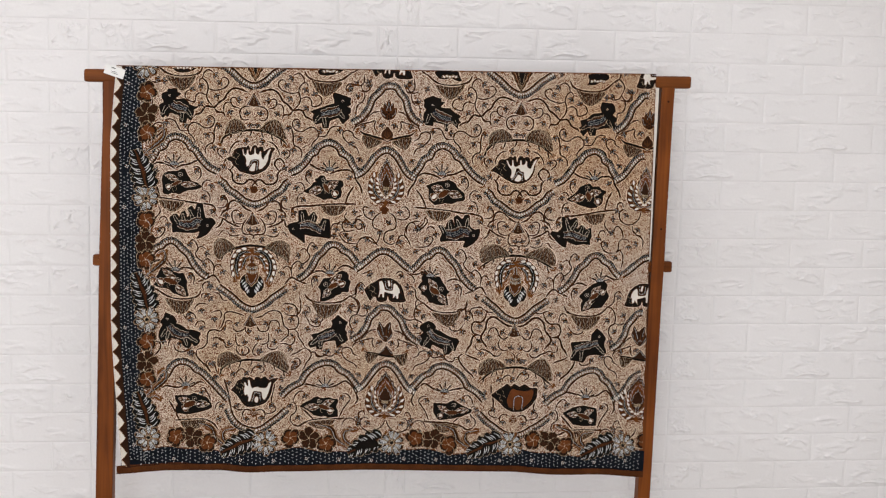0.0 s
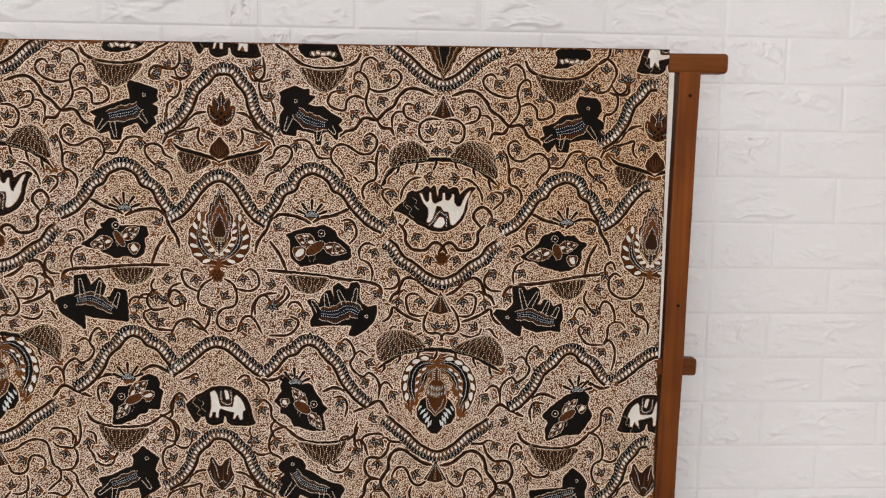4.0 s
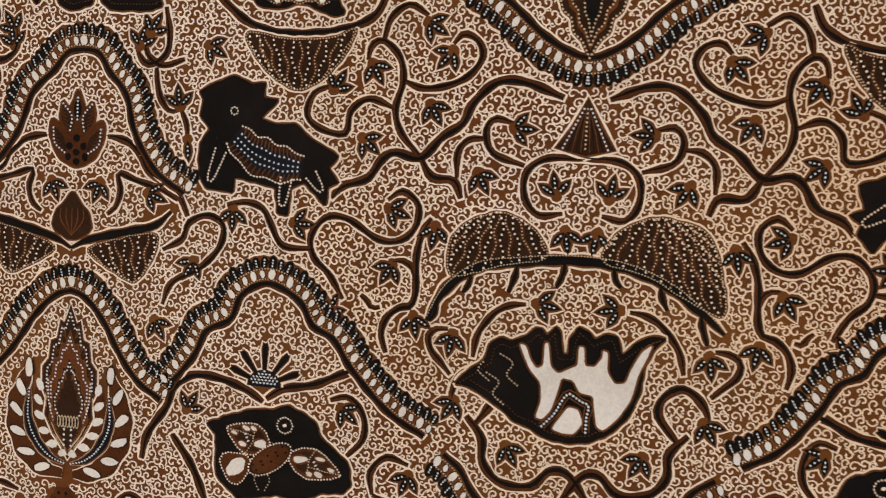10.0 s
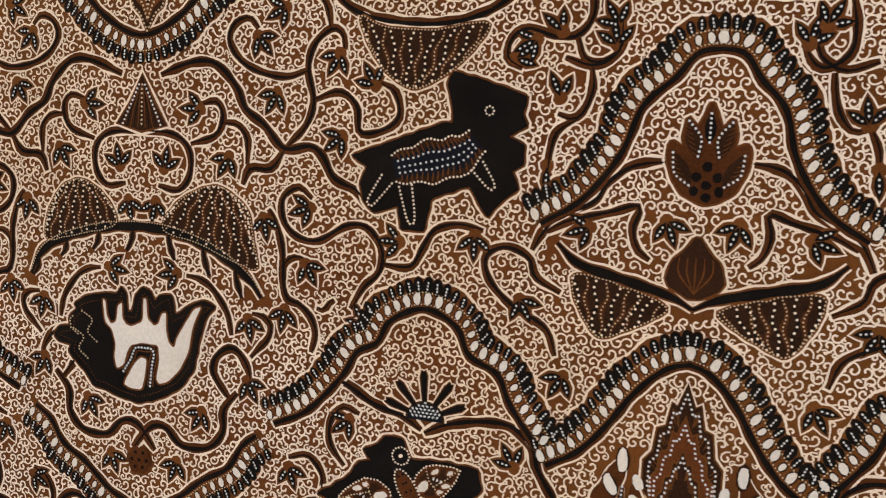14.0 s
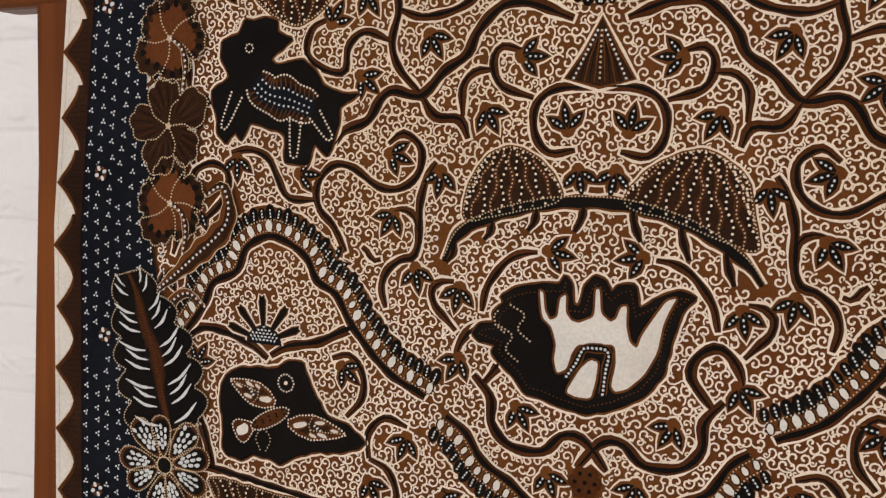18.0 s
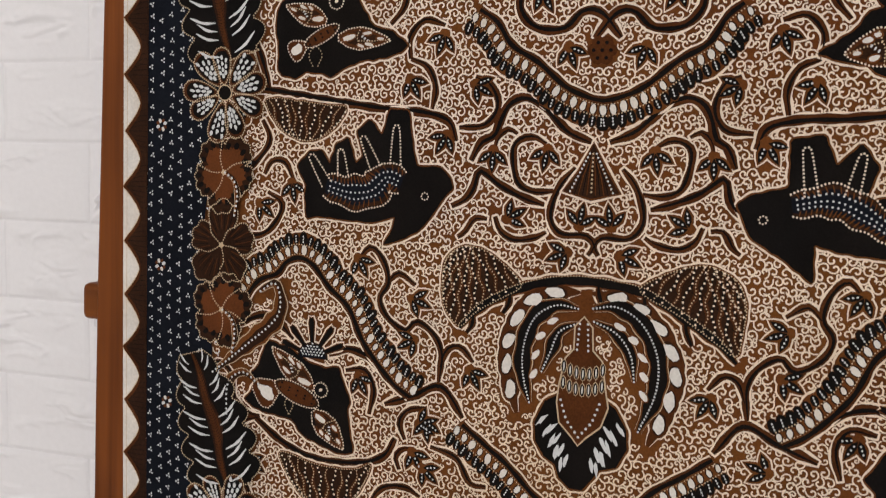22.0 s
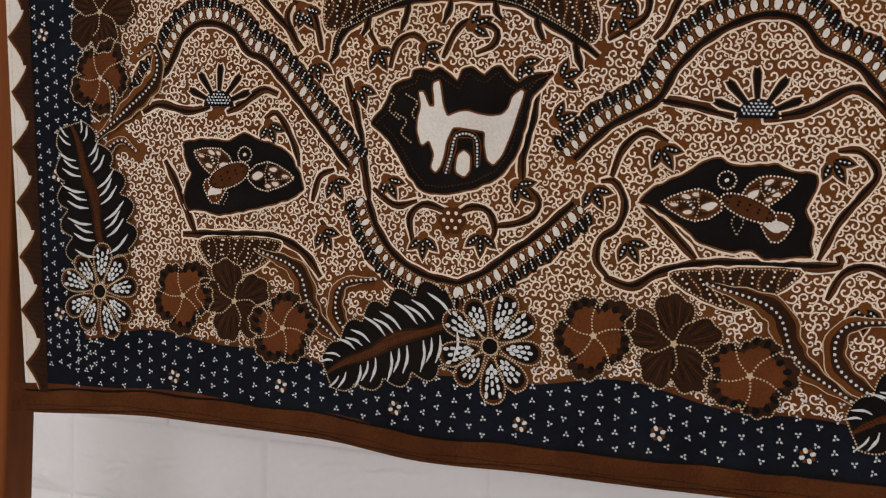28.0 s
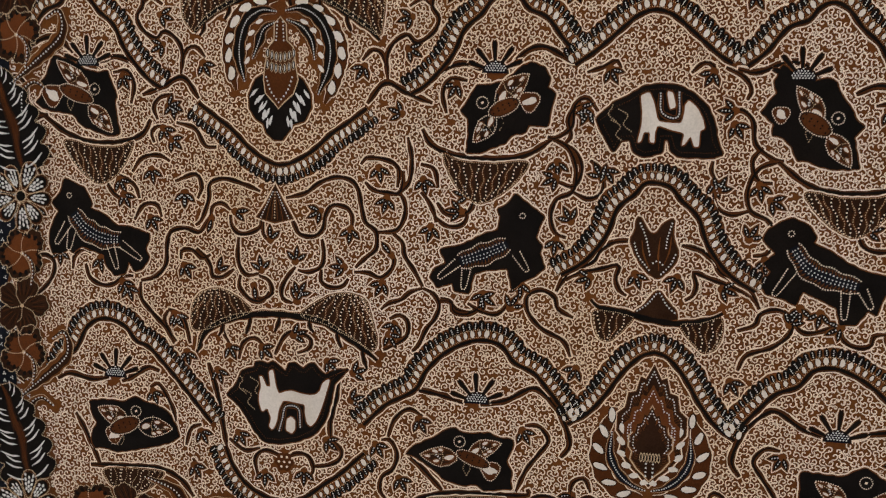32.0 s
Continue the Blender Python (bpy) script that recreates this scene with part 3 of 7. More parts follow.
def dotted_figure(outline, spine, width, ring, strokes):
    """A black patch with a broad dotted stroke, a small ring and a few dotted lines on it."""
    sh = Sheet(1.2)
    dark_patch(sh, [flat(*p) for p in outline], 0.0004, ID, 0.07)
    body_mark(sh, flat, spine, width)
    dotted_ring(sh, ring[0] / 1000, ring[1] / 1000, 0.0024)
    for line in strokes:
        (ax, az), (bx, bz) = line
        ln = math.hypot(bx - ax, bz - az) + 1e-6
        px, pz = (bz - az) / ln * 2.2, (ax - bx) / ln * 2.2
        pen_line(sh, flat, [(ax + px * 1.7, az + pz * 1.7), (bx + px, bz + pz), (bx + (bx - ax) / ln * 2, bz + (bz - az) / ln * 2), (bx - px, bz - pz), (ax - px * 1.7, az - pz * 1.7)])
    sh.build("dark_patch_motif", cloth, "black ragged batik patch with dotted marks")


def seed_wing(sh, base, tip, width):
    """A pointed brown blade in dotted outline with long white seeds."""
    (ax, az), (bx, bz) = flat(*base), flat(*tip)
    ln, a, w = math.hypot(bx - ax, bz - az), math.atan2(bz - az, bx - ax), width / 1000
    c, s = math.cos(a), math.sin(a)

    def at(p, q):
        return (ax + p * ln * c - q * w * s, az + p * ln * s + q * w * c)

    edge = [at(p, q) for p, q in ((0, 0.12), (0.18, 0.38), (0.42, 0.5), (0.62, 0.42), (0.8, 0.26), (0.9, 0.17), (1.0, 0.0), (0.84, -0.2), (0.66, -0.34), (0.42, -0.48), (0.18, -0.38), (0, -0.12))]
    sh.poly(edge, 4.0, IV)
    sh.poly(grown(edge, -0.0024), 4.4, IU)
    sh.dots(edge + edge[:1], 0.00062, 5.6, IC, 0.0020)
    sh.dots([at(p, q) for p, q in ((0.42, 0.45), (0.36, 0.1), (0.42, -0.45))], 0.0005, 5.4, IG, 0.0018)
    sh.dots([at(p, q) for p, q in ((0.40, -0.1), (0.7, -0.06), (0.95, 0.02))], 0.0005, 5.4, IG, 0.0018)
    for p, q, long, wide, turn in ((0.2, 0.02, 0.135, 0.115, 0.35), (0.55, 0.25, 0.085, 0.07, 0.1), (0.60, -0.22, 0.085, 0.07, -0.1), (0.8, 0.05, 0.07, 0.055, 0.0), (0.44, -0.30, 0.065, 0.06, -0.2)):
        x, z = at(p, q)
        sh.oval(x, z, long * ln + 0.0010, wide * w + 0.0010, a + turn, 4.8, IB, 9)
        sh.oval(x, z, long * ln, wide * w, a + turn, 5.2, IW, 10, 0.4)
    for k in range(3):
        x, z = at(0.46 + 0.05 * k, 0.10 - 0.08 * k)
        sh.oval(x, z, 0.0011, 0.0006, a + 0.8, 5.3, IP, 6)


def seed_figure(outline, pod, pod_width, wing_a, width_a, wing_b, width_b, seed, seed_size, ring):
    """A black patch with a brown pod between two seeded blades, one large seed and a ring."""
    sh = Sheet(1.2)
    dark_patch(sh, [flat(*p) for p in outline], 0.0006, ID, 0.07)
    seed_wing(sh, *wing_a, width_a)
    seed_wing(sh, *wing_b, width_b)
    (ax, az), (bx, bz) = flat(*pod[0]), flat(*pod[1])
    ln, a = math.hypot(bx - ax, bz - az), math.atan2(bz - az, bx - ax)
    for grow, lift, mat in ((1.0, 5.9, IU), (0.86, 6.3, IV)):
        sh.oval((ax + bx) / 2, (az + bz) / 2, ln * 0.56 * grow, pod_width / 2200 * grow, a, lift, mat, 14)
    rim = [((ax + bx) / 2 + math.cos(a) * ln * 0.56 * math.cos(q) - math.sin(a) * pod_width / 2200 * math.sin(q), (az + bz) / 2 + math.sin(a) * ln * 0.56 * math.cos(q) + math.cos(a) * pod_width / 2200 * math.sin(q)) for q in np.linspace(0, 6.28, 22)]
    sh.dots(rim, 0.0006, 7.2, IC, 0.0020)
    for k in range(10):
        f, g = (k % 5 - 2) * 0.2, (k // 5 - 0.5) * 0.4 + 0.1 * (k % 2)
        sh.oval((ax + bx) / 2 + math.cos(a) * ln * f - math.sin(a) * pod_width / 2000 * g, (az + bz) / 2 + math.sin(a) * ln * f + math.cos(a) * pod_width / 2000 * g, 0.0009, 0.0008, 0, 7.0, ID, 6)
    x, z = flat(*seed)
    r = max(seed_size / 1000, 0.003)
    knob = [(x + r * 1.7 * math.cos(q) * (1 + 0.14 * math.sin(3 * q)), z + r * 1.7 * math.sin(q) * (1 + 0.14 * math.sin(3 * q))) for q in np.linspace(0, 6.1, 16)]
    sh.poly(knob, 4.5, IV)
    sh.dots(knob + knob[:1], 0.0006, 5.6, IC, 0.0020)
    sh.oval(x, z, r * 1.15, r * 0.75, a, 5.2, IW, 12, 0.6)
    x, z = flat(*ring)
    dotted_ring(sh, x, z, 0.0052)
    sh.oval(x, z, 0.0014, 0.0011, 0.5, 5.6, IC, 8)
    for f in (-1, 1):
        sx, sz = ax + (bx - ax) * 0.3 + math.sin(a) * f * 0.002, az + (bz - az) * 0.3 - 0.004
        sh.dots(spline([(sx, sz), (sx + f * 0.004, sz - 0.006), (sx + f * 0.001, sz - 0.013)], 0.002), 0.0005, 4.6, IG, 0.0020)
    sh.build("dark_patch_motif", cloth, "black ragged batik patch with pale seeds on brown blades")


def canopy(knots, *wings):
    """A dark bough with a dotted frond cushion on each side and short drips below it."""
    sh, at = Sheet(1.1), flat
    pts = spline([at(*k) for k in knots])
    sh.ribbon(pts, 0.0100, 1.7, IC, 0.5)
    sh.ribbon(pts, 0.0074, 2.7, IB, 0.4)
    sh.ribbon(pts, 0.0052, 3.7, ID, 0.3)
    sh.dots(pts + np.array((0, 0.0030)), 0.0005, 4.7, IG, 0.0018)
    take_line(pts, 0.0062)
    for w in wings:
        draw_hull(sh, grown([at(u, v) for u, v in w], 0.0012), 9, False)
    n = len(pts)
    for k in range(4, n - 4, max(4, n // 7)):
        x, z = pts[k]
        way = 1 if k < n / 2 else -1
        tail = spline([(x, z), (x - 0.001 * way, z - 0.008), (x - 0.0045 * way, z - 0.0155 - 0.003 * math.sin(k))], 0.002)
        sh.ribbon(tail, 0.0070, 1.6, IC, ends=3)
        sh.ribbon(tail, 0.0046, 2.6, IV, ends=3)
        sh.ribbon(tail, 0.0026, 3.2, ID)
        take_line(tail, 0.0032)
    sh.build("canopy_motif", cloth)


def draw_arrow(sh, at, pts):
    q = [at(*p) for p in pts]
    sh.poly(grown(q, 0.0030), 1.7, IC)
    sh.poly(grown(q, 0.0014), 2.7, IB)
    sh.poly(q, 3.7, IU)
    take_poly(grown(q, 0.004))
    apex, low = q[0], q[3]
    for f in range(-5, 6):
        a = np.array((apex[0] + f * 0.0006, apex[1] - 0.005 - abs(f) * 0.0012))
        b = np.array((low[0] + f * 0.0026, low[1] + 0.002))
        sh.ribbon([a, (a + b) / 2 + (f * 0.0002, 0), b], 0.0011, 4.2, IB if f % 2 else ID, 0.4)
    for f in (-0.5, 0.0, 0.5):
        line = [(apex[0] + f * 0.004, apex[1] - 0.006), (low[0] + f * 0.026, low[1] + 0.004)]
        sh.dots(line, 0.0007, 4.7, IP if f else IG, 0.0026)


def draw_crest(sh, at, v):
    """A leafy crest on the axis, pointing up."""
    out = [(0, 27), (4, 17), (6, 13), (11, 19), (13, 9), (12, 3), (19, 7), (20, -4), (17, -12), (13, -19), (6, -23), (0, -25)]
    pts = [at(u, v + w) for u, w in out] + [at(-u, v + w) for u, w in reversed(out[1:-1])]
    dark_patch(sh, pts, 0.0004, IV)
    x, z = at(0, v + 13)
    blade(sh, x, z, math.pi / 2, 0.0082, 0.0030, 4.1, ID)
    sh.dots([at(0, v + 6), at(0, v + 20)], 0.0007, 4.8, IP, 0.0024)
    for f in (-1, 1):
        for u, w, lean, half in ((7.5, 7, 0.30, 0.0105), (12.5, -8, 0.50, 0.0105)):
            x, z = at(f * u, v + w)
            a = math.pi / 2 - f * lean
            c, d = math.cos(a), math.sin(a)
            blade(sh, x, z, a, half, 0.0042, 4.1, IU)
            for k in range(-3, 4):
                q = k * 0.0027
                sh.ribbon([(x + c * q, z + d * q), (x + c * (q + 0.0016) + d * f * 0.0016, z + d * (q + 0.0016) - c * f * 0.0016), (x + c * (q + 0.0036) + d * f * 0.0029, z + d * (q + 0.0036) - c * f * 0.0029)], 0.0007, 4.6, IB, 0.4)
            edge = -1 if w > 0 else 1
            sh.dots(spline([(x - c * half * 0.8, z - d * half * 0.8), (x + d * f * edge * 0.0036, z - c * f * edge * 0.0036), (x + c * half * 0.9, z + d * half * 0.9)], 0.002), 0.0007, 5.0, IP, 0.0024)
    for u, w in ((0, -6), (-5, -11), (5, -11), (0, -15), (-6, -18), (6, -18), (0, -21)):
        x, z = at(u, v + w)
        sh.oval(x, z, 0.0026, 0.0023, 0.3 * u, 5.3, ID, 9, 0.3)


def draw_double_bowl(sh, at, v):
    """Two hanging bowls on one dark bough, with a crest between them, on the axis."""
    for f in (-1, 1):
        draw_hull(sh, [at(u * f, v + w) for u, w in ((8, -3), (62, 12), (60, -4), (50, -20), (44, -24), (22, -13))], 7)
        pts = spline([at(u * f, v + w) for u, w in ((0, -4), (12, 2), (35, 8), (58, 14), (70, 24))])
        sh.ribbon(pts, 0.0092, 1.8, IC, 0.5)
        sh.ribbon(pts, 0.0068, 2.8, IB, 0.4)
        sh.ribbon(pts, 0.0048, 3.8, ID, 0.3)
        take_line(pts, 0.0058)
    crest = [at(u, v + w) for u, w in ((0, 34), (7, 24), (12, 20), (15, 8), (0, 0), (-15, 8), (-12, 20), (-7, 24))]
    dark_patch(sh, crest, 0.0003, IU)
    for f in (-2, -1, 0, 1, 2):
        sh.ribbon(spline([at(0, v + 4), at(f * 4, v + 14), at(f * 4, v + 22)], 0.003), 0.0012, 4.3, IB, 0.4)


def draw_low_crest(x):
    """The lower crest with two points, over a boat of two dotted bowls."""
    at = lambda line: [((u + x) / 1000, v / 1000) for u, v in line]
    sh = Sheet(1.4)
    dark_patch(sh, at([(2, 1024), (11, 1009), (17, 1007), (23, 1017), (32, 1022), (31, 1006), (37, 992), (32, 980), (21, 969), (11, 975), (1, 989), (-4, 1002), (0, 1009)]), 0.0005, IU)
    for line in ([(4, 1016), (9, 1005), (13, 990)], [(30, 1017), (27, 1005), (26, 996)], [(0, 999), (4, 988), (13, 977)], [(34, 991), (30, 982), (23, 974)], [(16, 983), (20, 985), (24, 982)]):
        sh.dots(spline(at(line), 0.002), 0.0008, 4.8, IP, 0.0028)
    for line in ([(14, 977), (8, 990), (6, 1002)], [(21, 977), (20, 991), (21, 1005)], [(25, 982), (29, 994), (30, 1006)]):
        sh.ribbon(spline(at(line), 0.002), 0.0014, 4.4, IB, 0.4)
    sh.build("crest_motif", cloth)
    sh = Sheet(1.3)
    for hull in ([(-33, 942), (-31, 928), (-27, 917), (-18, 913), (-9, 921), (1, 933), (3, 937)], [(39, 933), (58, 934), (75, 942), (76, 927), (72, 914), (61, 908), (48, 921)]):
        draw_hull(sh, at(hull), 7)
    dark_patch(sh, at([(22, 961), (29, 952), (37, 944), (39, 935), (11, 937), (1, 939), (11, 947), (16, 955)]), 0.0003, IU)
    for line in ([(20, 957), (13, 948), (5, 942)], [(23, 958), (29, 948), (36, 942)]):
        sh.dots(spline(at(line), 0.002), 0.0008, 4.8, IP, 0.0028)
    pts = spline(at([(-34, 949), (-27, 943), (-8, 940), (16, 935), (39, 933), (62, 937), (75, 944)]))
    for wide, lift, mat in ((0.0092, 1.8, IC), (0.0068, 2.8, IB), (0.0048, 3.8, ID)):
        sh.ribbon(pts, wide, lift, mat, 0.4)
    take_line(pts, 0.0055)
    sh.build("double_bowl_motif", cloth)


def feather(sh, line, width, mat, dots=True):
    sh.ribbon(line, width + 0.0028, 3.3, IG, 0.3)
    sh.ribbon(line, width + 0.0018, 3.7, IB, 0.3)
    sh.ribbon(line, width, 4.2, mat, 0.15)
    if dots:
        sh.dots(line, 0.0007, 5.1, IP, 0.0022)


def draw_plume_fan(sh, place, v, kx, ky, core):
    """Upright pointed emblem with curved feathers on both sides, on the axis."""
    at = Scaled(place, v, kx, ky)
    for f in (-1, 1):
        rim = spline([at(f * u, v + w) for u, w in ((6, -66), (28, -63), (50, -50), (60, -30), (57, -10), (46, 12))])
        take_line(rim, 0.0078)
        for wdt, lift, mat in ((0.0165, 1.55, IC), (0.0140, 2.55, IV)):
            sh.ribbon(rim, wdt, lift, mat, 0.4)
        for k, (x, z) in enumerate(even(rim, 0.015)[1:]):
            a = math.atan2(z - at(0, v - 12)[1], x - at(0, v - 12)[0])
            sh.oval(x, z, 0.0074, 0.0037, a + 0.9 * f, 3.2, IU, 9)
            sh.oval(x, z, 0.0062, 0.0027, a + 0.9 * f, 4.2, IW, 10, 0.3)
        inner = spline([at(f * u, v + w) for u, w in ((4, -58), (20, -54), (36, -43), (46, -26), (45, -4))])
        feather(sh, inner, 0.0062, IN)
        take_line(inner, 0.0058)
        third = spline([at(f * u, v + w) for u, w in ((4, -50), (16, -46), (28, -34), (34, -18), (33, 0))])
        sh.ribbon(third, 0.012, 2.6, IV, 0.4)
        take_line(third, 0.0062)
        for x, z in even(third, 0.0105):
            sh.oval(x, z, 0.0045, 0.0026, math.atan2(z - at(0, v)[1], x - at(0, v)[0]) + 1.2 * f, 4.3, IW, 8, 0.3)
        feather(sh, spline([at(f * u, v + w) for u, w in ((4, -38), (14, -30), (22, -14), (24, 4))]), 0.0044, ID)
    for sc, low, mat, seed in ((1.0, 0, IU, 0), (0.80, -7, IR, 1), (0.60, -15, IU, 2)):
        out = [(0, 62), (6, 48), (10, 50), (13, 36), (19, 34), (21, 20), (27, 14), (27, -2), (22, -10), (24, -22), (15, -36), (7, -44), (0, -54)]
        pts = [at(u * sc * core, v + low + w * sc) for u, w in out] + [at(-u * sc * core, v + low + w * sc) for u, w in reversed(out[1:-1])]
        lift = 3.4 + 0.9 * seed
        sh.poly(grown(pts, 0.0022), lift - 0.45, IC if seed == 0 else IG)
        sh.poly(grown(pts, 0.0010), lift, IB)
        sh.poly(pts, lift + 0.45, mat)
        if seed == 0:
            take_poly(grown(pts, 0.0022))
        if seed != 1:
            for (u0, w0), (u1, w1) in zip(out[1:-2], out[2:-1]):
                for q in (0.0, 0.33, 0.67):
                    u, w = (u0 + (u1 - u0) * q) * sc * core, (w0 + (w1 - w0) * q) * sc
                    for f in (-1, 1):
                        sh.ribbon([at(f * u * 0.93, v + low + w * 0.96 - 1), at(f * u * 0.84, v + low + w * 0.92 - 3), at(f * u * 0.70, v + low + w * 0.84 - 4)], 0.0009, lift + 0.7, IB, 0.4)
        ring = [at(u * sc * core * 0.86, v + low + w * sc * 0.9) for u, w in out[:9]]
        for f in (-1, 1):
            sh.dots([(at(0, 0)[0] + f * (x - at(0, 0)[0]), z) for x, z in ring], 0.0007, lift + 1.0, IP, 0.0026)
    for k in range(-3, 4):
        x, z = at(k * 3.4, v - 26)
        sh.oval(x, z, 0.0013, 0.0044, 0, 7.0, IG, 8)
        sh.oval(x, z, 0.0008, 0.0034, 0, 7.4, ID, 8)
    for k in range(8):
        x, z = at((k % 2 - 0.5) * 8, v - 32 - (k // 2) * 4)
        sh.oval(x, z, 0.0009, 0.0009, 0, 7.5, IP, 6)


def draw_hanging_plume(sh, place, x0, v, kx, ky):
    """Seeded and dotted arcs that hang from one point round a brown heart with a white-barred tail; v is its top."""
    at = Scaled(place, v, kx, ky, x0)
    rims = ([(-3, -3), (-18, -4), (-34, -11), (-43, -24), (-48, -42), (-46, -60), (-40, -82)], [(4, -3), (22, -5), (36, -12), (48, -25), (56, -46), (52, -68), (42, -92)])
    outer = ([(-4, -13), (-18, -12), (-31, -21), (-37, -38), (-37, -56), (-32, -74)], [(5, -12), (20, -10), (35, -19), (45, -38), (45, -60), (36, -84)])
    inner = ([(-4, -22), (-15, -28), (-20, -41), (-25, -54)], [(6, -20), (20, -26), (29, -38), (32, -54)])
    between = ([(-8, -18), (-20, -22), (-28, -36), (-30, -56)], [(11, -17), (25, -24), (36, -38), (38, -62)])
    wide = spline([at(u, v + w) for u, w in rims[0][::-1] + rims[1]])
    take_line(wide, 0.0065)
    for line in between + outer + inner:
        take_line(spline([at(u, v + w) for u, w in line]), 0.0065)
    for f in (0, 1):
        rim = spline([at(u, v + w) for u, w in rims[f]])
        sh.ribbon(rim, 0.0130, 1.55, IC, 0.2, ends=5)
        sh.ribbon(rim, 0.0108, 2.55, IV, 0.2, ends=5)
        t = even(rim, 0.0150)
        g = np.gradient(t, axis=0)
        for (x, z), (gx, gz) in zip(t[1:-1], g[1:-1]):
            a = math.atan2(gz, gx) + (0.28 if f else -0.28)
            sh.oval(x, z, 0.0096, 0.0068, a, 1.6, IC, 14)
            sh.oval(x, z, 0.0086, 0.0058, a, 2.6, IV, 14)
            sh.oval(x, z, 0.0072, 0.0042, a, 3.2, IU, 12)
            sh.oval(x, z, 0.0062, 0.0033, a, 4.2, IW, 11, 0.35)
        for line, w in ((outer[f], 0.0098), (inner[f], 0.0078)):
            pts = spline([at(u, v + q) for u, q in line])
            sh.ribbon(pts, w + 0.0046, 2.8, IV, 0.3)
            feather(sh, pts, w, ID)
        for x, z in even(spline([at(u, v + w) for u, w in between[f]]), 0.012)[1:]:
            sh.oval(x, z, 0.0046, 0.0025, math.atan2(z - at(0, v - 10)[1], x - at(0, v - 10)[0]), 4.9, IB, 9)
            sh.oval(x, z, 0.0038, 0.0019, math.atan2(z - at(0, v - 10)[1], x - at(0, v - 10)[0]), 5.3, IW, 9, 0.3)
    tail = [at(u, v + w) for u, w in ((-12, -66), (-22, -72), (-28, -86), (-27, -98), (-21, -107), (-14, -111), (-11, -119), (-4, -125), (4, -125), (10, -117), (14, -111), (24, -108), (30, -96), (29, -84), (22, -72), (13, -66))]
    heart = [at(u, v + w) for u, w in ((0, -18), (5, -24), (6, -38), (12, -44), (15, -62), (17, -72), (13, -84), (4, -92), (0, -97), (-4, -92), (-12, -84), (-14, -72), (-13, -60), (-10, -44), (-5, -38), (-5, -24))]
    ring = even(tail + tail[:1], 0.0020)
    sh.ribbon(ring, 0.0050, 1.7, IC, 1.0)
    sh.ribbon(ring, 0.0026, 2.9, IB, 1.0)
    sh.poly(tail, 3.8, ID)
    sh.poly(grown(heart, 0.0010), 5.5, IG)
    sh.poly(heart, 5.9, IV)
    take_poly(grown(tail, 0.003))
    take_poly(grown(heart, 0.003))
    for f in (-1, 1):
        for row in range(5):
            for col in range(2):
                x, z = at(f * (24.5 - 3.4 * row - 6.5 * col) + 1, v - 84 - 6.6 * row - 4.5 * col)
                if row + col < 5:
                    sh.oval(x, z, 0.0048, 0.0013, f * -0.95 - 0.12 * row * f, 4.5, IP, 9, 0.9)
        sh.dots([at(f * 12, v - 70), at(f * 8, v - 82), at(0, v - 92)], 0.0009, 6.6, IP, 0.0034)
        sh.dots([at(f * 2.5, v - 22), at(f * 3.5, v - 38)], 0.0008, 6.6, IP, 0.003)
    for row in range(2):
        for k in range(-3, 4):
            x, z = at(k * 4.0 + 1, v - 49 - row * 10 - 0.4 * (9 - k * k))
            for a, b, lift, mat in ((0.0019, 0.0046, 6.2, IG), (0.0015, 0.0041, 6.6, ID), (0.0005, 0.0028, 7.0, IP)):
                sh.oval(x, z, a, b, 0, lift, mat, 8)


def white_form(at, dark, white, spots=(), mat=IW, arch=()):
    """A ragged black patch that holds a plain white form."""
    sh = Sheet(1.4)
    dark_patch(sh, [at(*p) for p in dark], 0.0004, ID, 0.12)
    for ln in arch:
        line = spline([at(*p) for p in ln], 0.003)
        sh.ribbon(line, 0.0050, 6.2, IB, 0.8)
        sh.ribbon(line, 0.0036, 6.7, ID, 0.8)
        sh.dots(line, 0.0008, 7.4, IP, 0.0022)
    edge = np.array([at(*p) for p in dark])
    west = edge[np.argmin(edge[:, 0])]
    mid = edge.mean(0)
    for f, g in ((0.25, 0.010), (0.52, 0.004), (0.40, -0.006)):
        base = west + (mid - west) * f
        line = spline([base + (-0.006, g + 0.008), base + (0.002, g + 0.003), base + (-0.002, g - 0.004), base + (0.005, g - 0.010)], 0.003)
        sh.dots([q for q in line if inside_poly(q, edge)] or [base, base], 0.0006, 4.1, IG, 0.0020)
    sh.dots([tuple(q) for q in mid + (np.array(grown(edge, -0.0042)) - mid)], 0.0004, 4.0, IB, 0.0022)
    ob = sh.build("dark_patch_motif", cloth, "ragged black batik patch with a plain pale form")
    for q in (white,) + tuple(spots):
        sh = Sheet(1.4)
        pts = rounded([at(*p) for p in q], 2, 0.15)
        sh.poly(grown(pts, 0.0012), 4.2, IB)
        sh.poly(pts, 4.8, mat)
        if ob:
            sh.build("pale_form", ob)


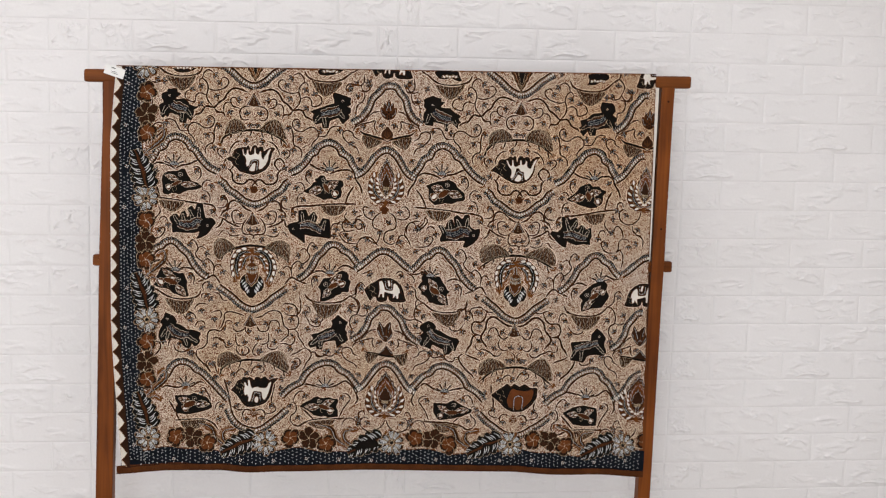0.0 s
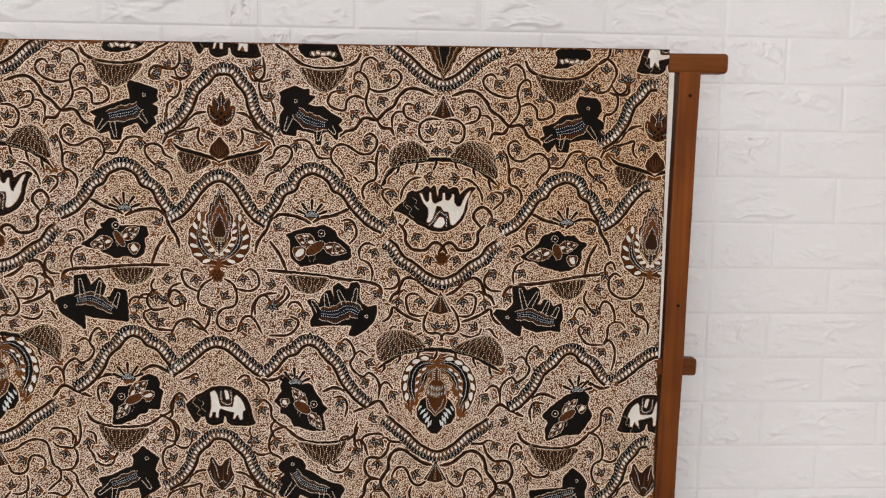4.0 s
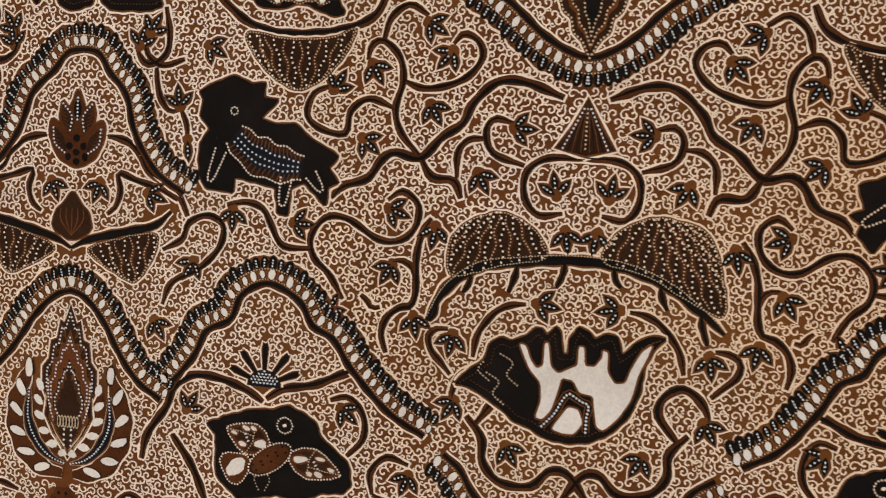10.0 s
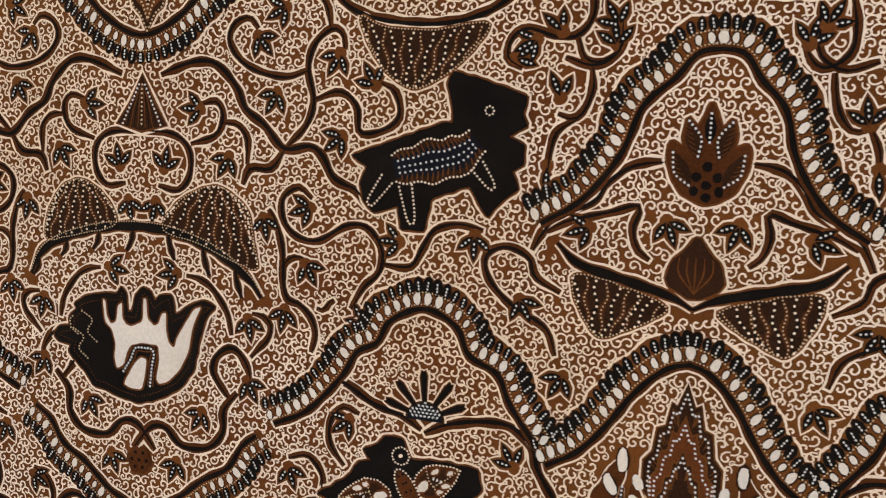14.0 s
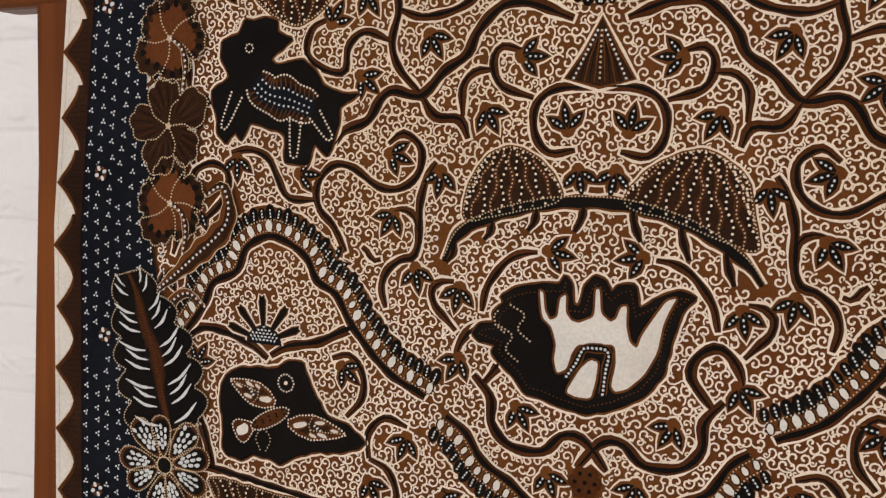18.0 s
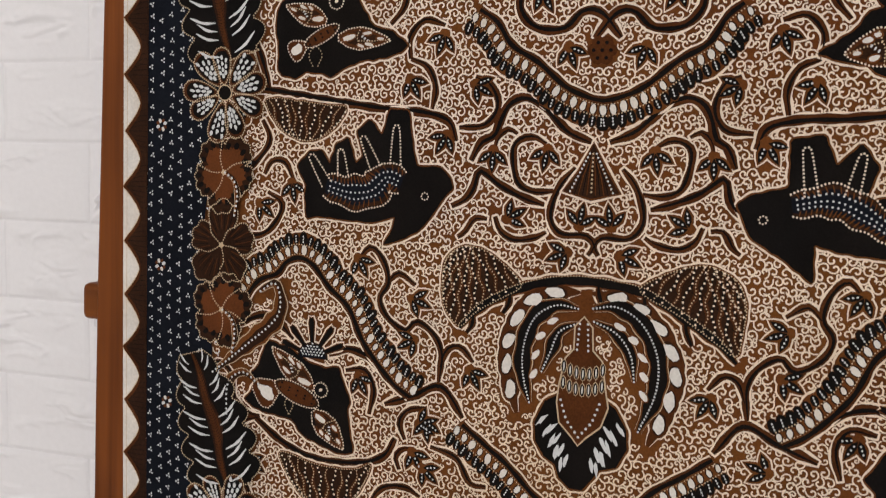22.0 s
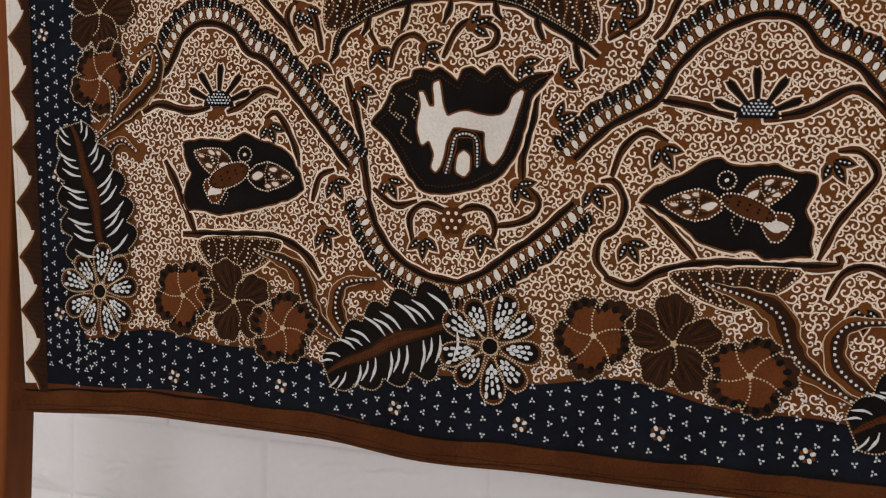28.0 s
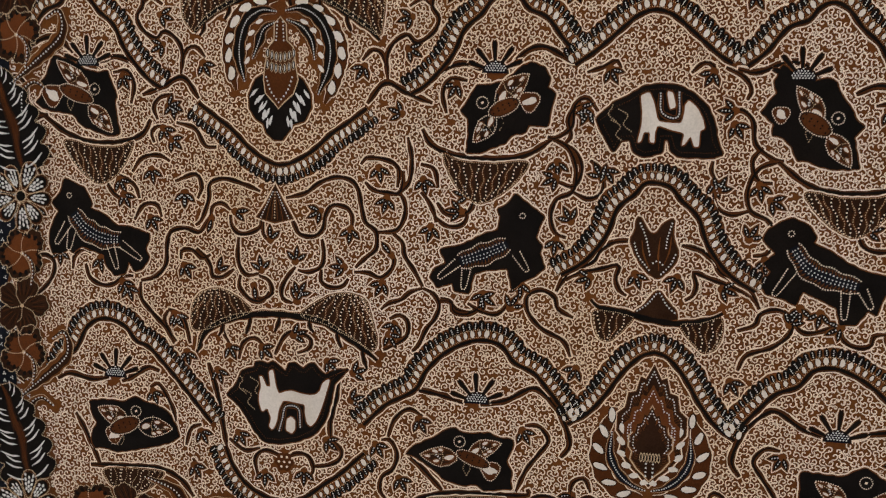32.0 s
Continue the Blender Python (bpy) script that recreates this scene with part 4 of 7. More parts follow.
def half_repeat(at, low, high, crown, lower=0):
    """All that lies between the axis of one column and the next, in millimetres from that axis."""

    plain = lower != 0
    middle = not lower and (at.axis < 0) == (at.side > 0)
    under = lower and at.axis < 0
    arched = crown and (at.axis < 0) == (at.side > 0)

    def fits(v, u=300):
        return low <= v <= high and not (plain and v < 470 and u < 262)

    def vine(w, *knots):
        mu, mv = (sum(k[i] for k in knots) / len(knots) for i in (0, 1))
        if low <= mv <= high and not (plain and (mv > 468 and mu < 205 or mv <= 468 and mu < 262)) and not (middle and mu > 258 and 205 < mv < 325) and not (under and mu < 152 and 476 < mv < 602) and not (under and 100 < mu < 152 and 455 < mv <= 476) and not (arched and mu > 215 and mv > 530):
            sh = Sheet()
            draw_vine(sh, at, w, knots)
            sh.build("vine", cloth)

    def leaf(u, v, ang):
        if low <= v <= high and not (plain and (v > 468 and u < 215 or v <= 468 and u < 262)) and not (middle and u > 258 and 205 < v < 325) and not (under and u < 152 and 476 < v < 602) and not (arched and u > 215 and v > 530):
            sh = Sheet()
            draw_leaf(sh, at, u, v, ang)
            sh.build("leaf_sprig", cloth)

    def garland(up, *knots):
        if fits(sum(k[1] for k in knots) / len(knots), sum(k[0] for k in knots) / len(knots)):
            sh = Sheet(0.8)
            draw_garland(sh, at, up, knots)
            sh.build("garland", cloth)

    def bowl(*outline):
        if fits(outline[0][1], outline[0][0]):
            sh = Sheet(1.0)
            draw_hull(sh, [at(*p) for p in outline])
            sh.build("bowl_motif", cloth)

    garland(1, (325, 595), (314, 593), (305, 581), (292, 567), (284, 543), (268, 520), (248, 506))
    garland(1, (325, 443), (314, 439), (301, 425), (288, 404), (275, 388), (259, 377))
    garland(1, (253, 387), (238, 407), (231, 422), (216, 430), (210, 444), (198, 452), (186, 452), (169, 443), (161, 430), (147, 423), (136, 407), (113, 384), (89, 372))
    garland(-1, (76, 363), (65, 355), (55, 340), (39, 330), (22, 315), (8, 308), (-1, 306))
    garland(1, (259, 147), (246, 158), (232, 176), (218, 182), (211, 191), (201, 195), (190, 190), (178, 176), (162, 163), (149, 140), (127, 117), (113, 108))
    garland(-1, (75, 96), (57, 83), (44, 74), (26, 57), (9, 47), (-1, 45))

    bowl((233, 304), (182, 299), (168, 299), (177, 285), (190, 276), (203, 274), (219, 281), (228, 293))
    bowl((216, 54), (185, 48), (153, 50), (138, 59), (146, 40), (159, 25), (176, 16), (194, 25), (206, 37))
    vine(4.6, (13, 577), (35, 585), (51, 584), (65, 571), (71, 559), (84, 550), (97, 537), (113, 539), (121, 534), (129, 522), (144, 516), (151, 508))
    vine(4.6, (97, 537), (89, 526), (75, 525), (70, 515))
    vine(4.6, (194, 380), (205, 387), (222, 393), (239, 394), (251, 385), (255, 373), (267, 355), (271, 338))
    vine(4.6, (192, 382), (180, 389), (159, 394), (138, 404), (126, 404), (113, 388), (89, 372))
    vine(4.6, (256, 311), (229, 308), (182, 302), (140, 298), (115, 297), (95, 292), (89, 279))
    vine(4.6, (251, 356), (238, 335), (229, 309))
    vine(4.6, (204, 136), (217, 148), (230, 151), (251, 143), (266, 145))
    vine(4.6, (180, 127), (162, 134), (144, 130), (127, 117), (116, 108))
    vine(4.6, (131, 100), (110, 109), (91, 118), (75, 100))
    vine(4.6, (233, 75), (211, 58), (186, 52), (151, 55), (130, 64), (122, 78))
    vine(3.4, (132, 593), (130, 602), (123, 605), (113, 596), (110, 582), (114, 565), (110, 551), (98, 538))
    vine(3.4, (110, 582), (97, 578), (80, 581), (67, 588), (60, 599), (64, 608), (73, 611), (79, 605))
    vine(3.4, (114, 565), (130, 570), (141, 562), (144, 548), (160, 550), (169, 558), (165, 571), (155, 576))
    vine(3.4, (73, 527), (73, 542), (66, 550), (56, 551))
    vine(3.4, (33, 537), (51, 543), (56, 555), (51, 563), (40, 561))
    vine(3.4, (0, 543), (21, 542), (32, 533), (32, 518), (24, 509), (11, 511))
    vine(3.4, (116, 510), (107, 516), (97, 509), (98, 496), (107, 487), (121, 486), (139, 496), (153, 496), (163, 484), (161, 471), (151, 462), (142, 448))
    vine(3.4, (163, 476), (182, 476), (190, 488), (196, 498), (207, 502), (220, 500))
    vine(3.4, (261, 471), (248, 478), (244, 488), (232, 493), (222, 487), (224, 474), (236, 461), (254, 451), (260, 437))
    vine(3.4, (122, 331), (123, 345), (113, 356), (99, 353))
    vine(3.4, (122, 331), (110, 326), (104, 313), (106, 299))
    vine(3.4, (87, 288), (70, 290), (62, 302), (67, 316), (77, 321))
    vine(3.4, (149, 386), (137, 389), (128, 379), (128, 365), (138, 353))
    vine(3.4, (279, 317), (274, 329), (264, 324), (262, 310))
    vine(3.4, (323, 309), (318, 294), (304, 280), (285, 277), (270, 287), (268, 303), (277, 313), (287, 308))
    vine(3.4, (300, 274), (301, 261), (312, 252), (322, 252))
    vine(3.4, (233, 288), (227, 275), (234, 263), (247, 253), (258, 271), (269, 268), (275, 253), (274, 240))
    vine(3.4, (325, 223), (327, 239), (319, 249), (306, 251))
    vine(3.4, (274, 242), (265, 235), (262, 218), (256, 208), (265, 215), (273, 204), (273, 186), (268, 169))
    vine(3.4, (274, 242), (285, 241), (291, 233))
    vine(3.4, (256, 208), (231, 209), (219, 220), (216, 232), (227, 239))
    vine(3.4, (208, 248), (215, 260), (225, 260), (230, 251))
    vine(3.4, (155, 198), (146, 206), (136, 197), (132, 183), (138, 172), (132, 160), (118, 152), (110, 159), (98, 152), (92, 140), (93, 121))
    vine(3.4, (132, 183), (124, 190), (112, 183))
    vine(3.4, (92, 131), (88, 143), (79, 146), (70, 137))
    vine(3.4, (163, 119), (148, 121), (140, 109), (143, 91))
    vine(3.4, (274, 104), (264, 114), (253, 106), (250, 88), (237, 77), (229, 76))
    vine(3.4, (229, 76), (246, 70), (254, 53), (252, 35), (239, 27), (235, 13), (240, 0), (250, -3))
    vine(3.4, (252, 35), (267, 31), (279, 39), (279, 55))
    vine(4.6, (5, 281), (18, 287), (27, 296), (35, 304), (46, 308), (55, 304), (60, 295), (64, 284), (72, 279), (78, 267))
    vine(3.4, (13, 265), (20, 256), (25, 244), (26, 232), (19, 223), (5, 223), (0, 217), (3, 211))
    vine(3.4, (25, 250), (36, 249), (46, 253), (50, 263), (51, 276), (46, 282), (38, 283), (31, 279))
    vine(3.0, (49, 285), (55, 288), (61, 283), (63, 277))
    vine(4.2, (30, 241), (43, 245), (58, 252), (69, 260), (73, 260), (76, 249), (81, 242), (90, 237))
    vine(3.4, (28, 224), (35, 220), (48, 218), (57, 223), (61, 232))
    vine(3.4, (66, 230), (74, 230), (80, 221), (85, 217))
    vine(3.6, (88, 502), (92, 496), (95, 488), (97, 478), (97, 468), (97, 457), (100, 449), (107, 447), (115, 440), (118, 430), (115, 419))
    vine(3.2, (97, 464), (100, 472), (106, 475), (112, 474))
    vine(3.4, (119, 446), (124, 445), (127, 449), (131, 452))
    vine(3.4, (29, 457), (37, 456), (45, 452), (52, 444), (57, 435), (59, 423))
    vine(4.4, (56, 384), (50, 392), (46, 399), (47, 406), (52, 412), (59, 415), (66, 411), (71, 403), (72, 397))
    vine(3.4, (75, 438), (83, 437), (88, 432), (86, 424), (80, 418), (73, 411))
    vine(4.6, (62, 388), (52, 376), (51, 362), (41, 351), (24, 350), (14, 360), (4, 359), (-7, 344))
    vine(4.0, (305, 541), (297, 540), (288, 537), (279, 529), (274, 520), (262, 513), (253, 507), (248, 499), (245, 492))
    vine(3.4, (252, 502), (262, 508), (282, 514), (295, 518), (293, 507), (296, 497), (302, 492))
    leaf(92, 569, 240)
    leaf(152, 574, 120)
    leaf(133, 546, 220)
    leaf(60, 531, 240)
    leaf(40, 558, 180)
    leaf(15, 521, 80)
    leaf(9, 501, 260)
    leaf(115, 505, 200)
    leaf(216, 497, 270)
    leaf(175, 490, 180)
    leaf(240, 465, 300)
    leaf(265, 427, 240)
    leaf(38, 373, 240)
    leaf(21, 339, 250)
    leaf(99, 347, 290)
    leaf(122, 318, 240)
    leaf(77, 316, 210)
    leaf(142, 382, 220)
    leaf(242, 372, 120)
    leaf(264, 313, 240)
    leaf(287, 303, 240)
    leaf(316, 269, 240)
    leaf(246, 288, 10)
    leaf(251, 255, 160)
    leaf(312, 232, 200)
    leaf(256, 201, 240)
    leaf(289, 227, 270)
    leaf(233, 231, 220)
    leaf(209, 246, 260)
    leaf(156, 198, 240)
    leaf(114, 174, 200)
    leaf(111, 147, 330)
    leaf(72, 132, 240)
    leaf(153, 116, 240)
    leaf(266, 103, 240)
    leaf(277, 51, 120)
    leaf(237, 44, 210)
    leaf(253, 11, 120)
    leaf(152, 439, 120)
    leaf(105, 91, 160)
    leaf(30, 276, -80)
    leaf(9, 229, 100)
    leaf(15, 212, -25)
    leaf(53, 231, 150)
    leaf(64, 274, -88)
    leaf(95, 283, -60)
    leaf(85, 497, -80)
    leaf(112, 472, -60)
    leaf(23, 458, 190)
    leaf(70, 396, -60)
    leaf(72, 435, -80)
    leaf(98, 443, -100)
    leaf(308, 512, -70)
    leaf(241, 534, -95)
    leaf(273, 506, 200)
    plain = False
    if lower > 0:
        vine(4.6, (137, 490), (146, 485), (148, 476), (141, 463), (129, 448), (116, 437), (109, 428))
        vine(3.4, (149, 482), (159, 480), (162, 472), (173, 470), (184, 475), (186, 484))
        leaf(17, 479, -60)
        leaf(106, 450, -60)
        leaf(186, 485, -30)
        vine(5.0, (3, 563), (21, 567), (35, 577), (45, 585), (57, 587), (68, 580), (73, 570), (75, 556), (82, 546), (88, 536), (87, 526), (80, 518), (72, 508))
        vine(5.0, (91, 539), (106, 538), (113, 529), (116, 515), (123, 506), (130, 493))
        vine(3.6, (13, 550), (17, 539), (27, 531), (36, 534), (41, 544), (44, 553), (50, 559), (59, 558), (66, 550), (69, 542))
        vine(3.6, (38, 530), (42, 516), (37, 505), (29, 501), (18, 504))
        vine(4.0, (34, 497), (40, 488), (51, 486), (61, 493), (71, 498), (85, 504), (93, 500))
        vine(3.4, (93, 500), (102, 503), (105, 514), (101, 519))
        vine(3.6, (11, 497), (3, 489), (4, 477))
        vine(4.0, (92, 472), (100, 477), (120, 484), (132, 491))
        leaf(68, 539, -100)
        leaf(36, 550, 200)
        leaf(55, 502, 120)
        leaf(91, 497, -100)
        leaf(98, 521, 130)
        leaf(13, 504, 100)
        leaf(8, 481, -70)
        vine(3.6, (38, 594), (52, 598), (69, 599), (77, 604), (84, 603))
        vine(4.2, (71, 598), (73, 593), (75, 585), (82, 576), (89, 572), (101, 573), (109, 570), (113, 560), (112, 550), (106, 542), (89, 538))
        vine(3.6, (107, 575), (110, 584), (112, 593), (119, 599), (127, 596), (129, 590))
        vine(3.0, (129, 569), (135, 563), (140, 553))
        vine(3.6, (138, 558), (147, 549), (160, 548), (169, 553), (170, 563), (165, 567))
        leaf(86, 600, -60)
        leaf(127, 585, -120)
        leaf(138, 551, -110)
        leaf(165, 563, 165)
        leaf(92, 567, -90)
    elif lower < 0:
        vine(5.0, (19, 567), (31, 574), (46, 577), (62, 578), (69, 570), (71, 559), (75, 549), (79, 535), (74, 524), (67, 515), (61, 506))
        vine(5.0, (79, 535), (88, 539), (101, 537), (109, 530), (110, 520), (114, 508), (120, 501), (125, 489), (128, 479), (124, 470), (115, 462), (112, 447), (107, 435))
        vine(4.6, (123, 485), (111, 481), (103, 474), (90, 469))
        vine(3.8, (98, 509), (98, 515), (88, 516), (75, 515), (67, 508))
        vine(4.0, (105, 544), (107, 557), (108, 572), (110, 583), (115, 590), (126, 596), (132, 591))
        vine(3.6, (110, 563), (122, 562), (132, 555), (136, 545), (130, 537))
        vine(3.6, (104, 571), (97, 572), (86, 577), (76, 585), (74, 594), (78, 599))
        vine(3.2, (74, 599), (63, 600), (52, 595))
        vine(3.4, (118, 597), (121, 605), (117, 611), (111, 613))
        vine(3.4, (65, 548), (61, 556), (51, 558), (45, 554), (45, 541), (39, 533), (29, 531), (20, 538), (18, 546))
        vine(3.4, (36, 529), (38, 516), (35, 505), (25, 494), (14, 499))
        vine(3.4, (169, 567), (167, 557), (156, 548), (143, 548))
        vine(3.6, (190, 488), (185, 476), (171, 471), (158, 474), (150, 481), (138, 482))
        vine(3.4, (203, 482), (201, 494), (192, 500), (184, 498))
        vine(3.6, (102, 456), (106, 448), (101, 436), (95, 429))
        vine(3.4, (21, 493), (12, 491), (8, 481), (15, 472), (23, 476))
        leaf(92, 507, 240)
        leaf(131, 583, 240)
        leaf(125, 543, 210)
        leaf(88, 601, 20)
        leaf(47, 593, 200)
        leaf(95, 568, 260)
        leaf(109, 611, 240)
        leaf(64, 541, 280)
        leaf(38, 549, 200)
        leaf(21, 502, 40)
        leaf(10, 527, 60)
        leaf(155, 563, 240)
        leaf(144, 472, 250)
        leaf(175, 494, 260)
        leaf(96, 454, 240)
        vine(3.4, (107, 450), (106, 458), (101, 463), (94, 460))
        leaf(150, 476, 240)
    if lower > 0:
        garland(1, (84, 365), (104, 385), (129, 400), (139, 418), (154, 434), (173, 446), (191, 451), (206, 446), (216, 431), (231, 422), (242, 408), (252, 394), (260, 380))
        garland(-1, (12, 288), (28, 295), (46, 308), (63, 319), (85, 339))
        bowl((139, 300), (214, 305), (208, 296), (197, 286), (182, 277), (163, 283), (146, 292))
        vine(4.6, (175, 391), (155, 397), (129, 401), (109, 398), (88, 381))
        vine(4.6, (190, 390), (210, 395), (229, 407), (239, 403), (252, 387), (261, 360), (254, 346))
        vine(4.6, (104, 295), (120, 290), (136, 299), (168, 305), (225, 307), (228, 314))
        vine(4.6, (122, 341), (137, 327), (156, 307))
        vine(4.6, (60, 412), (58, 390), (52, 367), (52, 350))
        vine(3.4, (219, 310), (227, 332), (237, 348), (244, 361), (236, 373), (225, 373))
        vine(3.4, (100, 352), (108, 352), (114, 339), (110, 325), (101, 318), (99, 305), (106, 295))
        vine(3.4, (106, 355), (112, 372), (124, 382), (137, 376))
        vine(3.4, (53, 350), (63, 340), (60, 331), (49, 326), (35, 324))
        vine(3.4, (8, 329), (19, 335), (30, 333), (35, 322), (31, 313))
        vine(3.4, (224, 288), (231, 304), (243, 309), (255, 303), (258, 291))
        leaf(95, 348, -60)
        leaf(116, 317, -60)
        leaf(133, 373, -60)
        leaf(223, 368, -60)
        leaf(26, 319, -90)
        leaf(48, 349, -40)
        leaf(242, 286, -90)
        leaf(259, 297, -20)
        leaf(72, 387, 20)
    elif lower < 0:
        garland(1, (221, 388), (213, 403), (202, 412), (189, 433), (171, 442), (149, 438), (136, 425), (123, 421), (105, 404), (88, 386), (63, 358))
        garland(-1, (50, 338), (43, 320), (29, 303), (9, 292), (-12, 288))
        bowl((186, 304), (113, 309), (119, 299), (136, 286), (158, 280), (177, 289))
        vine(4.6, (170, 389), (188, 385), (211, 388), (224, 382))
        vine(4.6, (156, 386), (143, 392), (126, 402), (114, 400))
        vine(4.6, (196, 305), (159, 308), (120, 310), (98, 302), (85, 287))
        vine(4.6, (208, 352), (198, 334), (186, 307))
        vine(4.6, (64, 413), (57, 388), (53, 363), (49, 338))
        vine(3.4, (100, 354), (103, 369), (115, 388), (125, 384))
        vine(3.4, (91, 335), (85, 351), (74, 356))
        vine(3.4, (83, 304), (80, 316), (85, 324))
        vine(3.4, (18, 313), (20, 328), (11, 336), (-1, 333), (-10, 328))
        vine(3.4, (46, 345), (30, 335), (15, 338))
        leaf(122, 381, 250)
        leaf(75, 350, 240)
        leaf(84, 318, 240)
        leaf(55, 407, 250)
        leaf(85, 421, 260)
        leaf(11, 316, 270)
        leaf(36, 351, 240)
    if crown:
        vine(3.4, (256, 601), (263, 617), (259, 630), (247, 639), (235, 633))
        vine(3.4, (256, 601), (263, 591), (272, 586), (282, 589), (283, 602))
        vine(3.4, (256, 601), (250, 592), (236, 589), (222, 594))
        vine(3.4, (256, 601), (266, 584), (266, 568), (258, 558), (248, 555), (247, 534))
        vine(3.4, (123, 605), (119, 619), (108, 627), (96, 621))
        leaf(247, 619, 90)
        leaf(282, 604, 90)
        leaf(222, 594, 180)
        leaf(96, 617, 210)
        leaf(129, 591, 240)
        leaf(79, 601, 310)


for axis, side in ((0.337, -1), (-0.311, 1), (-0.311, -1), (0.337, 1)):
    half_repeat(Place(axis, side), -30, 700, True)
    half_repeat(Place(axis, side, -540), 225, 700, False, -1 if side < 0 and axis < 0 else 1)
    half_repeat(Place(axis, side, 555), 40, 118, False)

# the vines about the middle axis
for line in ([(17, 1296), (32, 1286), (37, 1268), (33, 1255), (17, 1250), (9, 1241), (9, 1225), (25, 1216), (37, 1222)],
             [(1, 1296), (-14, 1285), (-21, 1269), (-17, 1256), (-5, 1251), (-4, 1232), (-13, 1218), (-32, 1228)],
             [(35, 1281), (56, 1278), (69, 1287), (67, 1303), (56, 1311), (47, 1306)],
             [(-20, 1275), (-38, 1284), (-45, 1300), (-42, 1308), (-26, 1304)],
             [(-45, 1288), (-60, 1281), (-65, 1265), (-56, 1252), (-41, 1257)],
             [(-63, 1250), (-87, 1246), (-96, 1261), (-88, 1274), (-80, 1277)],
             [(-96, 1263), (-115, 1264), (-123, 1253), (-119, 1240)],
             [(107, 1286), (107, 1275), (99, 1265), (88, 1262)],
             [(97, 1276), (79, 1274), (66, 1266), (60, 1252), (59, 1239)],
             [(76, 1212), (64, 1234), (54, 1240), (45, 1234), (37, 1211)],
             [(-4, 1210), (-26, 1232), (-49, 1229), (-61, 1208)],
             [(-45, 1115), (-55, 1111), (-60, 1100), (-57, 1087), (-62, 1080)],
             [(-62, 1080), (-52, 1073), (-47, 1059), (-53, 1045), (-66, 1048)],
             [(66, 1146), (81, 1138), (87, 1128), (84, 1120)],
             [(99, 1082), (91, 1071), (96, 1055), (108, 1053)],
             [(60, 1070), (59, 1061), (64, 1053)],
             [(-40, 1067), (-31, 1060), (-32, 1051)],
             [(-46, 1140), (-32, 1145), (-22, 1150), (-18, 1144)],
             [(39, 1141), (48, 1149), (56, 1147), (56, 1137)]):
    sh = Sheet()
    draw_vine(sh, flat, 3.4, line)
    sh.build("vine", cloth)
for x, z, turn in ((-5, 1250, -60), (-32, 1231, -120), (45, 1301, -80), (-25, 1298, -80), (-45, 1268, -100), (-82, 1271, -90), (-115, 1239, -90), (86, 1260, -70), (17, 1266, 60), (23, 1236, -40), (45, 1227, -60), (-80, 1230, -40), (-50, 1111, -30), (-67, 1065, -90), (-27, 1060, -60), (75, 1111, 180), (62, 1052, -70), (-27, 1143, -60), (57, 1142, -120), (98, 1051, -80)):
    sh = Sheet()
    draw_leaf(sh, flat, x, z, turn)
    sh.build("leaf_sprig", cloth)

# the vines on both sides of the top arch
for line in ([(-51, 1630), (-50, 1613), (-57, 1603), (-68, 1602), (-83, 1606), (-92, 1600), (-93, 1590), (-85, 1585)],
             [(-57, 1601), (-53, 1591), (-45, 1589), (-37, 1594)],
             [(-49, 1587), (-48, 1576), (-52, 1565), (-57, 1561), (-65, 1563)],
             [(-55, 1561), (-65, 1554), (-68, 1544), (-69, 1533)],
             [(50, 1602), (53, 1594), (58, 1589), (65, 1590), (72, 1597), (73, 1609), (70, 1625)],
             [(65, 1587), (66, 1577), (69, 1567), (75, 1560), (81, 1561)],
             [(83, 1561), (87, 1552), (88, 1541)]):
    sh = Sheet()
    draw_vine(sh, flat, 3.4, line)
    sh.build("vine", cloth)
for x, z, turn, count in ((-65, 1604, 115, 2), (-37, 1598, 100, 3), (-64, 1571, 90, 2), (-89, 1590, 10, 2), (53, 1600, 75, 3), (82, 1563, 98, 3), (-69, 1536, 270, 1), (88, 1543, 275, 1)):
    sh = Sheet()
    draw_leaf(sh, flat, x, z, turn, 1.16, count)
    sh.build("leaf_sprig", cloth)

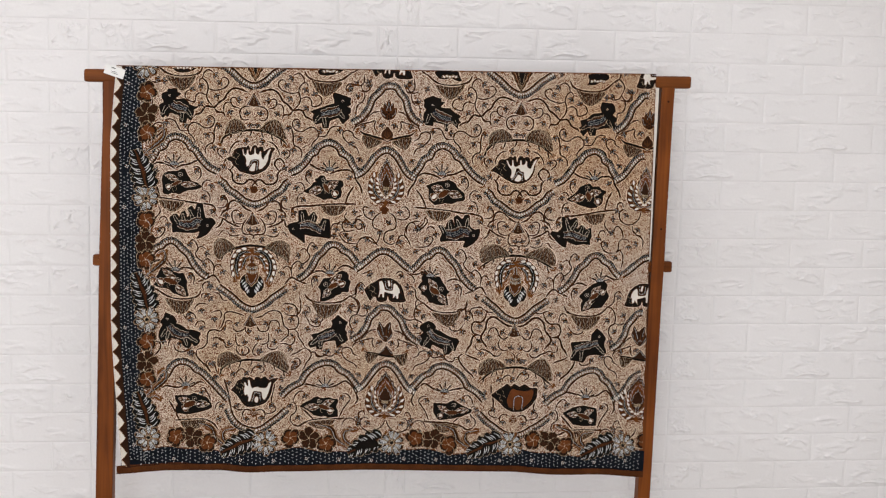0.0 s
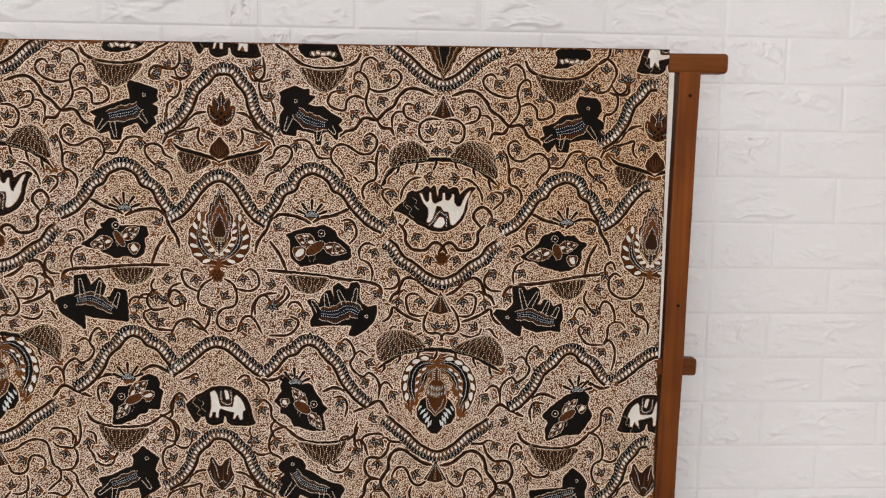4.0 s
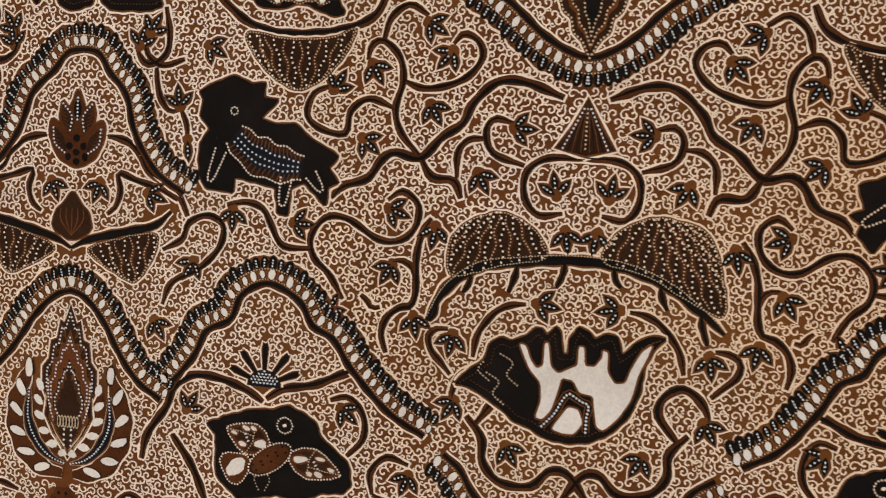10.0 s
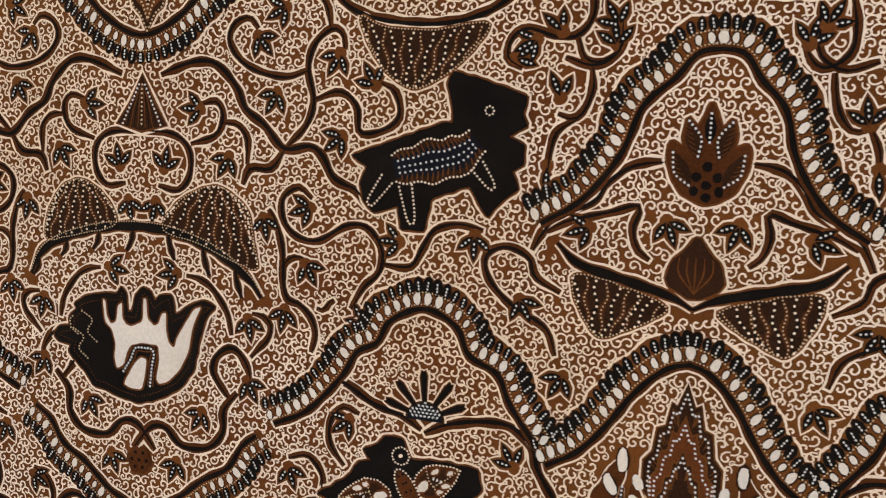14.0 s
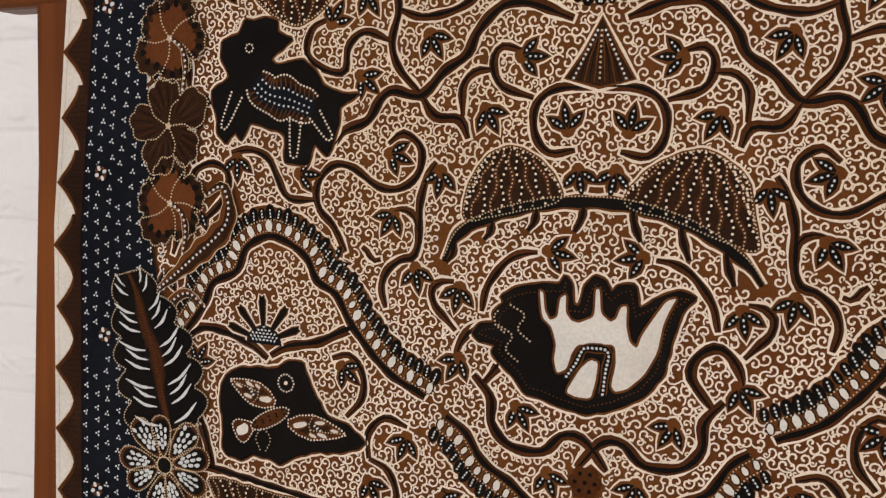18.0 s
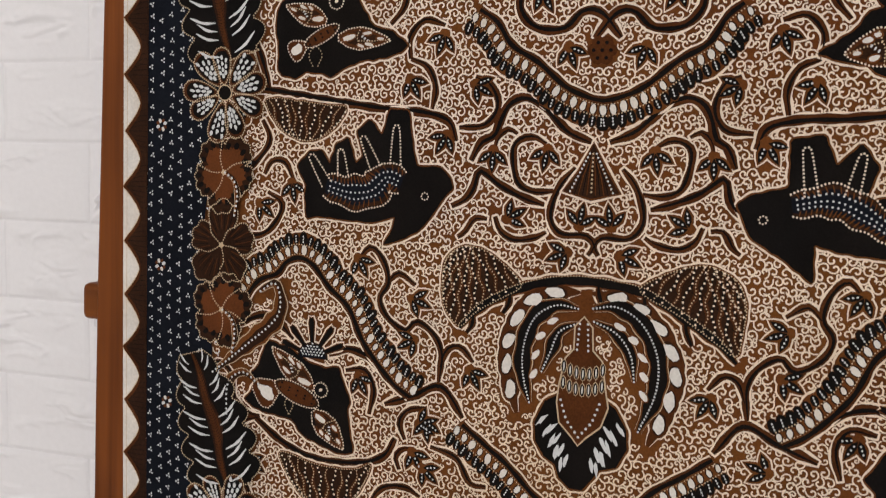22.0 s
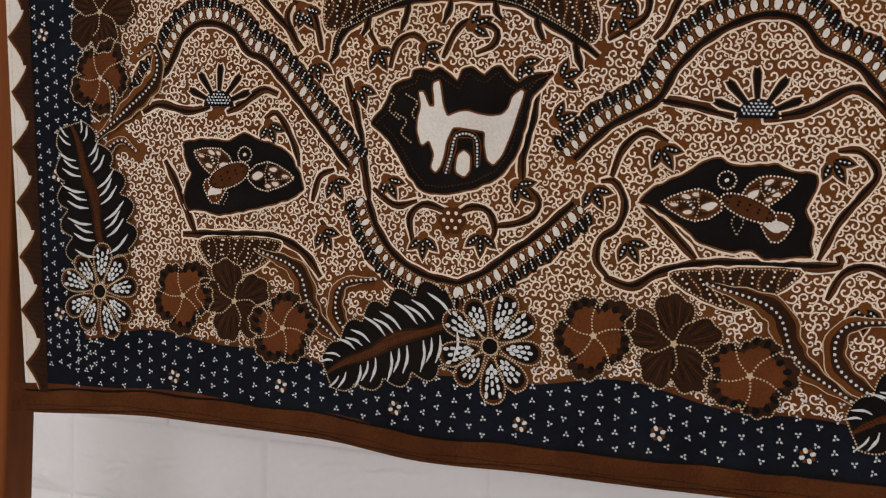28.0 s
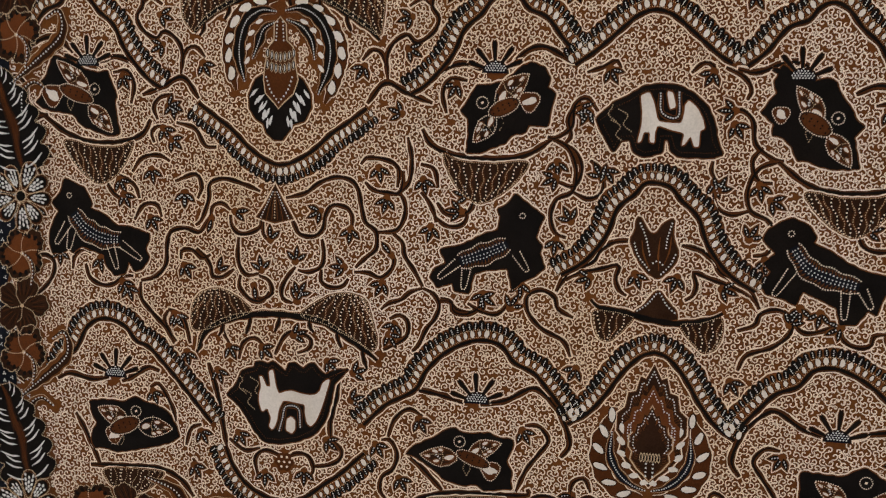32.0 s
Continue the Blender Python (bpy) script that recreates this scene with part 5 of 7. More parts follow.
# the vines over the lower pale form's canopy
for line in ([(-392, 997), (-386, 1002), (-379, 1021), (-378, 1035), (-364, 1040), (-343, 1035), (-330, 1030)],
             [(-377, 1006), (-375, 1015), (-366, 1018), (-358, 1012)],
             [(-329, 1007), (-330, 998), (-341, 992), (-351, 992), (-357, 999), (-358, 1008)],
             [(-350, 988), (-351, 974), (-349, 962), (-342, 954), (-330, 956)],
             [(-327, 1003), (-327, 993), (-323, 987)],
             [(-391, 976), (-383, 969), (-377, 960), (-375, 951), (-365, 951), (-354, 959)],
             [(-306, 1025), (-288, 1030), (-276, 1039), (-261, 1045), (-247, 1043), (-240, 1035), (-237, 1022), (-233, 1007), (-224, 1000), (-222, 993), (-223, 983), (-231, 976), (-241, 966)],
             [(-224, 998), (-206, 1000), (-199, 1009), (-197, 1020), (-200, 1030), (-205, 1033)],
             [(-208, 998), (-199, 990), (-197, 979), (-188, 966), (-180, 952)],
             [(-180, 951), (-191, 947), (-199, 940), (-210, 936), (-217, 930)],
             [(-180, 951), (-170, 946), (-165, 936), (-169, 924), (-176, 915), (-182, 901), (-188, 894)],
             [(-165, 940), (-156, 940), (-149, 933), (-136, 932)],
             [(-302, 1011), (-297, 1000), (-292, 993), (-279, 992), (-271, 999), (-269, 1011), (-263, 1020), (-251, 1019), (-245, 1012), (-245, 1001)],
             [(-272, 990), (-270, 978), (-272, 966), (-283, 960), (-294, 961)],
             [(-272, 963), (-272, 952), (-263, 947), (-252, 949), (-247, 956)],
             [(-296, 964), (-304, 954), (-309, 943), (-307, 934), (-298, 931)],
             [(-330, 954), (-321, 950), (-318, 939), (-328, 933), (-333, 936)],
             [(-242, 962), (-229, 962), (-218, 958), (-209, 965), (-206, 975), (-212, 983)],
             [(-209, 922), (-200, 926), (-193, 921), (-192, 911), (-197, 904), (-214, 894)],
             [(-184, 1035), (-177, 1027), (-172, 1017), (-170, 1009)],
             [(-171, 1014), (-162, 1007), (-152, 1006), (-145, 1010), (-143, 1017), (-146, 1022)],
             [(-234, 1042), (-226, 1035), (-213, 1033), (-203, 1033), (-200, 1042), (-200, 1053)]):
    sh = Sheet()
    draw_vine(sh, flat, 3.4, line)
    sh.build("vine", cloth)
for x, z, turn, count in ((-354, 1011, -18, 2), (-376, 1004, -106, 1), (-328, 959, 99, 3), (-320, 987, 69, 2), (-370, 956, 50, 2), (-214, 1028, -104, 3), (-246, 1000, -96, 3), (-274, 1015, -150, 3), (-296, 969, 84, 3), (-251, 966, 180, 3), (-294, 933, 90, 2), (-335, 945, -82, 1), (-209, 979, 129, 1), (-216, 954, -117, 3), (-204, 918, -111, 3), (-182, 1046, -80, 3), (-174, 1005, -103, 3), (-149, 1020, 180, 3)):
    sh = Sheet()
    draw_leaf(sh, flat, x, z, turn, 1.16, count)
    sh.build("leaf_sprig", cloth)

# the vines under the lower pale form's canopy
for line in ([(-379, 1004), (-388, 991), (-402, 994), (-416, 990), (-420, 977), (-421, 960), (-431, 948), (-446, 943)],
             [(-406, 965), (-405, 973), (-395, 974), (-385, 967), (-377, 971)],
             [(-348, 954), (-349, 943), (-339, 932), (-327, 931), (-320, 940)],
             [(-446, 942), (-446, 927), (-433, 912), (-420, 899), (-413, 886)],
             [(-419, 918), (-406, 913), (-400, 900), (-397, 887)]):
    sh = Sheet()
    draw_vine(sh, flat, 3.6, line)
    sh.build("vine", cloth)
for x, z, turn in ((-293, 939, 60), (-403, 1026, -90), (-403, 960, -60), (-410, 913, -60)):
    sh = Sheet()
    draw_leaf(sh, flat, x, z, turn)
    sh.build("leaf_sprig", cloth)

# the vines on both sides of the second row's valleys
for line in ([(-429, 1091), (-433, 1102), (-427, 1111), (-415, 1114)],
             [(-411, 1089), (-393, 1084), (-383, 1069), (-372, 1068)],
             [(-454, 1043), (-444, 1056), (-428, 1059), (-417, 1054)],
             [(-412, 1036), (-392, 1043), (-386, 1032), (-390, 1021)],
             [(-469, 1041), (-452, 1031), (-447, 1019)],
             [(-452, 999), (-443, 1013), (-430, 1014), (-425, 1003)]):
    sh = Sheet()
    draw_vine(sh, flat, 3.4, line)
    sh.build("vine", cloth)
for mirror in (0, 25):
    for line in ([(-238, 1057), (-232, 1063), (-213, 1061), (-204, 1053), (-205, 1038)],
                 [(-197, 1082), (-193, 1063), (-195, 1043), (-206, 1032)],
                 [(-185, 1059), (-173, 1055), (-169, 1039)],
                 [(-102, 945), (-114, 932), (-129, 934), (-140, 940)]):
        sh = Sheet()
        draw_vine(sh, flat, 3.4, [(mirror - x if mirror else x, z) for x, z in line])
        sh.build("vine", cloth)
    for x, z, turn in ((-222, 1055, -80), (-127, 949, -100), (-103, 938, 60)):
        sh = Sheet()
        draw_leaf(sh, flat, mirror - x if mirror else x, z, turn)
        sh.build("leaf_sprig", cloth)
for x, z, turn in ((-415, 1105, -80), (-416, 1074, -40), (-435, 1046, -80), (-402, 1026, -90), (-463, 1022, -60), (-436, 1002, -60)):
    sh = Sheet()
    draw_leaf(sh, flat, x, z, turn)
    sh.build("leaf_sprig", cloth)

# the figures, each as it was drawn
dotted_figure([(-516, 1578), (-510, 1577), (-503, 1579), (-495, 1577), (-495, 1571), (-485, 1567), (-499, 1556), (-496, 1553), (-479, 1556), (-472, 1551), (-466, 1542), (-455, 1538), (-444, 1538), (-456, 1530), (-456, 1522), (-459, 1512), (-463, 1503), (-471, 1510), (-475, 1498), (-490, 1499), (-490, 1515), (-512, 1521), (-518, 1510), (-522, 1515), (-528, 1508), (-534, 1514), (-534, 1522), (-537, 1530), (-538, 1538), (-526, 1546), (-532, 1557), (-531, 1566), (-520, 1570)], [(-509, 1544), (-501, 1537), (-487, 1534), (-472, 1529)], 22, (-513, 1562), [[(-483, 1524), (-484, 1504)], [(-471, 1526), (-462, 1514)], [(-521, 1536), (-529, 1519)]])
dotted_figure([(-122, 1583), (-105, 1579), (-89, 1574), (-81, 1571), (-83, 1562), (-80, 1556), (-90, 1550), (-81, 1546), (-81, 1536), (-87, 1532), (-83, 1523), (-92, 1516), (-99, 1507), (-105, 1515), (-110, 1523), (-131, 1515), (-134, 1497), (-148, 1497), (-150, 1510), (-164, 1505), (-171, 1512), (-173, 1521), (-169, 1530), (-179, 1536), (-157, 1544), (-126, 1556), (-121, 1556), (-122, 1566), (-125, 1576)], [(-153, 1530), (-136, 1534), (-117, 1539), (-107, 1547)], 21, (-101, 1563), [[(-146, 1521), (-142, 1503)], [(-157, 1524), (-166, 1511)], [(-106, 1534), (-98, 1524)]])
dotted_figure([(95, 1573), (105, 1579), (118, 1584), (130, 1579), (139, 1580), (138, 1571), (148, 1570), (137, 1558), (147, 1555), (159, 1556), (170, 1547), (184, 1540), (188, 1537), (182, 1530), (189, 1521), (182, 1518), (181, 1506), (167, 1520), (158, 1516), (157, 1499), (150, 1500), (148, 1516), (121, 1521), (120, 1511), (114, 1512), (102, 1513), (97, 1521), (96, 1531), (97, 1541), (103, 1550), (96, 1558), (98, 1568)], [(120, 1547), (132, 1537), (148, 1531), (165, 1529)], 22, (119, 1562), [[(155, 1522), (153, 1507)], [(171, 1525), (177, 1517)], [(111, 1537), (105, 1520)]])
dotted_figure([(539, 1584), (552, 1583), (565, 1582), (571, 1576), (574, 1564), (567, 1553), (577, 1547), (578, 1538), (571, 1534), (579, 1526), (574, 1520), (551, 1521), (527, 1516), (526, 1501), (510, 1501), (506, 1514), (496, 1499), (487, 1509), (489, 1515), (482, 1520), (490, 1523), (487, 1532), (486, 1537), (504, 1543), (517, 1555), (540, 1558), (536, 1566), (535, 1573)], [(505, 1529), (521, 1533), (538, 1538), (549, 1547)], 25, (553, 1567), [[(517, 1525), (514, 1506)], [(502, 1523), (491, 1516)], [(555, 1538), (566, 1523)]])
dotted_figure([(-513, 1267), (-504, 1277), (-495, 1278), (-489, 1269), (-485, 1282), (-476, 1287), (-470, 1270), (-465, 1275), (-470, 1291), (-461, 1299), (-452, 1289), (-447, 1306), (-434, 1305), (-430, 1280), (-427, 1270), (-411, 1270), (-404, 1263), (-402, 1257), (-410, 1248), (-417, 1237), (-425, 1228), (-437, 1222), (-449, 1218), (-444, 1226), (-441, 1237), (-457, 1232), (-482, 1233), (-497, 1234), (-505, 1232), (-507, 1247), (-506, 1254)], [(-491, 1255), (-474, 1251), (-458, 1253), (-448, 1262), (-437, 1259)], 22, (-421, 1251), [[(-491, 1256), (-502, 1273)], [(-479, 1262), (-481, 1277)], [(-456, 1268), (-465, 1286)], [(-442, 1271), (-442, 1293)]])
dotted_figure([(-203, 1294), (-185, 1297), (-178, 1280), (-166, 1293), (-156, 1280), (-163, 1260), (-150, 1264), (-144, 1277), (-126, 1274), (-122, 1227), (-150, 1230), (-174, 1232), (-187, 1236), (-186, 1213), (-201, 1225), (-221, 1237), (-230, 1256), (-222, 1262), (-202, 1267)], [(-200, 1257), (-175, 1260), (-145, 1244)], 18, (-215, 1248), [[(-190, 1263), (-194, 1288)], [(-169, 1264), (-165, 1285)], [(-144, 1248), (-138, 1268)]])
dotted_figure([(141, 1266), (152, 1268), (160, 1261), (163, 1272), (170, 1281), (176, 1283), (183, 1265), (180, 1288), (188, 1294), (199, 1285), (204, 1286), (206, 1294), (216, 1296), (220, 1290), (219, 1274), (223, 1264), (233, 1258), (246, 1262), (246, 1249), (242, 1236), (230, 1223), (214, 1213), (205, 1215), (210, 1230), (169, 1229), (149, 1226), (147, 1235), (152, 1245), (148, 1256)], [(161, 1247), (184, 1246), (205, 1255), (221, 1248)], 25, (231, 1244), [[(159, 1251), (150, 1265)], [(172, 1259), (169, 1275)], [(197, 1263), (188, 1281)], [(212, 1266), (215, 1284)]])
dotted_figure([(451, 1296), (468, 1297), (473, 1290), (486, 1296), (492, 1291), (494, 1278), (489, 1269), (495, 1268), (500, 1277), (508, 1276), (514, 1266), (527, 1272), (530, 1249), (526, 1241), (527, 1227), (511, 1230), (491, 1226), (473, 1232), (467, 1237), (466, 1219), (455, 1223), (444, 1231), (434, 1242), (423, 1253), (428, 1260), (443, 1258), (453, 1269)], [(458, 1251), (479, 1253), (500, 1245), (518, 1243)], 18, (445, 1248), [[(471, 1264), (463, 1290)], [(479, 1267), (489, 1286)], [(500, 1255), (507, 1273)], [(516, 1251), (522, 1264)]])
dotted_figure([(-522, 1035), (-512, 1031), (-502, 1027), (-498, 1020), (-494, 1012), (-496, 1008), (-482, 1003), (-469, 993), (-458, 993), (-437, 987), (-437, 981), (-441, 973), (-437, 965), (-444, 954), (-452, 951), (-458, 960), (-461, 949), (-472, 946), (-481, 956), (-483, 965), (-505, 972), (-514, 965), (-518, 969), (-526, 964), (-535, 964), (-538, 974), (-537, 986), (-533, 996), (-528, 1004), (-535, 1012), (-526, 1022)], [(-513, 1003), (-501, 989), (-484, 981), (-466, 980)], 19, (-517, 1019), [[(-476, 975), (-470, 955)], [(-465, 976), (-447, 964)], [(-515, 985), (-518, 970)], [(-519, 992), (-530, 975)]])
dotted_figure([(-102, 1037), (-91, 1029), (-76, 1018), (-80, 1010), (-83, 1000), (-77, 993), (-79, 986), (-74, 974), (-83, 966), (-93, 961), (-102, 953), (-106, 972), (-127, 969), (-135, 966), (-139, 948), (-152, 950), (-154, 957), (-167, 952), (-174, 961), (-170, 969), (-160, 974), (-166, 986), (-146, 991), (-126, 1002), (-116, 1005), (-114, 1016), (-117, 1023), (-108, 1028)], [(-148, 976), (-126, 984), (-107, 993)], 17, (-95, 1018), [[(-142, 970), (-144, 954)], [(-150, 975), (-165, 962)], [(-99, 985), (-90, 972)]])
dotted_figure([(118, 1023), (126, 1026), (139, 1020), (145, 1011), (143, 1006), (157, 1000), (170, 991), (184, 985), (200, 982), (205, 975), (199, 963), (195, 949), (188, 953), (180, 941), (167, 940), (164, 954), (146, 962), (137, 966), (132, 954), (122, 959), (108, 962), (103, 969), (111, 981), (104, 988), (114, 996), (103, 1007), (107, 1016)], [(127, 1002), (140, 985), (158, 977), (180, 972)], 16, (125, 1013), [[(170, 968), (170, 947)], [(183, 969), (190, 956)], [(127, 982), (115, 963)]])
dotted_figure([(542, 999), (556, 1015), (572, 1002), (580, 989), (576, 973), (583, 953), (575, 944), (554, 947), (534, 944), (524, 926), (509, 929), (488, 933), (495, 952), (489, 978), (522, 981), (542, 983)], [(500, 962), (533, 970), (561, 978)], 15, (563, 994), [[(518, 954), (517, 933)], [(502, 957), (493, 941)], [(559, 968), (575, 951)]])
seed_figure([(-527, 1374), (-517, 1380), (-493, 1382), (-486, 1387), (-476, 1387), (-472, 1377), (-468, 1369), (-460, 1358), (-447, 1355), (-436, 1346), (-440, 1342), (-451, 1338), (-469, 1336), (-481, 1331), (-490, 1325), (-496, 1328), (-508, 1329), (-516, 1324), (-526, 1326), (-529, 1330), (-529, 1344), (-531, 1358), (-530, 1368)], [(-508, 1346), (-486, 1358)], 10, [(-494, 1361), (-524, 1372)], 15, [(-485, 1351), (-448, 1349)], 15, (-515, 1343), 4, (-487, 1374))
seed_figure([(-193, 1341), (-175, 1353), (-167, 1364), (-160, 1366), (-165, 1372), (-156, 1376), (-152, 1381), (-141, 1381), (-136, 1370), (-120, 1371), (-103, 1371), (-97, 1370), (-94, 1359), (-101, 1352), (-98, 1341), (-102, 1329), (-112, 1323), (-127, 1326), (-142, 1322), (-153, 1328), (-162, 1331), (-166, 1335), (-179, 1337)], [(-143, 1362), (-130, 1341)], 12, [(-147, 1348), (-179, 1341)], 22, [(-133, 1352), (-107, 1368)], 20, (-115, 1338), 5, (-142, 1371))
seed_figure([(108, 1364), (124, 1371), (139, 1376), (153, 1377), (163, 1381), (173, 1377), (181, 1372), (184, 1364), (194, 1356), (203, 1349), (206, 1335), (201, 1329), (187, 1328), (174, 1321), (163, 1322), (157, 1323), (145, 1320), (131, 1317), (123, 1324), (116, 1331), (115, 1343), (115, 1357)], [(140, 1337), (164, 1354)], 17, [(151, 1353), (122, 1363)], 22, [(165, 1349), (199, 1340)], 21, (129, 1338), 6, (161, 1368))
seed_figure([(461, 1341), (476, 1352), (488, 1362), (493, 1373), (506, 1379), (518, 1382), (526, 1374), (542, 1376), (550, 1367), (562, 1364), (553, 1352), (554, 1342), (551, 1332), (538, 1323), (523, 1320), (510, 1324), (492, 1328), (484, 1334), (471, 1336)], [(513, 1361), (520, 1340)], 15, [(508, 1349), (470, 1341)], 20, [(518, 1355), (548, 1362)], 20, (540, 1338), 5, (512, 1370))
seed_figure([(-532, 1147), (-514, 1143), (-501, 1135), (-488, 1132), (-478, 1134), (-474, 1123), (-469, 1111), (-471, 1107), (-469, 1092), (-466, 1077), (-478, 1075), (-491, 1079), (-504, 1084), (-513, 1094), (-522, 1095), (-531, 1096), (-543, 1099), (-550, 1104), (-545, 1109), (-541, 1117), (-545, 1123), (-539, 1129), (-536, 1138)], [(-524, 1118), (-494, 1107)], 15, [(-497, 1116), (-529, 1143)], 17, [(-496, 1102), (-473, 1078)], 18, (-533, 1111), 6, (-491, 1117))
seed_figure([(-93, 1148), (-81, 1144), (-76, 1135), (-78, 1127), (-71, 1122), (-73, 1115), (-75, 1106), (-77, 1094), (-93, 1095), (-95, 1089), (-107, 1086), (-112, 1079), (-124, 1075), (-134, 1070), (-146, 1070), (-144, 1085), (-145, 1099), (-152, 1106), (-145, 1116), (-138, 1128), (-131, 1128), (-116, 1131), (-107, 1138), (-100, 1145)], [(-126, 1104), (-103, 1115)], 15, [(-121, 1113), (-94, 1138)], 21, [(-122, 1102), (-140, 1079)], 17, (-93, 1115), 5, (-133, 1113))
seed_figure([(110, 1149), (121, 1142), (135, 1136), (145, 1139), (152, 1136), (157, 1125), (164, 1116), (170, 1105), (176, 1101), (168, 1092), (171, 1080), (174, 1067), (156, 1066), (143, 1068), (134, 1072), (126, 1072), (121, 1083), (114, 1090), (105, 1092), (106, 1101), (95, 1110), (101, 1119), (107, 1126), (104, 1135)], [(127, 1109), (149, 1095)], 17, [(143, 1106), (122, 1132)], 18, [(149, 1094), (167, 1068)], 18, (111, 1109), 4, (155, 1107))
seed_figure([(526, 1117), (541, 1129), (566, 1138), (577, 1128), (575, 1113), (583, 1097), (574, 1082), (564, 1068), (539, 1066), (513, 1057), (510, 1076), (515, 1086), (505, 1096), (516, 1109)], [(533, 1090), (555, 1105)], 14, [(537, 1101), (559, 1123)], 16, [(538, 1086), (516, 1062)], 16, (566, 1108), 4, (525, 1100))
seed_figure([(-499, 825), (-485, 828), (-463, 827), (-452, 833), (-443, 829), (-432, 827), (-419, 821), (-410, 808), (-407, 798), (-414, 793), (-427, 788), (-442, 784), (-457, 781), (-470, 778), (-484, 781), (-493, 780), (-497, 788), (-495, 798), (-491, 805), (-496, 813)], [(-476, 799), (-449, 810)], 17, [(-460, 809), (-490, 820)], 19, [(-448, 805), (-414, 805)], 20, (-473, 795), 5, (-451, 819))
seed_figure([(-191, 801), (-183, 810), (-166, 818), (-155, 826), (-147, 828), (-140, 824), (-130, 824), (-117, 826), (-109, 822), (-96, 821), (-96, 813), (-101, 801), (-96, 793), (-97, 783), (-95, 776), (-107, 775), (-120, 773), (-127, 778), (-137, 776), (-147, 778), (-157, 781), (-166, 789), (-175, 795), (-182, 799)], [(-144, 806), (-117, 796)], 13, [(-145, 801), (-178, 802)], 19, [(-134, 806), (-106, 817)], 17, (-115, 792), 5, (-143, 816))
seed_figure([(145, 815), (177, 813), (196, 823), (216, 810), (245, 797), (240, 790), (217, 780), (192, 774), (159, 770), (146, 789)], [(178, 790), (208, 790)], 13, [(182, 792), (157, 808)], 16, [(204, 796), (236, 796)], 16, (164, 782), 4, (197, 810))
seed_figure([(477, 793), (503, 809), (529, 814), (564, 807), (567, 787), (566, 761), (532, 760), (505, 764), (494, 777)], [(517, 791), (547, 780)], 13, [(517, 788), (489, 793)], 17, [(533, 792), (557, 802)], 16, (551, 774), 4, (519, 803))
canopy([(-393, 1451), (-386, 1465), (-370, 1475), (-344, 1483), (-319, 1486), (-295, 1485), (-271, 1479), (-254, 1471), (-239, 1460), (-232, 1451)], [(-383, 1472), (-380, 1491), (-370, 1507), (-357, 1512), (-344, 1506), (-335, 1497), (-330, 1486), (-357, 1480)], [(-301, 1485), (-289, 1502), (-272, 1511), (-261, 1513), (-250, 1507), (-242, 1500), (-239, 1484), (-234, 1466), (-254, 1473), (-274, 1481)])
canopy([(248, 1442), (258, 1461), (277, 1476), (303, 1481), (333, 1484), (362, 1482), (388, 1473), (407, 1460), (421, 1448)], [(260, 1468), (260, 1491), (271, 1503), (290, 1510), (310, 1500), (320, 1484), (292, 1480)], [(348, 1484), (358, 1502), (379, 1512), (405, 1507), (414, 1493), (422, 1457), (407, 1463), (377, 1480)])
canopy([(-394, 1169), (-381, 1183), (-363, 1194), (-341, 1202), (-319, 1205), (-298, 1204), (-277, 1200), (-257, 1189), (-236, 1176), (-224, 1164)], [(-404, 1181), (-406, 1194), (-405, 1212), (-394, 1221), (-379, 1219), (-363, 1208), (-353, 1199), (-370, 1190), (-385, 1181), (-394, 1169)], [(-284, 1202), (-271, 1210), (-255, 1217), (-242, 1219), (-227, 1212), (-221, 1199), (-223, 1179), (-224, 1167), (-240, 1179), (-260, 1192)])
canopy([(250, 1164), (280, 1186), (305, 1193), (337, 1196), (370, 1193), (396, 1187), (438, 1164)], [(252, 1173), (247, 1205), (263, 1222), (289, 1223), (311, 1212), (325, 1196), (280, 1188)], [(357, 1196), (388, 1211), (420, 1220), (440, 1197), (440, 1169), (395, 1190)])
canopy([(-390, 880), (-383, 898), (-365, 910), (-342, 917), (-319, 920), (-290, 919), (-268, 915), (-250, 905), (-232, 894), (-219, 884)], [(-395, 901), (-394, 924), (-386, 935), (-370, 940), (-351, 933), (-335, 921), (-361, 912), (-381, 902)], [(-293, 920), (-279, 930), (-262, 940), (-245, 942), (-231, 938), (-226, 922), (-220, 902), (-223, 891), (-243, 904), (-268, 916)])
canopy([(261, 873), (291, 899), (336, 910), (381, 908), (414, 891), (445, 865)], [(256, 885), (258, 919), (283, 934), (309, 926), (329, 911), (291, 900)], [(375, 909), (400, 928), (425, 937), (442, 911), (447, 872), (414, 895)])
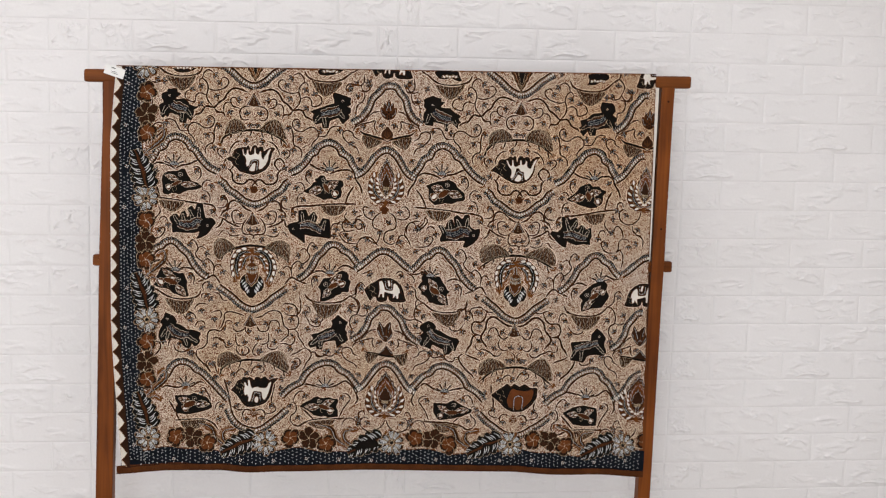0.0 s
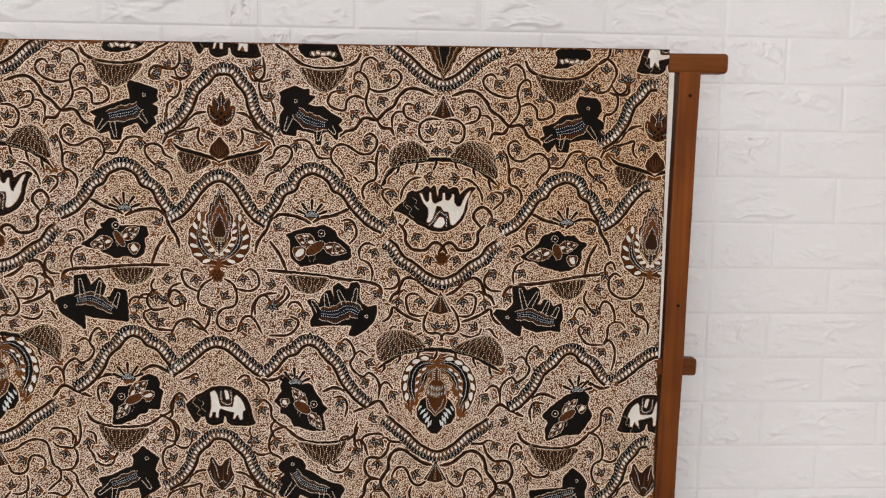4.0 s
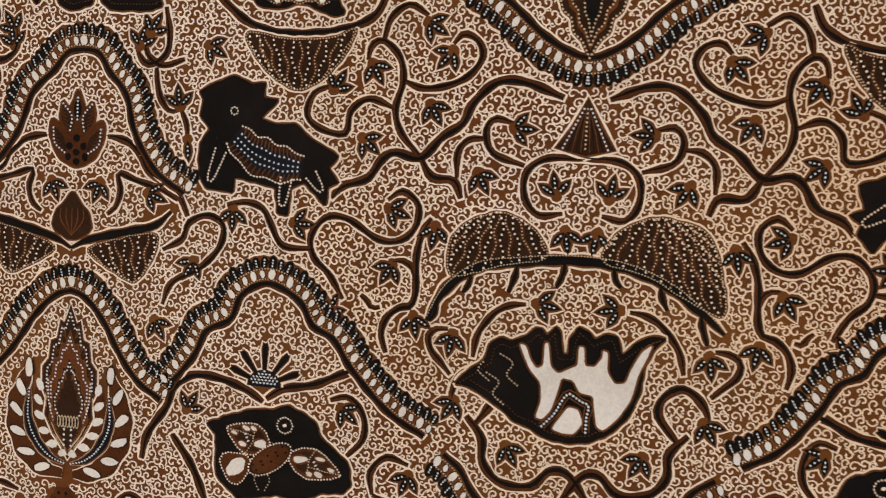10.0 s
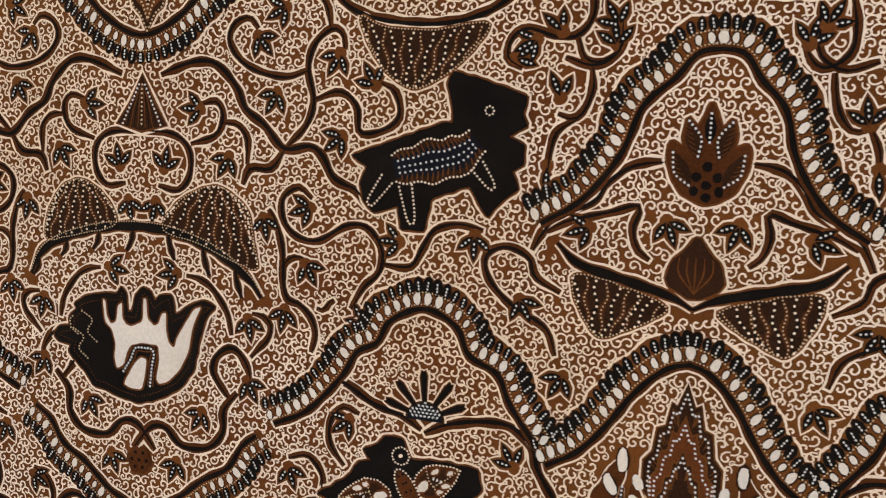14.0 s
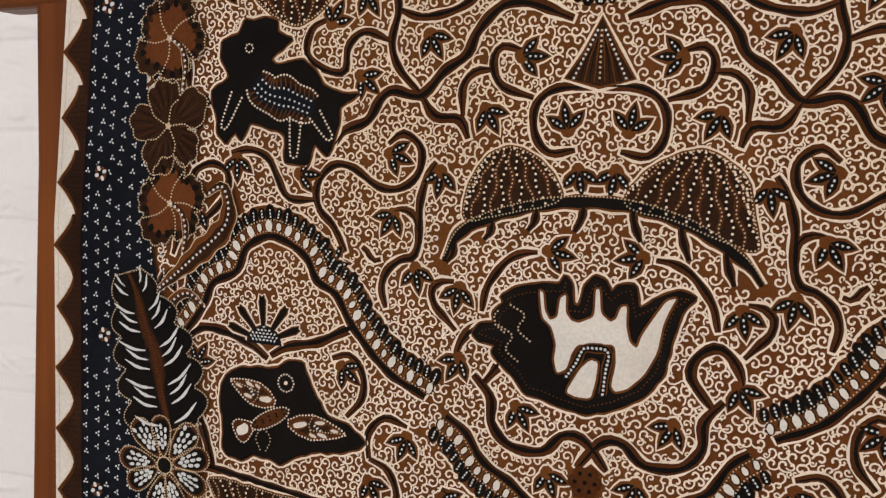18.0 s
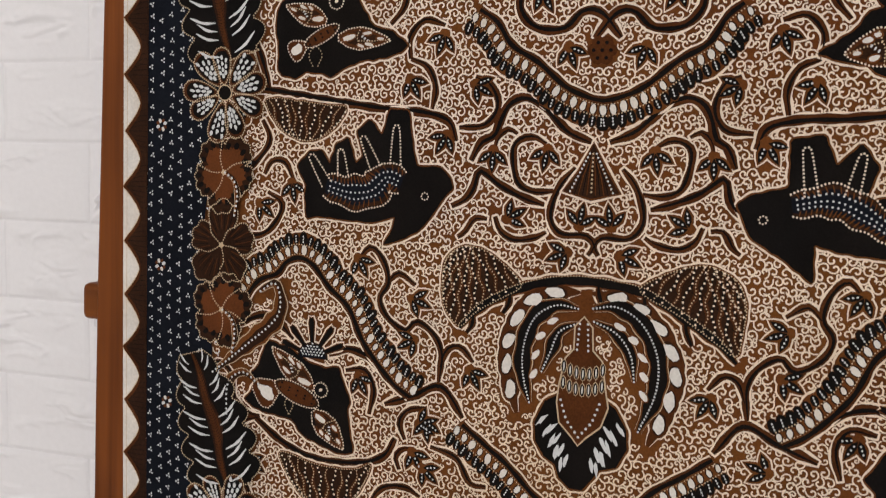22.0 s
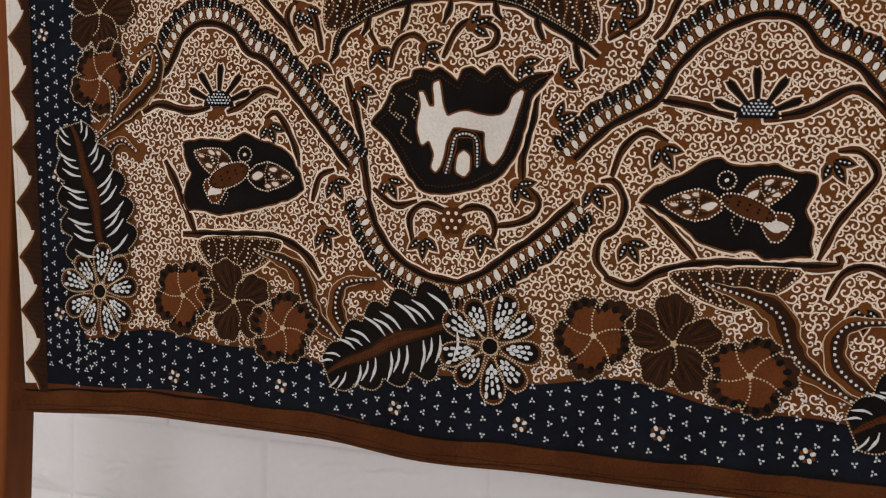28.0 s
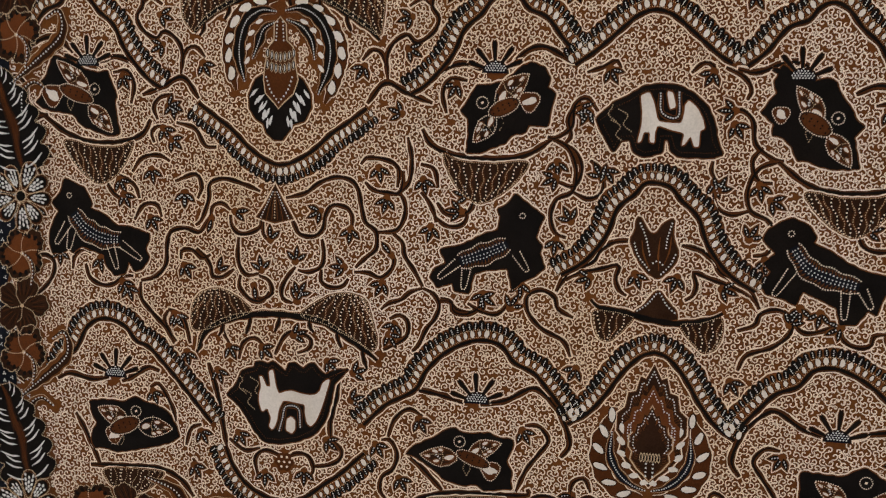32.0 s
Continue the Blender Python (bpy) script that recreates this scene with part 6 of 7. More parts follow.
white_form(flat, [(-376, 1414), (-372, 1420), (-364, 1421), (-365, 1426), (-359, 1432), (-361, 1435), (-354, 1440), (-348, 1442), (-338, 1444), (-330, 1444), (-327, 1449), (-323, 1445), (-322, 1434), (-319, 1434), (-317, 1444), (-312, 1450), (-306, 1448), (-303, 1442), (-300, 1446), (-291, 1447), (-289, 1435), (-281, 1441), (-270, 1446), (-261, 1443), (-268, 1435), (-272, 1421), (-275, 1403), (-284, 1391), (-298, 1383), (-313, 1378), (-329, 1381), (-338, 1384), (-346, 1385), (-352, 1393), (-358, 1398), (-365, 1405), (-363, 1409), (-372, 1410)], [(-340, 1440), (-338, 1439), (-337, 1430), (-334, 1425), (-330, 1427), (-329, 1437), (-326, 1439), (-326, 1430), (-323, 1426), (-319, 1425), (-311, 1429), (-311, 1443), (-309, 1443), (-308, 1431), (-303, 1427), (-300, 1429), (-298, 1435), (-295, 1436), (-295, 1426), (-293, 1418), (-289, 1415), (-287, 1422), (-281, 1432), (-276, 1440), (-271, 1442), (-274, 1436), (-277, 1428), (-279, 1414), (-285, 1402), (-293, 1394), (-299, 1392), (-301, 1395), (-299, 1406), (-300, 1416), (-311, 1415), (-319, 1414), (-322, 1409), (-324, 1401), (-329, 1398), (-331, 1405), (-330, 1413), (-333, 1422), (-338, 1426)], ([(-324, 1389), (-317, 1402), (-312, 1407), (-308, 1406), (-309, 1396), (-311, 1387), (-319, 1387)],), IW, ([(-324, 1397), (-319, 1405), (-316, 1412), (-311, 1413), (-303, 1412), (-304, 1402), (-305, 1390)],))
white_form(flat, [(267, 1405), (276, 1415), (285, 1422), (287, 1431), (294, 1436), (300, 1434), (309, 1438), (314, 1443), (318, 1443), (321, 1439), (326, 1445), (329, 1442), (331, 1429), (334, 1429), (334, 1438), (339, 1446), (346, 1443), (349, 1439), (355, 1443), (362, 1442), (365, 1431), (372, 1439), (381, 1444), (390, 1443), (383, 1436), (378, 1425), (377, 1410), (371, 1395), (362, 1385), (350, 1378), (337, 1376), (323, 1378), (314, 1383), (304, 1386), (296, 1393), (286, 1399), (276, 1404)], [(305, 1433), (309, 1432), (312, 1424), (316, 1419), (320, 1421), (320, 1434), (322, 1435), (324, 1421), (329, 1417), (336, 1421), (340, 1423), (340, 1434), (343, 1434), (344, 1423), (350, 1423), (354, 1429), (354, 1433), (357, 1432), (357, 1421), (362, 1414), (368, 1415), (371, 1424), (376, 1434), (382, 1439), (379, 1430), (375, 1421), (372, 1406), (365, 1394), (357, 1386), (353, 1388), (351, 1399), (350, 1406), (342, 1407), (338, 1414), (331, 1415), (329, 1406), (326, 1395), (321, 1389), (317, 1390), (320, 1400), (319, 1411), (312, 1418)], ([(327, 1384), (332, 1392), (336, 1398), (342, 1397), (345, 1389), (340, 1382), (333, 1382)],), IW, ([(321, 1385), (328, 1393), (332, 1401), (336, 1406), (343, 1402), (348, 1400), (347, 1393), (347, 1384)],))
white_form(flat, [(-361, 842), (-353, 851), (-349, 859), (-346, 866), (-334, 870), (-333, 875), (-327, 876), (-321, 874), (-316, 877), (-310, 873), (-304, 868), (-301, 876), (-295, 877), (-289, 873), (-287, 872), (-282, 877), (-277, 878), (-271, 871), (-266, 868), (-258, 873), (-244, 875), (-251, 867), (-258, 860), (-260, 845), (-265, 826), (-275, 812), (-291, 804), (-310, 800), (-324, 801), (-334, 811), (-340, 821), (-348, 832), (-354, 837)], [(-329, 862), (-326, 862), (-322, 853), (-318, 853), (-320, 867), (-316, 869), (-315, 865), (-313, 854), (-310, 847), (-303, 850), (-297, 851), (-290, 849), (-282, 848), (-275, 849), (-271, 853), (-269, 860), (-264, 864), (-262, 863), (-265, 852), (-269, 838), (-274, 825), (-279, 819), (-283, 822), (-285, 831), (-285, 839), (-293, 840), (-301, 841), (-306, 841), (-310, 832), (-311, 824), (-313, 817), (-316, 813), (-319, 816), (-317, 824), (-321, 833), (-326, 829), (-329, 838), (-329, 845), (-327, 853)], ([(-303, 814), (-302, 824), (-298, 827), (-294, 824), (-294, 815), (-297, 811)],), IW, ([(-309, 813), (-306, 825), (-303, 836), (-291, 835), (-289, 818)],))
white_form(flat, [(290, 837), (312, 854), (318, 857), (331, 868), (340, 860), (350, 868), (363, 860), (376, 868), (390, 858), (409, 858), (408, 832), (395, 812), (373, 796), (347, 794), (327, 804), (313, 820)], [(344, 855), (357, 850), (377, 847), (399, 853), (395, 829), (375, 805), (340, 805), (332, 824)], ([(356, 829), (367, 827), (366, 801), (355, 801)],), IR, ([(350, 799), (352, 832), (371, 833), (371, 802)],))
ARCHED = ([(-37, 1102), (-30, 1109), (-23, 1116), (-12, 1121), (1, 1130), (15, 1132), (29, 1131), (42, 1125), (54, 1114), (60, 1100), (63, 1086), (68, 1075), (59, 1072), (32, 1072), (25, 1077), (23, 1086), (20, 1086), (19, 1075), (4, 1071), (-5, 1075), (-8, 1085), (-15, 1084), (-21, 1074), (-26, 1081), (-32, 1091), (-34, 1095)], [(-1, 1122), (6, 1125), (10, 1117), (14, 1101), (23, 1100), (33, 1100), (35, 1109), (35, 1115), (38, 1119), (45, 1113), (50, 1104), (52, 1096), (48, 1094), (48, 1081), (44, 1081), (41, 1090), (36, 1082), (34, 1082), (36, 1092), (26, 1094), (14, 1098), (12, 1092), (12, 1083), (8, 1084), (8, 1092), (3, 1092), (1, 1084), (-2, 1083), (1, 1098), (1, 1108), (0, 1115)], [(20, 1126), (25, 1125), (28, 1113), (23, 1111)], [(15, 1124), (17, 1108), (30, 1105), (30, 1125)])
for mirror, rise in ((0, 0), (691, 0), (0, 550), (691, 550)):
    body, pale, spot, line = ([(mirror - x if mirror else x, z + rise) for x, z in q] for q in ARCHED)
    white_form(flat, body, pale, (spot,), IW, (line,))
for arch in ([(-56, 1146), (-37, 1160), (-16, 1179), (-5, 1188), (8, 1192), (22, 1188), (36, 1177), (59, 1157), (71, 1149)],):
    for mirror in (0, 691):
        sh = Sheet(0.8)
        draw_garland(sh, flat, 1, [(mirror - x if mirror else x, z) for x, z in arch])
        sh.build("garland", cloth)
for x, z in ((-502, 1396), (-129, 1394), (146, 1392), (529, 1392), (-498, 1139), (-123, 1139), (126, 1137), (558, 1134), (-472, 851), (-129, 852), (172, 843), (535, 834)):
    draw_sun(flat, x, z)
for x, z in ((-314, 1576), (336, 1578), (-314, 1288), (342, 1284), (-316, 1036), (343, 1022)):
    sh = Sheet(1.3)
    draw_arrow(sh, flat, [(x + u, z + w) for u, w in ((0, 0), (9, -17), (17, -29), (0, -33), (-17, -29), (-8, -17))])
    sh.build("arrow_motif", cloth)
for x, z in ((0.007, 1.301), (-0.312, 1.343), (0.342, 1.336), (-0.304, 0.784), (0.350, 0.775)):
    sh = Sheet(1.3)
    for k in range(7):
        r = 0.0052 if k else 0.0
        px, pz = x + r * math.cos(k * 1.047), z + r * math.sin(k * 1.047)
        sh.oval(px, pz, 0.0040, 0.0040, 0, 2.4, IV, 9)
        sh.oval(px, pz, 0.0012, 0.0012, 0, 3.4, IC if z < 0.9 else ID, 7)
    take_disc(x, z, 0.011)
    sh.build("bud_motif", cloth)

for axis in (-0.311, 0.337):
    low_at = Place(axis, 1, -540)
    for u, v, turn in ((-42, 429, -60), (-11, 430, -40), (18, 443, 20), (49, 421, -40), (74, 412, 20)):
        sh = Sheet()
        draw_leaf(sh, low_at, u, v, turn)
        sh.build("leaf_sprig", cloth)
    for line in ([(-45, 453), (-47, 441), (-42, 432)], [(1, 424), (9, 440), (18, 446), (33, 441), (32, 432), (21, 427)], [(-33, 418), (-28, 433), (-17, 438), (-9, 432)]):
        sh = Sheet()
        draw_vine(sh, low_at, 3.4, line)
        sh.build("vine", cloth)
for x, z, tall in ((-314, 1201, 1.00), (340, 1186, 0.96)):
    sh = Sheet(1.4)
    draw_hanging_plume(sh, flat, x, z, 1.0, tall)
    sh.build("hanging_plume_motif", cloth)
for outline in ([(121, 1646), (124, 1633), (132, 1626), (148, 1625), (157, 1629), (170, 1625), (180, 1621), (188, 1623), (182, 1633), (177, 1647)],
                [(500, 1653), (505, 1631), (496, 1624), (512, 1625), (525, 1629), (538, 1636), (548, 1638), (554, 1643), (552, 1654)],
                [(-162, 1627), (-158, 1639), (-98, 1642), (-106, 1633), (-123, 1626), (-145, 1622)],
                [(-510, 1628), (-447, 1630), (-460, 1621), (-483, 1617), (-498, 1619)]):
    sh = Sheet(1.2)
    pts = [(x / 1000, z / 1000) for x, z in outline]
    dark_patch(sh, pts, 0.0012)
    mid = sum(x for x, z in pts) / len(pts)
    foot = min(z for x, z in pts)
    for k in range(-2, 3):
        x, z = mid + k * 0.0075, foot + 0.0105 + 0.0015 * (k % 2)
        sh.oval(x, z, 0.0052, 0.0034, 0.5 * k, 4.8, IV, 10)
        sh.oval(x, z, 0.0032, 0.0019, 0.5 * k, 5.4, IW, 9, 0.3)
        sh.dots([(x + 0.0050 * math.cos(q * 0.7), z + 0.0032 * math.sin(q * 0.7)) for q in range(10)], 0.0005, 5.8, IG, 0.0019)
    sh.build("seed_figure_motif", cloth)
for x in (-311, 335):
    sh = Sheet(1.4)
    for size, mat in ((1.0, IU), (0.80, IB), (0.70, IU), (0.42, ID)):
        point = [(x / 1000 + u * size / 1000, 1.601 + 0.022 * (1 - size) + (w - 10) * max(size, 0.92) / 1000) for u, w in ((-30, 68), (-26, 54), (-20, 48), (-17, 37), (-12, 33), (-10, 24), (-5, 20), (0, 10), (5, 20), (10, 24), (12, 33), (17, 37), (20, 48), (26, 54), (30, 68))]
        if size == 1.0:
            dark_patch(sh, point, 0.0003, mat, 0.1)
        else:
            sh.poly(point, 5.2 - size * 1.2, mat)
        if mat != IB:
            sh.dots(point, 0.0007, 5.6, IG, 0.0024)
    sh.build("hanging_plume_motif", cloth)
for x in (0, 650):
    for u, v, kx, ky, core in ((10, 1377, 0.65, 0.88, 1.10), (22, 839, 0.73, 0.92, 1.45)):
        sh = Sheet(1.4)
        draw_plume_fan(sh, Scaled(flat, v, 1, 1, x + u), v, kx, ky, core)
        sh.build("plume_fan_motif", cloth)
    sh = Sheet(1.4)
    draw_crest(sh, Scaled(flat, 1546, 1, 1, x + 11), 1546)
    sh.build("crest_motif", cloth)
    sh = Sheet(1.3)
    draw_double_bowl(sh, Scaled(flat, 1473, 1, 1, x + 9), 1473)
    sh.build("double_bowl_motif", cloth)
    draw_low_crest(x)


# ---- the borders ----
def navy_left(z):
    return left_edge(z) + 0.0206


def navy_right(z):
    return -0.574 + 0.007 * math.sin(21.1 * (z - 1.314) + 0.6) + 0.003 * math.sin(60 * z)


def navy_top(x):
    return 0.688 + 0.006 * math.sin(22 * (x + 0.275)) + 0.003 * math.sin(57 * x)


def strip(sh, n, at_a, at_b, lift, mat):
    """A band between two lines, in one piece."""
    m = len(sh.pts)
    for k in range(n + 1):
        sh.pts.extend((at_a(k / n), at_b(k / n)))
    sh.lifts.extend([sh.base + lift] * (2 * n + 2))
    sh.faces.extend((m + 2 * k, m + 2 * k + 1, m + 2 * k + 3, m + 2 * k + 2) for k in range(n))
    sh.mats.extend([mat] * n)


ZS, ZE = 0.636, 1.6262
sh = Sheet(9)
strip(sh, 110, lambda f: (navy_left(ZS + f * (ZE - ZS)), ZS + f * (ZE - ZS)), lambda f: (navy_right(ZS + f * (ZE - ZS)), ZS + f * (ZE - ZS)), 0, IN)
take_poly([(-0.67, ZS), (-0.67, 1.62)] + [(navy_right(z) + 0.002, z) for z in np.linspace(1.62, ZS, 80)])
sh.build("side_band", cloth, "indigo side band of the batik cloth")
sh = Sheet(9.8)
strip(sh, 120, lambda f: (-0.629 + f * 1.327, low_edge(-0.629 + f * 1.327) + 0.016), lambda f: (-0.629 + f * 1.327, navy_top(-0.629 + f * 1.327)), 0, IN)
take_poly([(-0.67, 0.61), (0.71, 0.61)] + [(x, navy_top(x) + 0.002) for x in np.linspace(0.71, -0.67, 120)])
sh.build("lower_band", cloth, "indigo lower band of the batik cloth")
sh = Sheet(10.6)
strip(sh, 120, lambda f: (-0.64 + f * 1.338, low_edge(-0.64 + f * 1.338) + 0.0002), lambda f: (-0.64 + f * 1.338, low_edge(-0.64 + f * 1.338) + 0.0165 + 0.005 * max(0.0, 1 - f * 4) + 0.001 * math.sin(f * 70)), 0, IV)
for up, wide, mat in ((0.0028, 0.0009, IU), (0.0058, 0.0005, IU), (0.0172, 0.0016, ID)):
    sh.ribbon([(-0.636 + f * 0.0111, low_edge(-0.636 + f * 0.0111) + up + 0.0007 * math.sin(f * 1.1 + up * 900)) for f in range(120)], wide, 0.9, mat, 0.8)
sh.build("hem", cloth, "plain rust brown hem along the bottom edge")

# the undyed selvage that shows past the right edge near the top
sh = Sheet(-6)
strip(sh, 60, lambda f: (right_edge(1.19 + f * 0.435) - 0.004, 1.19 + f * 0.435), lambda f: (right_edge(1.19 + f * 0.435) + 0.0028 + 0.0062 * f + 0.0004 * math.sin(f * 9), 1.19 + f * 0.435), 0, IW)
sh.build("selvage", cloth, "undyed white selvage of the cloth")

# toothed edge: pale ground with dark curved teeth that point to the edge
sh = Sheet(10)
strip(sh, 110, lambda f: (left_edge(ZS + f * (ZE - ZS)), ZS + f * (ZE - ZS)), lambda f: (navy_left(ZS + f * (ZE - ZS)) - 0.003, ZS + f * (ZE - ZS)), 0, IW)
strip(sh, 110, lambda f: (left_edge(ZS + f * (ZE - ZS)) + 0.0030, ZS + f * (ZE - ZS)), lambda f: (left_edge(ZS + f * (ZE - ZS)) + 0.0034, ZS + f * (ZE - ZS)), 0.5, IG)
sh.build("pale_edge", cloth, "pale cotton selvage with stitch line")
for k in range(-11, 16):
    z0 = 1.032 + 0.0196 + k * 0.0391
    if z0 < 0.655 or z0 > 1.645:
        continue
    sh = Sheet(10.6)
    l, r = left_edge(z0) + 0.0005 + 0.001 * math.sin(k * 2.3), navy_left(z0)
    up, dn = navy_left(z0 + 0.0196), navy_left(z0 - 0.0196)
    tooth = [(l, z0 + 0.0008 * math.sin(k))]
    flank = ((0.22, 0.17), (0.52, 0.40), (0.82, 0.68), (0.95, 0.86), (1.0, 1.0))
    tooth += [(l + (r - 0.0062 - l) * f, z0 - 0.0196 * g) for f, g in flank]
    tooth += [(dn, z0 - 0.0196), (r, z0), (up, z0 + 0.0196)]
    tooth += [(l + (r - 0.0062 - l) * f, z0 + 0.0196 * g) for f, g in flank[::-1]]
    sh.poly(grown(tooth[:6] + tooth[9:], 0.0007), 0.3, IG)
    sh.poly(tooth, 0.8, IV)
    sh.poly([(l + 0.0030 + (a - l) * 0.86, z0 + (b - z0) * (1.0 if a > r - 0.0065 else 0.86)) for a, b in tooth], 1.05, IU)
    for q in range(-4, 5):
        w = 1 - abs(q) / 5
        sh.ribbon([(r - 0.0005, z0 + q * 0.0038), (r - 0.006, z0 + q * 0.0036), (r - 0.004 - 0.012 * w, z0 + q * 0.0028)], 0.0007, 1.3, ID, 0.4)
    sh.build("edge_tooth", cloth)

# triplets of wax dots and small crosses on the indigo
sh = Sheet(10.4)


def triplet(x, z, turn):
    for k in range(3):
        a = turn + k * 2.094
        sh.oval(x + 0.0012 * math.cos(a), z + 0.0012 * math.sin(a), 0.00088, 0.00066, a, 0.8 + 0.1 * k, IP, 6)


rng = random.Random(5)
for r in range(110):
    z = 0.662 + r * 0.0088
    for c in range(8):
        x = navy_left(z) + 0.0038 + c * 0.0080
        if x < navy_right(z) + 0.016 and z < 1.623 and rng.random() < 0.96:
            triplet(x + rng.uniform(-0.0010, 0.0010), z + 0.0044 * (c % 2) + rng.uniform(-0.0012, 0.0012), rng.uniform(0.8, 1.6))
for c in range(126):
    x = -0.58 + c * 0.0101
    z = low_edge(x) + 0.022
    while z < navy_top(x) + 0.012:
        triplet(x + rng.uniform(-0.0012, 0.0012), z + (0.004 if c % 2 else 0) + rng.uniform(-0.001, 0.001), rng.uniform(0.2, 2.2))
        z += 0.0092
sh.build("wax_dots", cloth, kind="stuff")
for x, z in [(navy_left(0.7 + k * 0.0985) + 0.014 + 0.004 * math.sin(k * 2.0), 0.70 + k * 0.0985) for k in range(10)] + [(-0.50 + k * 0.082, low_edge(-0.5) + 0.030 + 0.003 * math.sin(k * 1.9)) for k in range(15)]:
    sh = Sheet(11.6)
    sh.oval(x, z, 0.0062, 0.0062, 0, 0, IN, 10)
    for k in range(4):
        a = k * math.pi / 2 + 0.4
        sh.oval(x + 0.0031 * math.cos(a), z + 0.0031 * math.sin(a), 0.0017, 0.0013, a, 0.6, IW if k % 2 else IP, 7)
        sh.oval(x + 0.0033 * math.cos(a + 0.78), z + 0.0033 * math.sin(a + 0.78), 0.0015, 0.0012, a, 0.6, IR, 7)
    sh.build("cross_mark", cloth)


def seeded_flower(x, z, r, turn):
    """Nine teardrop petals filled with white seeds."""
    sh = Sheet(13.5)
    for k in range(9):
        a = turn + k * math.pi / 4.5 + 0.06 * math.sin(k * 3 + x * 40)
        ln = r * (0.97 + 0.06 * math.sin(k * 2.3))
        cx, cz = x + math.cos(a) * ln * 0.59, z + math.sin(a) * ln * 0.59

        def petal(grow, lift, mat):
            c, d = math.cos(a), math.sin(a)
            out = []
            for q in range(18):
                w = q * math.pi / 9
                p, s = math.cos(w) * 0.43 * grow * ln, math.sin(w) * (0.215 + 0.105 * math.cos(w)) * grow * ln
                out.append((cx + p * c - s * d, cz + p * d + s * c))
            sh.poly(out, lift, mat, 0.0)
            return out

        petal(1.0, 0.2 + 0.3 * (k % 2), IV)
        rim = petal(0.97, 0.25 + 0.3 * (k % 2), IV)
        sh.dots(rim + rim[:1], 0.0006, 1.4 + 0.3 * (k % 2), IG, 0.0017)
        petal(0.80, 1.0 + 0.3 * (k % 2), ID)
        for row in range(-1, 2):
            for q in range(-3, 3):
                p, s = (q + 0.5 * (row % 2) + 0.4) * ln * 0.135, row * ln * (0.105 + 0.02 * q)
                w = p / (ln * 0.32)
                if abs(w) < 1 and abs(s) < (0.215 + 0.105 * w) * ln * 0.80 * math.sqrt(1 - w * w) - 0.0006:
                    sh.oval(cx + p * math.cos(a) - s * math.sin(a), cz + p * math.sin(a) + s * math.cos(a), ln * 0.060, ln * 0.035, a + 0.22 * row, 2.2, IP, 8, 0.5)
        take_disc(cx, cz, ln * 0.42)
    sh.oval(x, z, r * 0.17, r * 0.17, 0, 2.6, IG, 10)
    sh.oval(x, z, r * 0.145, r * 0.145, 0, 3.2, ID, 10)
    take_disc(x, z, r * 0.7)
    sh.build("seeded_flower_motif", cloth)


def rosette(x, z, r, turn, dark=False):
    """A bloom of broad petals: a scalloped dark rim drawn in ochre dots, a plain brown heart or fine dark strokes, dotted veins."""
    sh = Sheet(11.8)
    lobes = 5
    rim, heart = [], []
    for k in range(96):
        a = turn + k * math.pi / 48
        u = (lobes * (a - turn) / (2 * math.pi)) % 1
        petal = (0.58 if dark else 0.72) + (0.42 if dark else 0.28) * math.sin(math.pi * u) ** 0.55
        scallop = 0.085 * abs(math.sin(lobes * (1.5 if dark else 2) * (a - turn)))
        q = r * (petal + scallop) * (1 + 0.09 * math.sin(2 * a + x * 90) + 0.05 * math.sin(3 * a + z * 70))
        rim.append((x + math.cos(a) * q, z + math.sin(a) * q))
        q *= 0.74 + 0.05 * math.sin(lobes * 4 * a)
        heart.append((x + math.cos(a) * q, z + math.sin(a) * q))
    sh.poly(rim, 0.4, IU)
    sh.poly(heart[::2], 0.9, IU if dark else IR)
    sh.dots(rim + rim[:1], 0.0006, 1.8, IG, 0.0017)
    take_poly(grown(rim[::2], 0.0014))
    n = 44 if dark else lobes * 4
    for k in range(n):
        a = turn + (k + 0.5) * 2 * math.pi / n
        u = (lobes * (a - turn) / (2 * math.pi)) % 1
        petal = (0.58 if dark else 0.72) + (0.42 if dark else 0.28) * math.sin(math.pi * u) ** 0.55
        if dark:
            sh.ribbon([(x + math.cos(a) * r * petal * 0.42, z + math.sin(a) * r * petal * 0.42), (x + math.cos(a + 0.03) * r * petal * 0.66, z + math.sin(a + 0.03) * r * petal * 0.66), (x + math.cos(a + 0.06) * r * petal * 0.94, z + math.sin(a + 0.06) * r * petal * 0.94)], 0.0012, 1.4, ID if k % 2 else IV, 0.4)
        else:
            sh.oval(x + math.cos(a) * r * petal * 0.86, z + math.sin(a) * r * petal * 0.86, r * 0.105, r * 0.08, a, 1.2, ID, 9, 0.4)
    for k in range(lobes):
        a = turn + k * 2 * math.pi / lobes + (0.0 if dark else 0.1)
        end = 0.62 if dark else 0.88
        sh.dots(spline([(x, z), (x + math.cos(a + 0.22) * r * 0.42, z + math.sin(a + 0.22) * r * 0.42), (x + math.cos(a) * r * end, z + math.sin(a) * r * end)], 0.003), 0.00062, 1.9, IG, 0.0019)
    sh.oval(x, z, 0.0018, 0.0018, 0, 2.3, IG, 8)
    sh.build("rosette_motif", cloth)


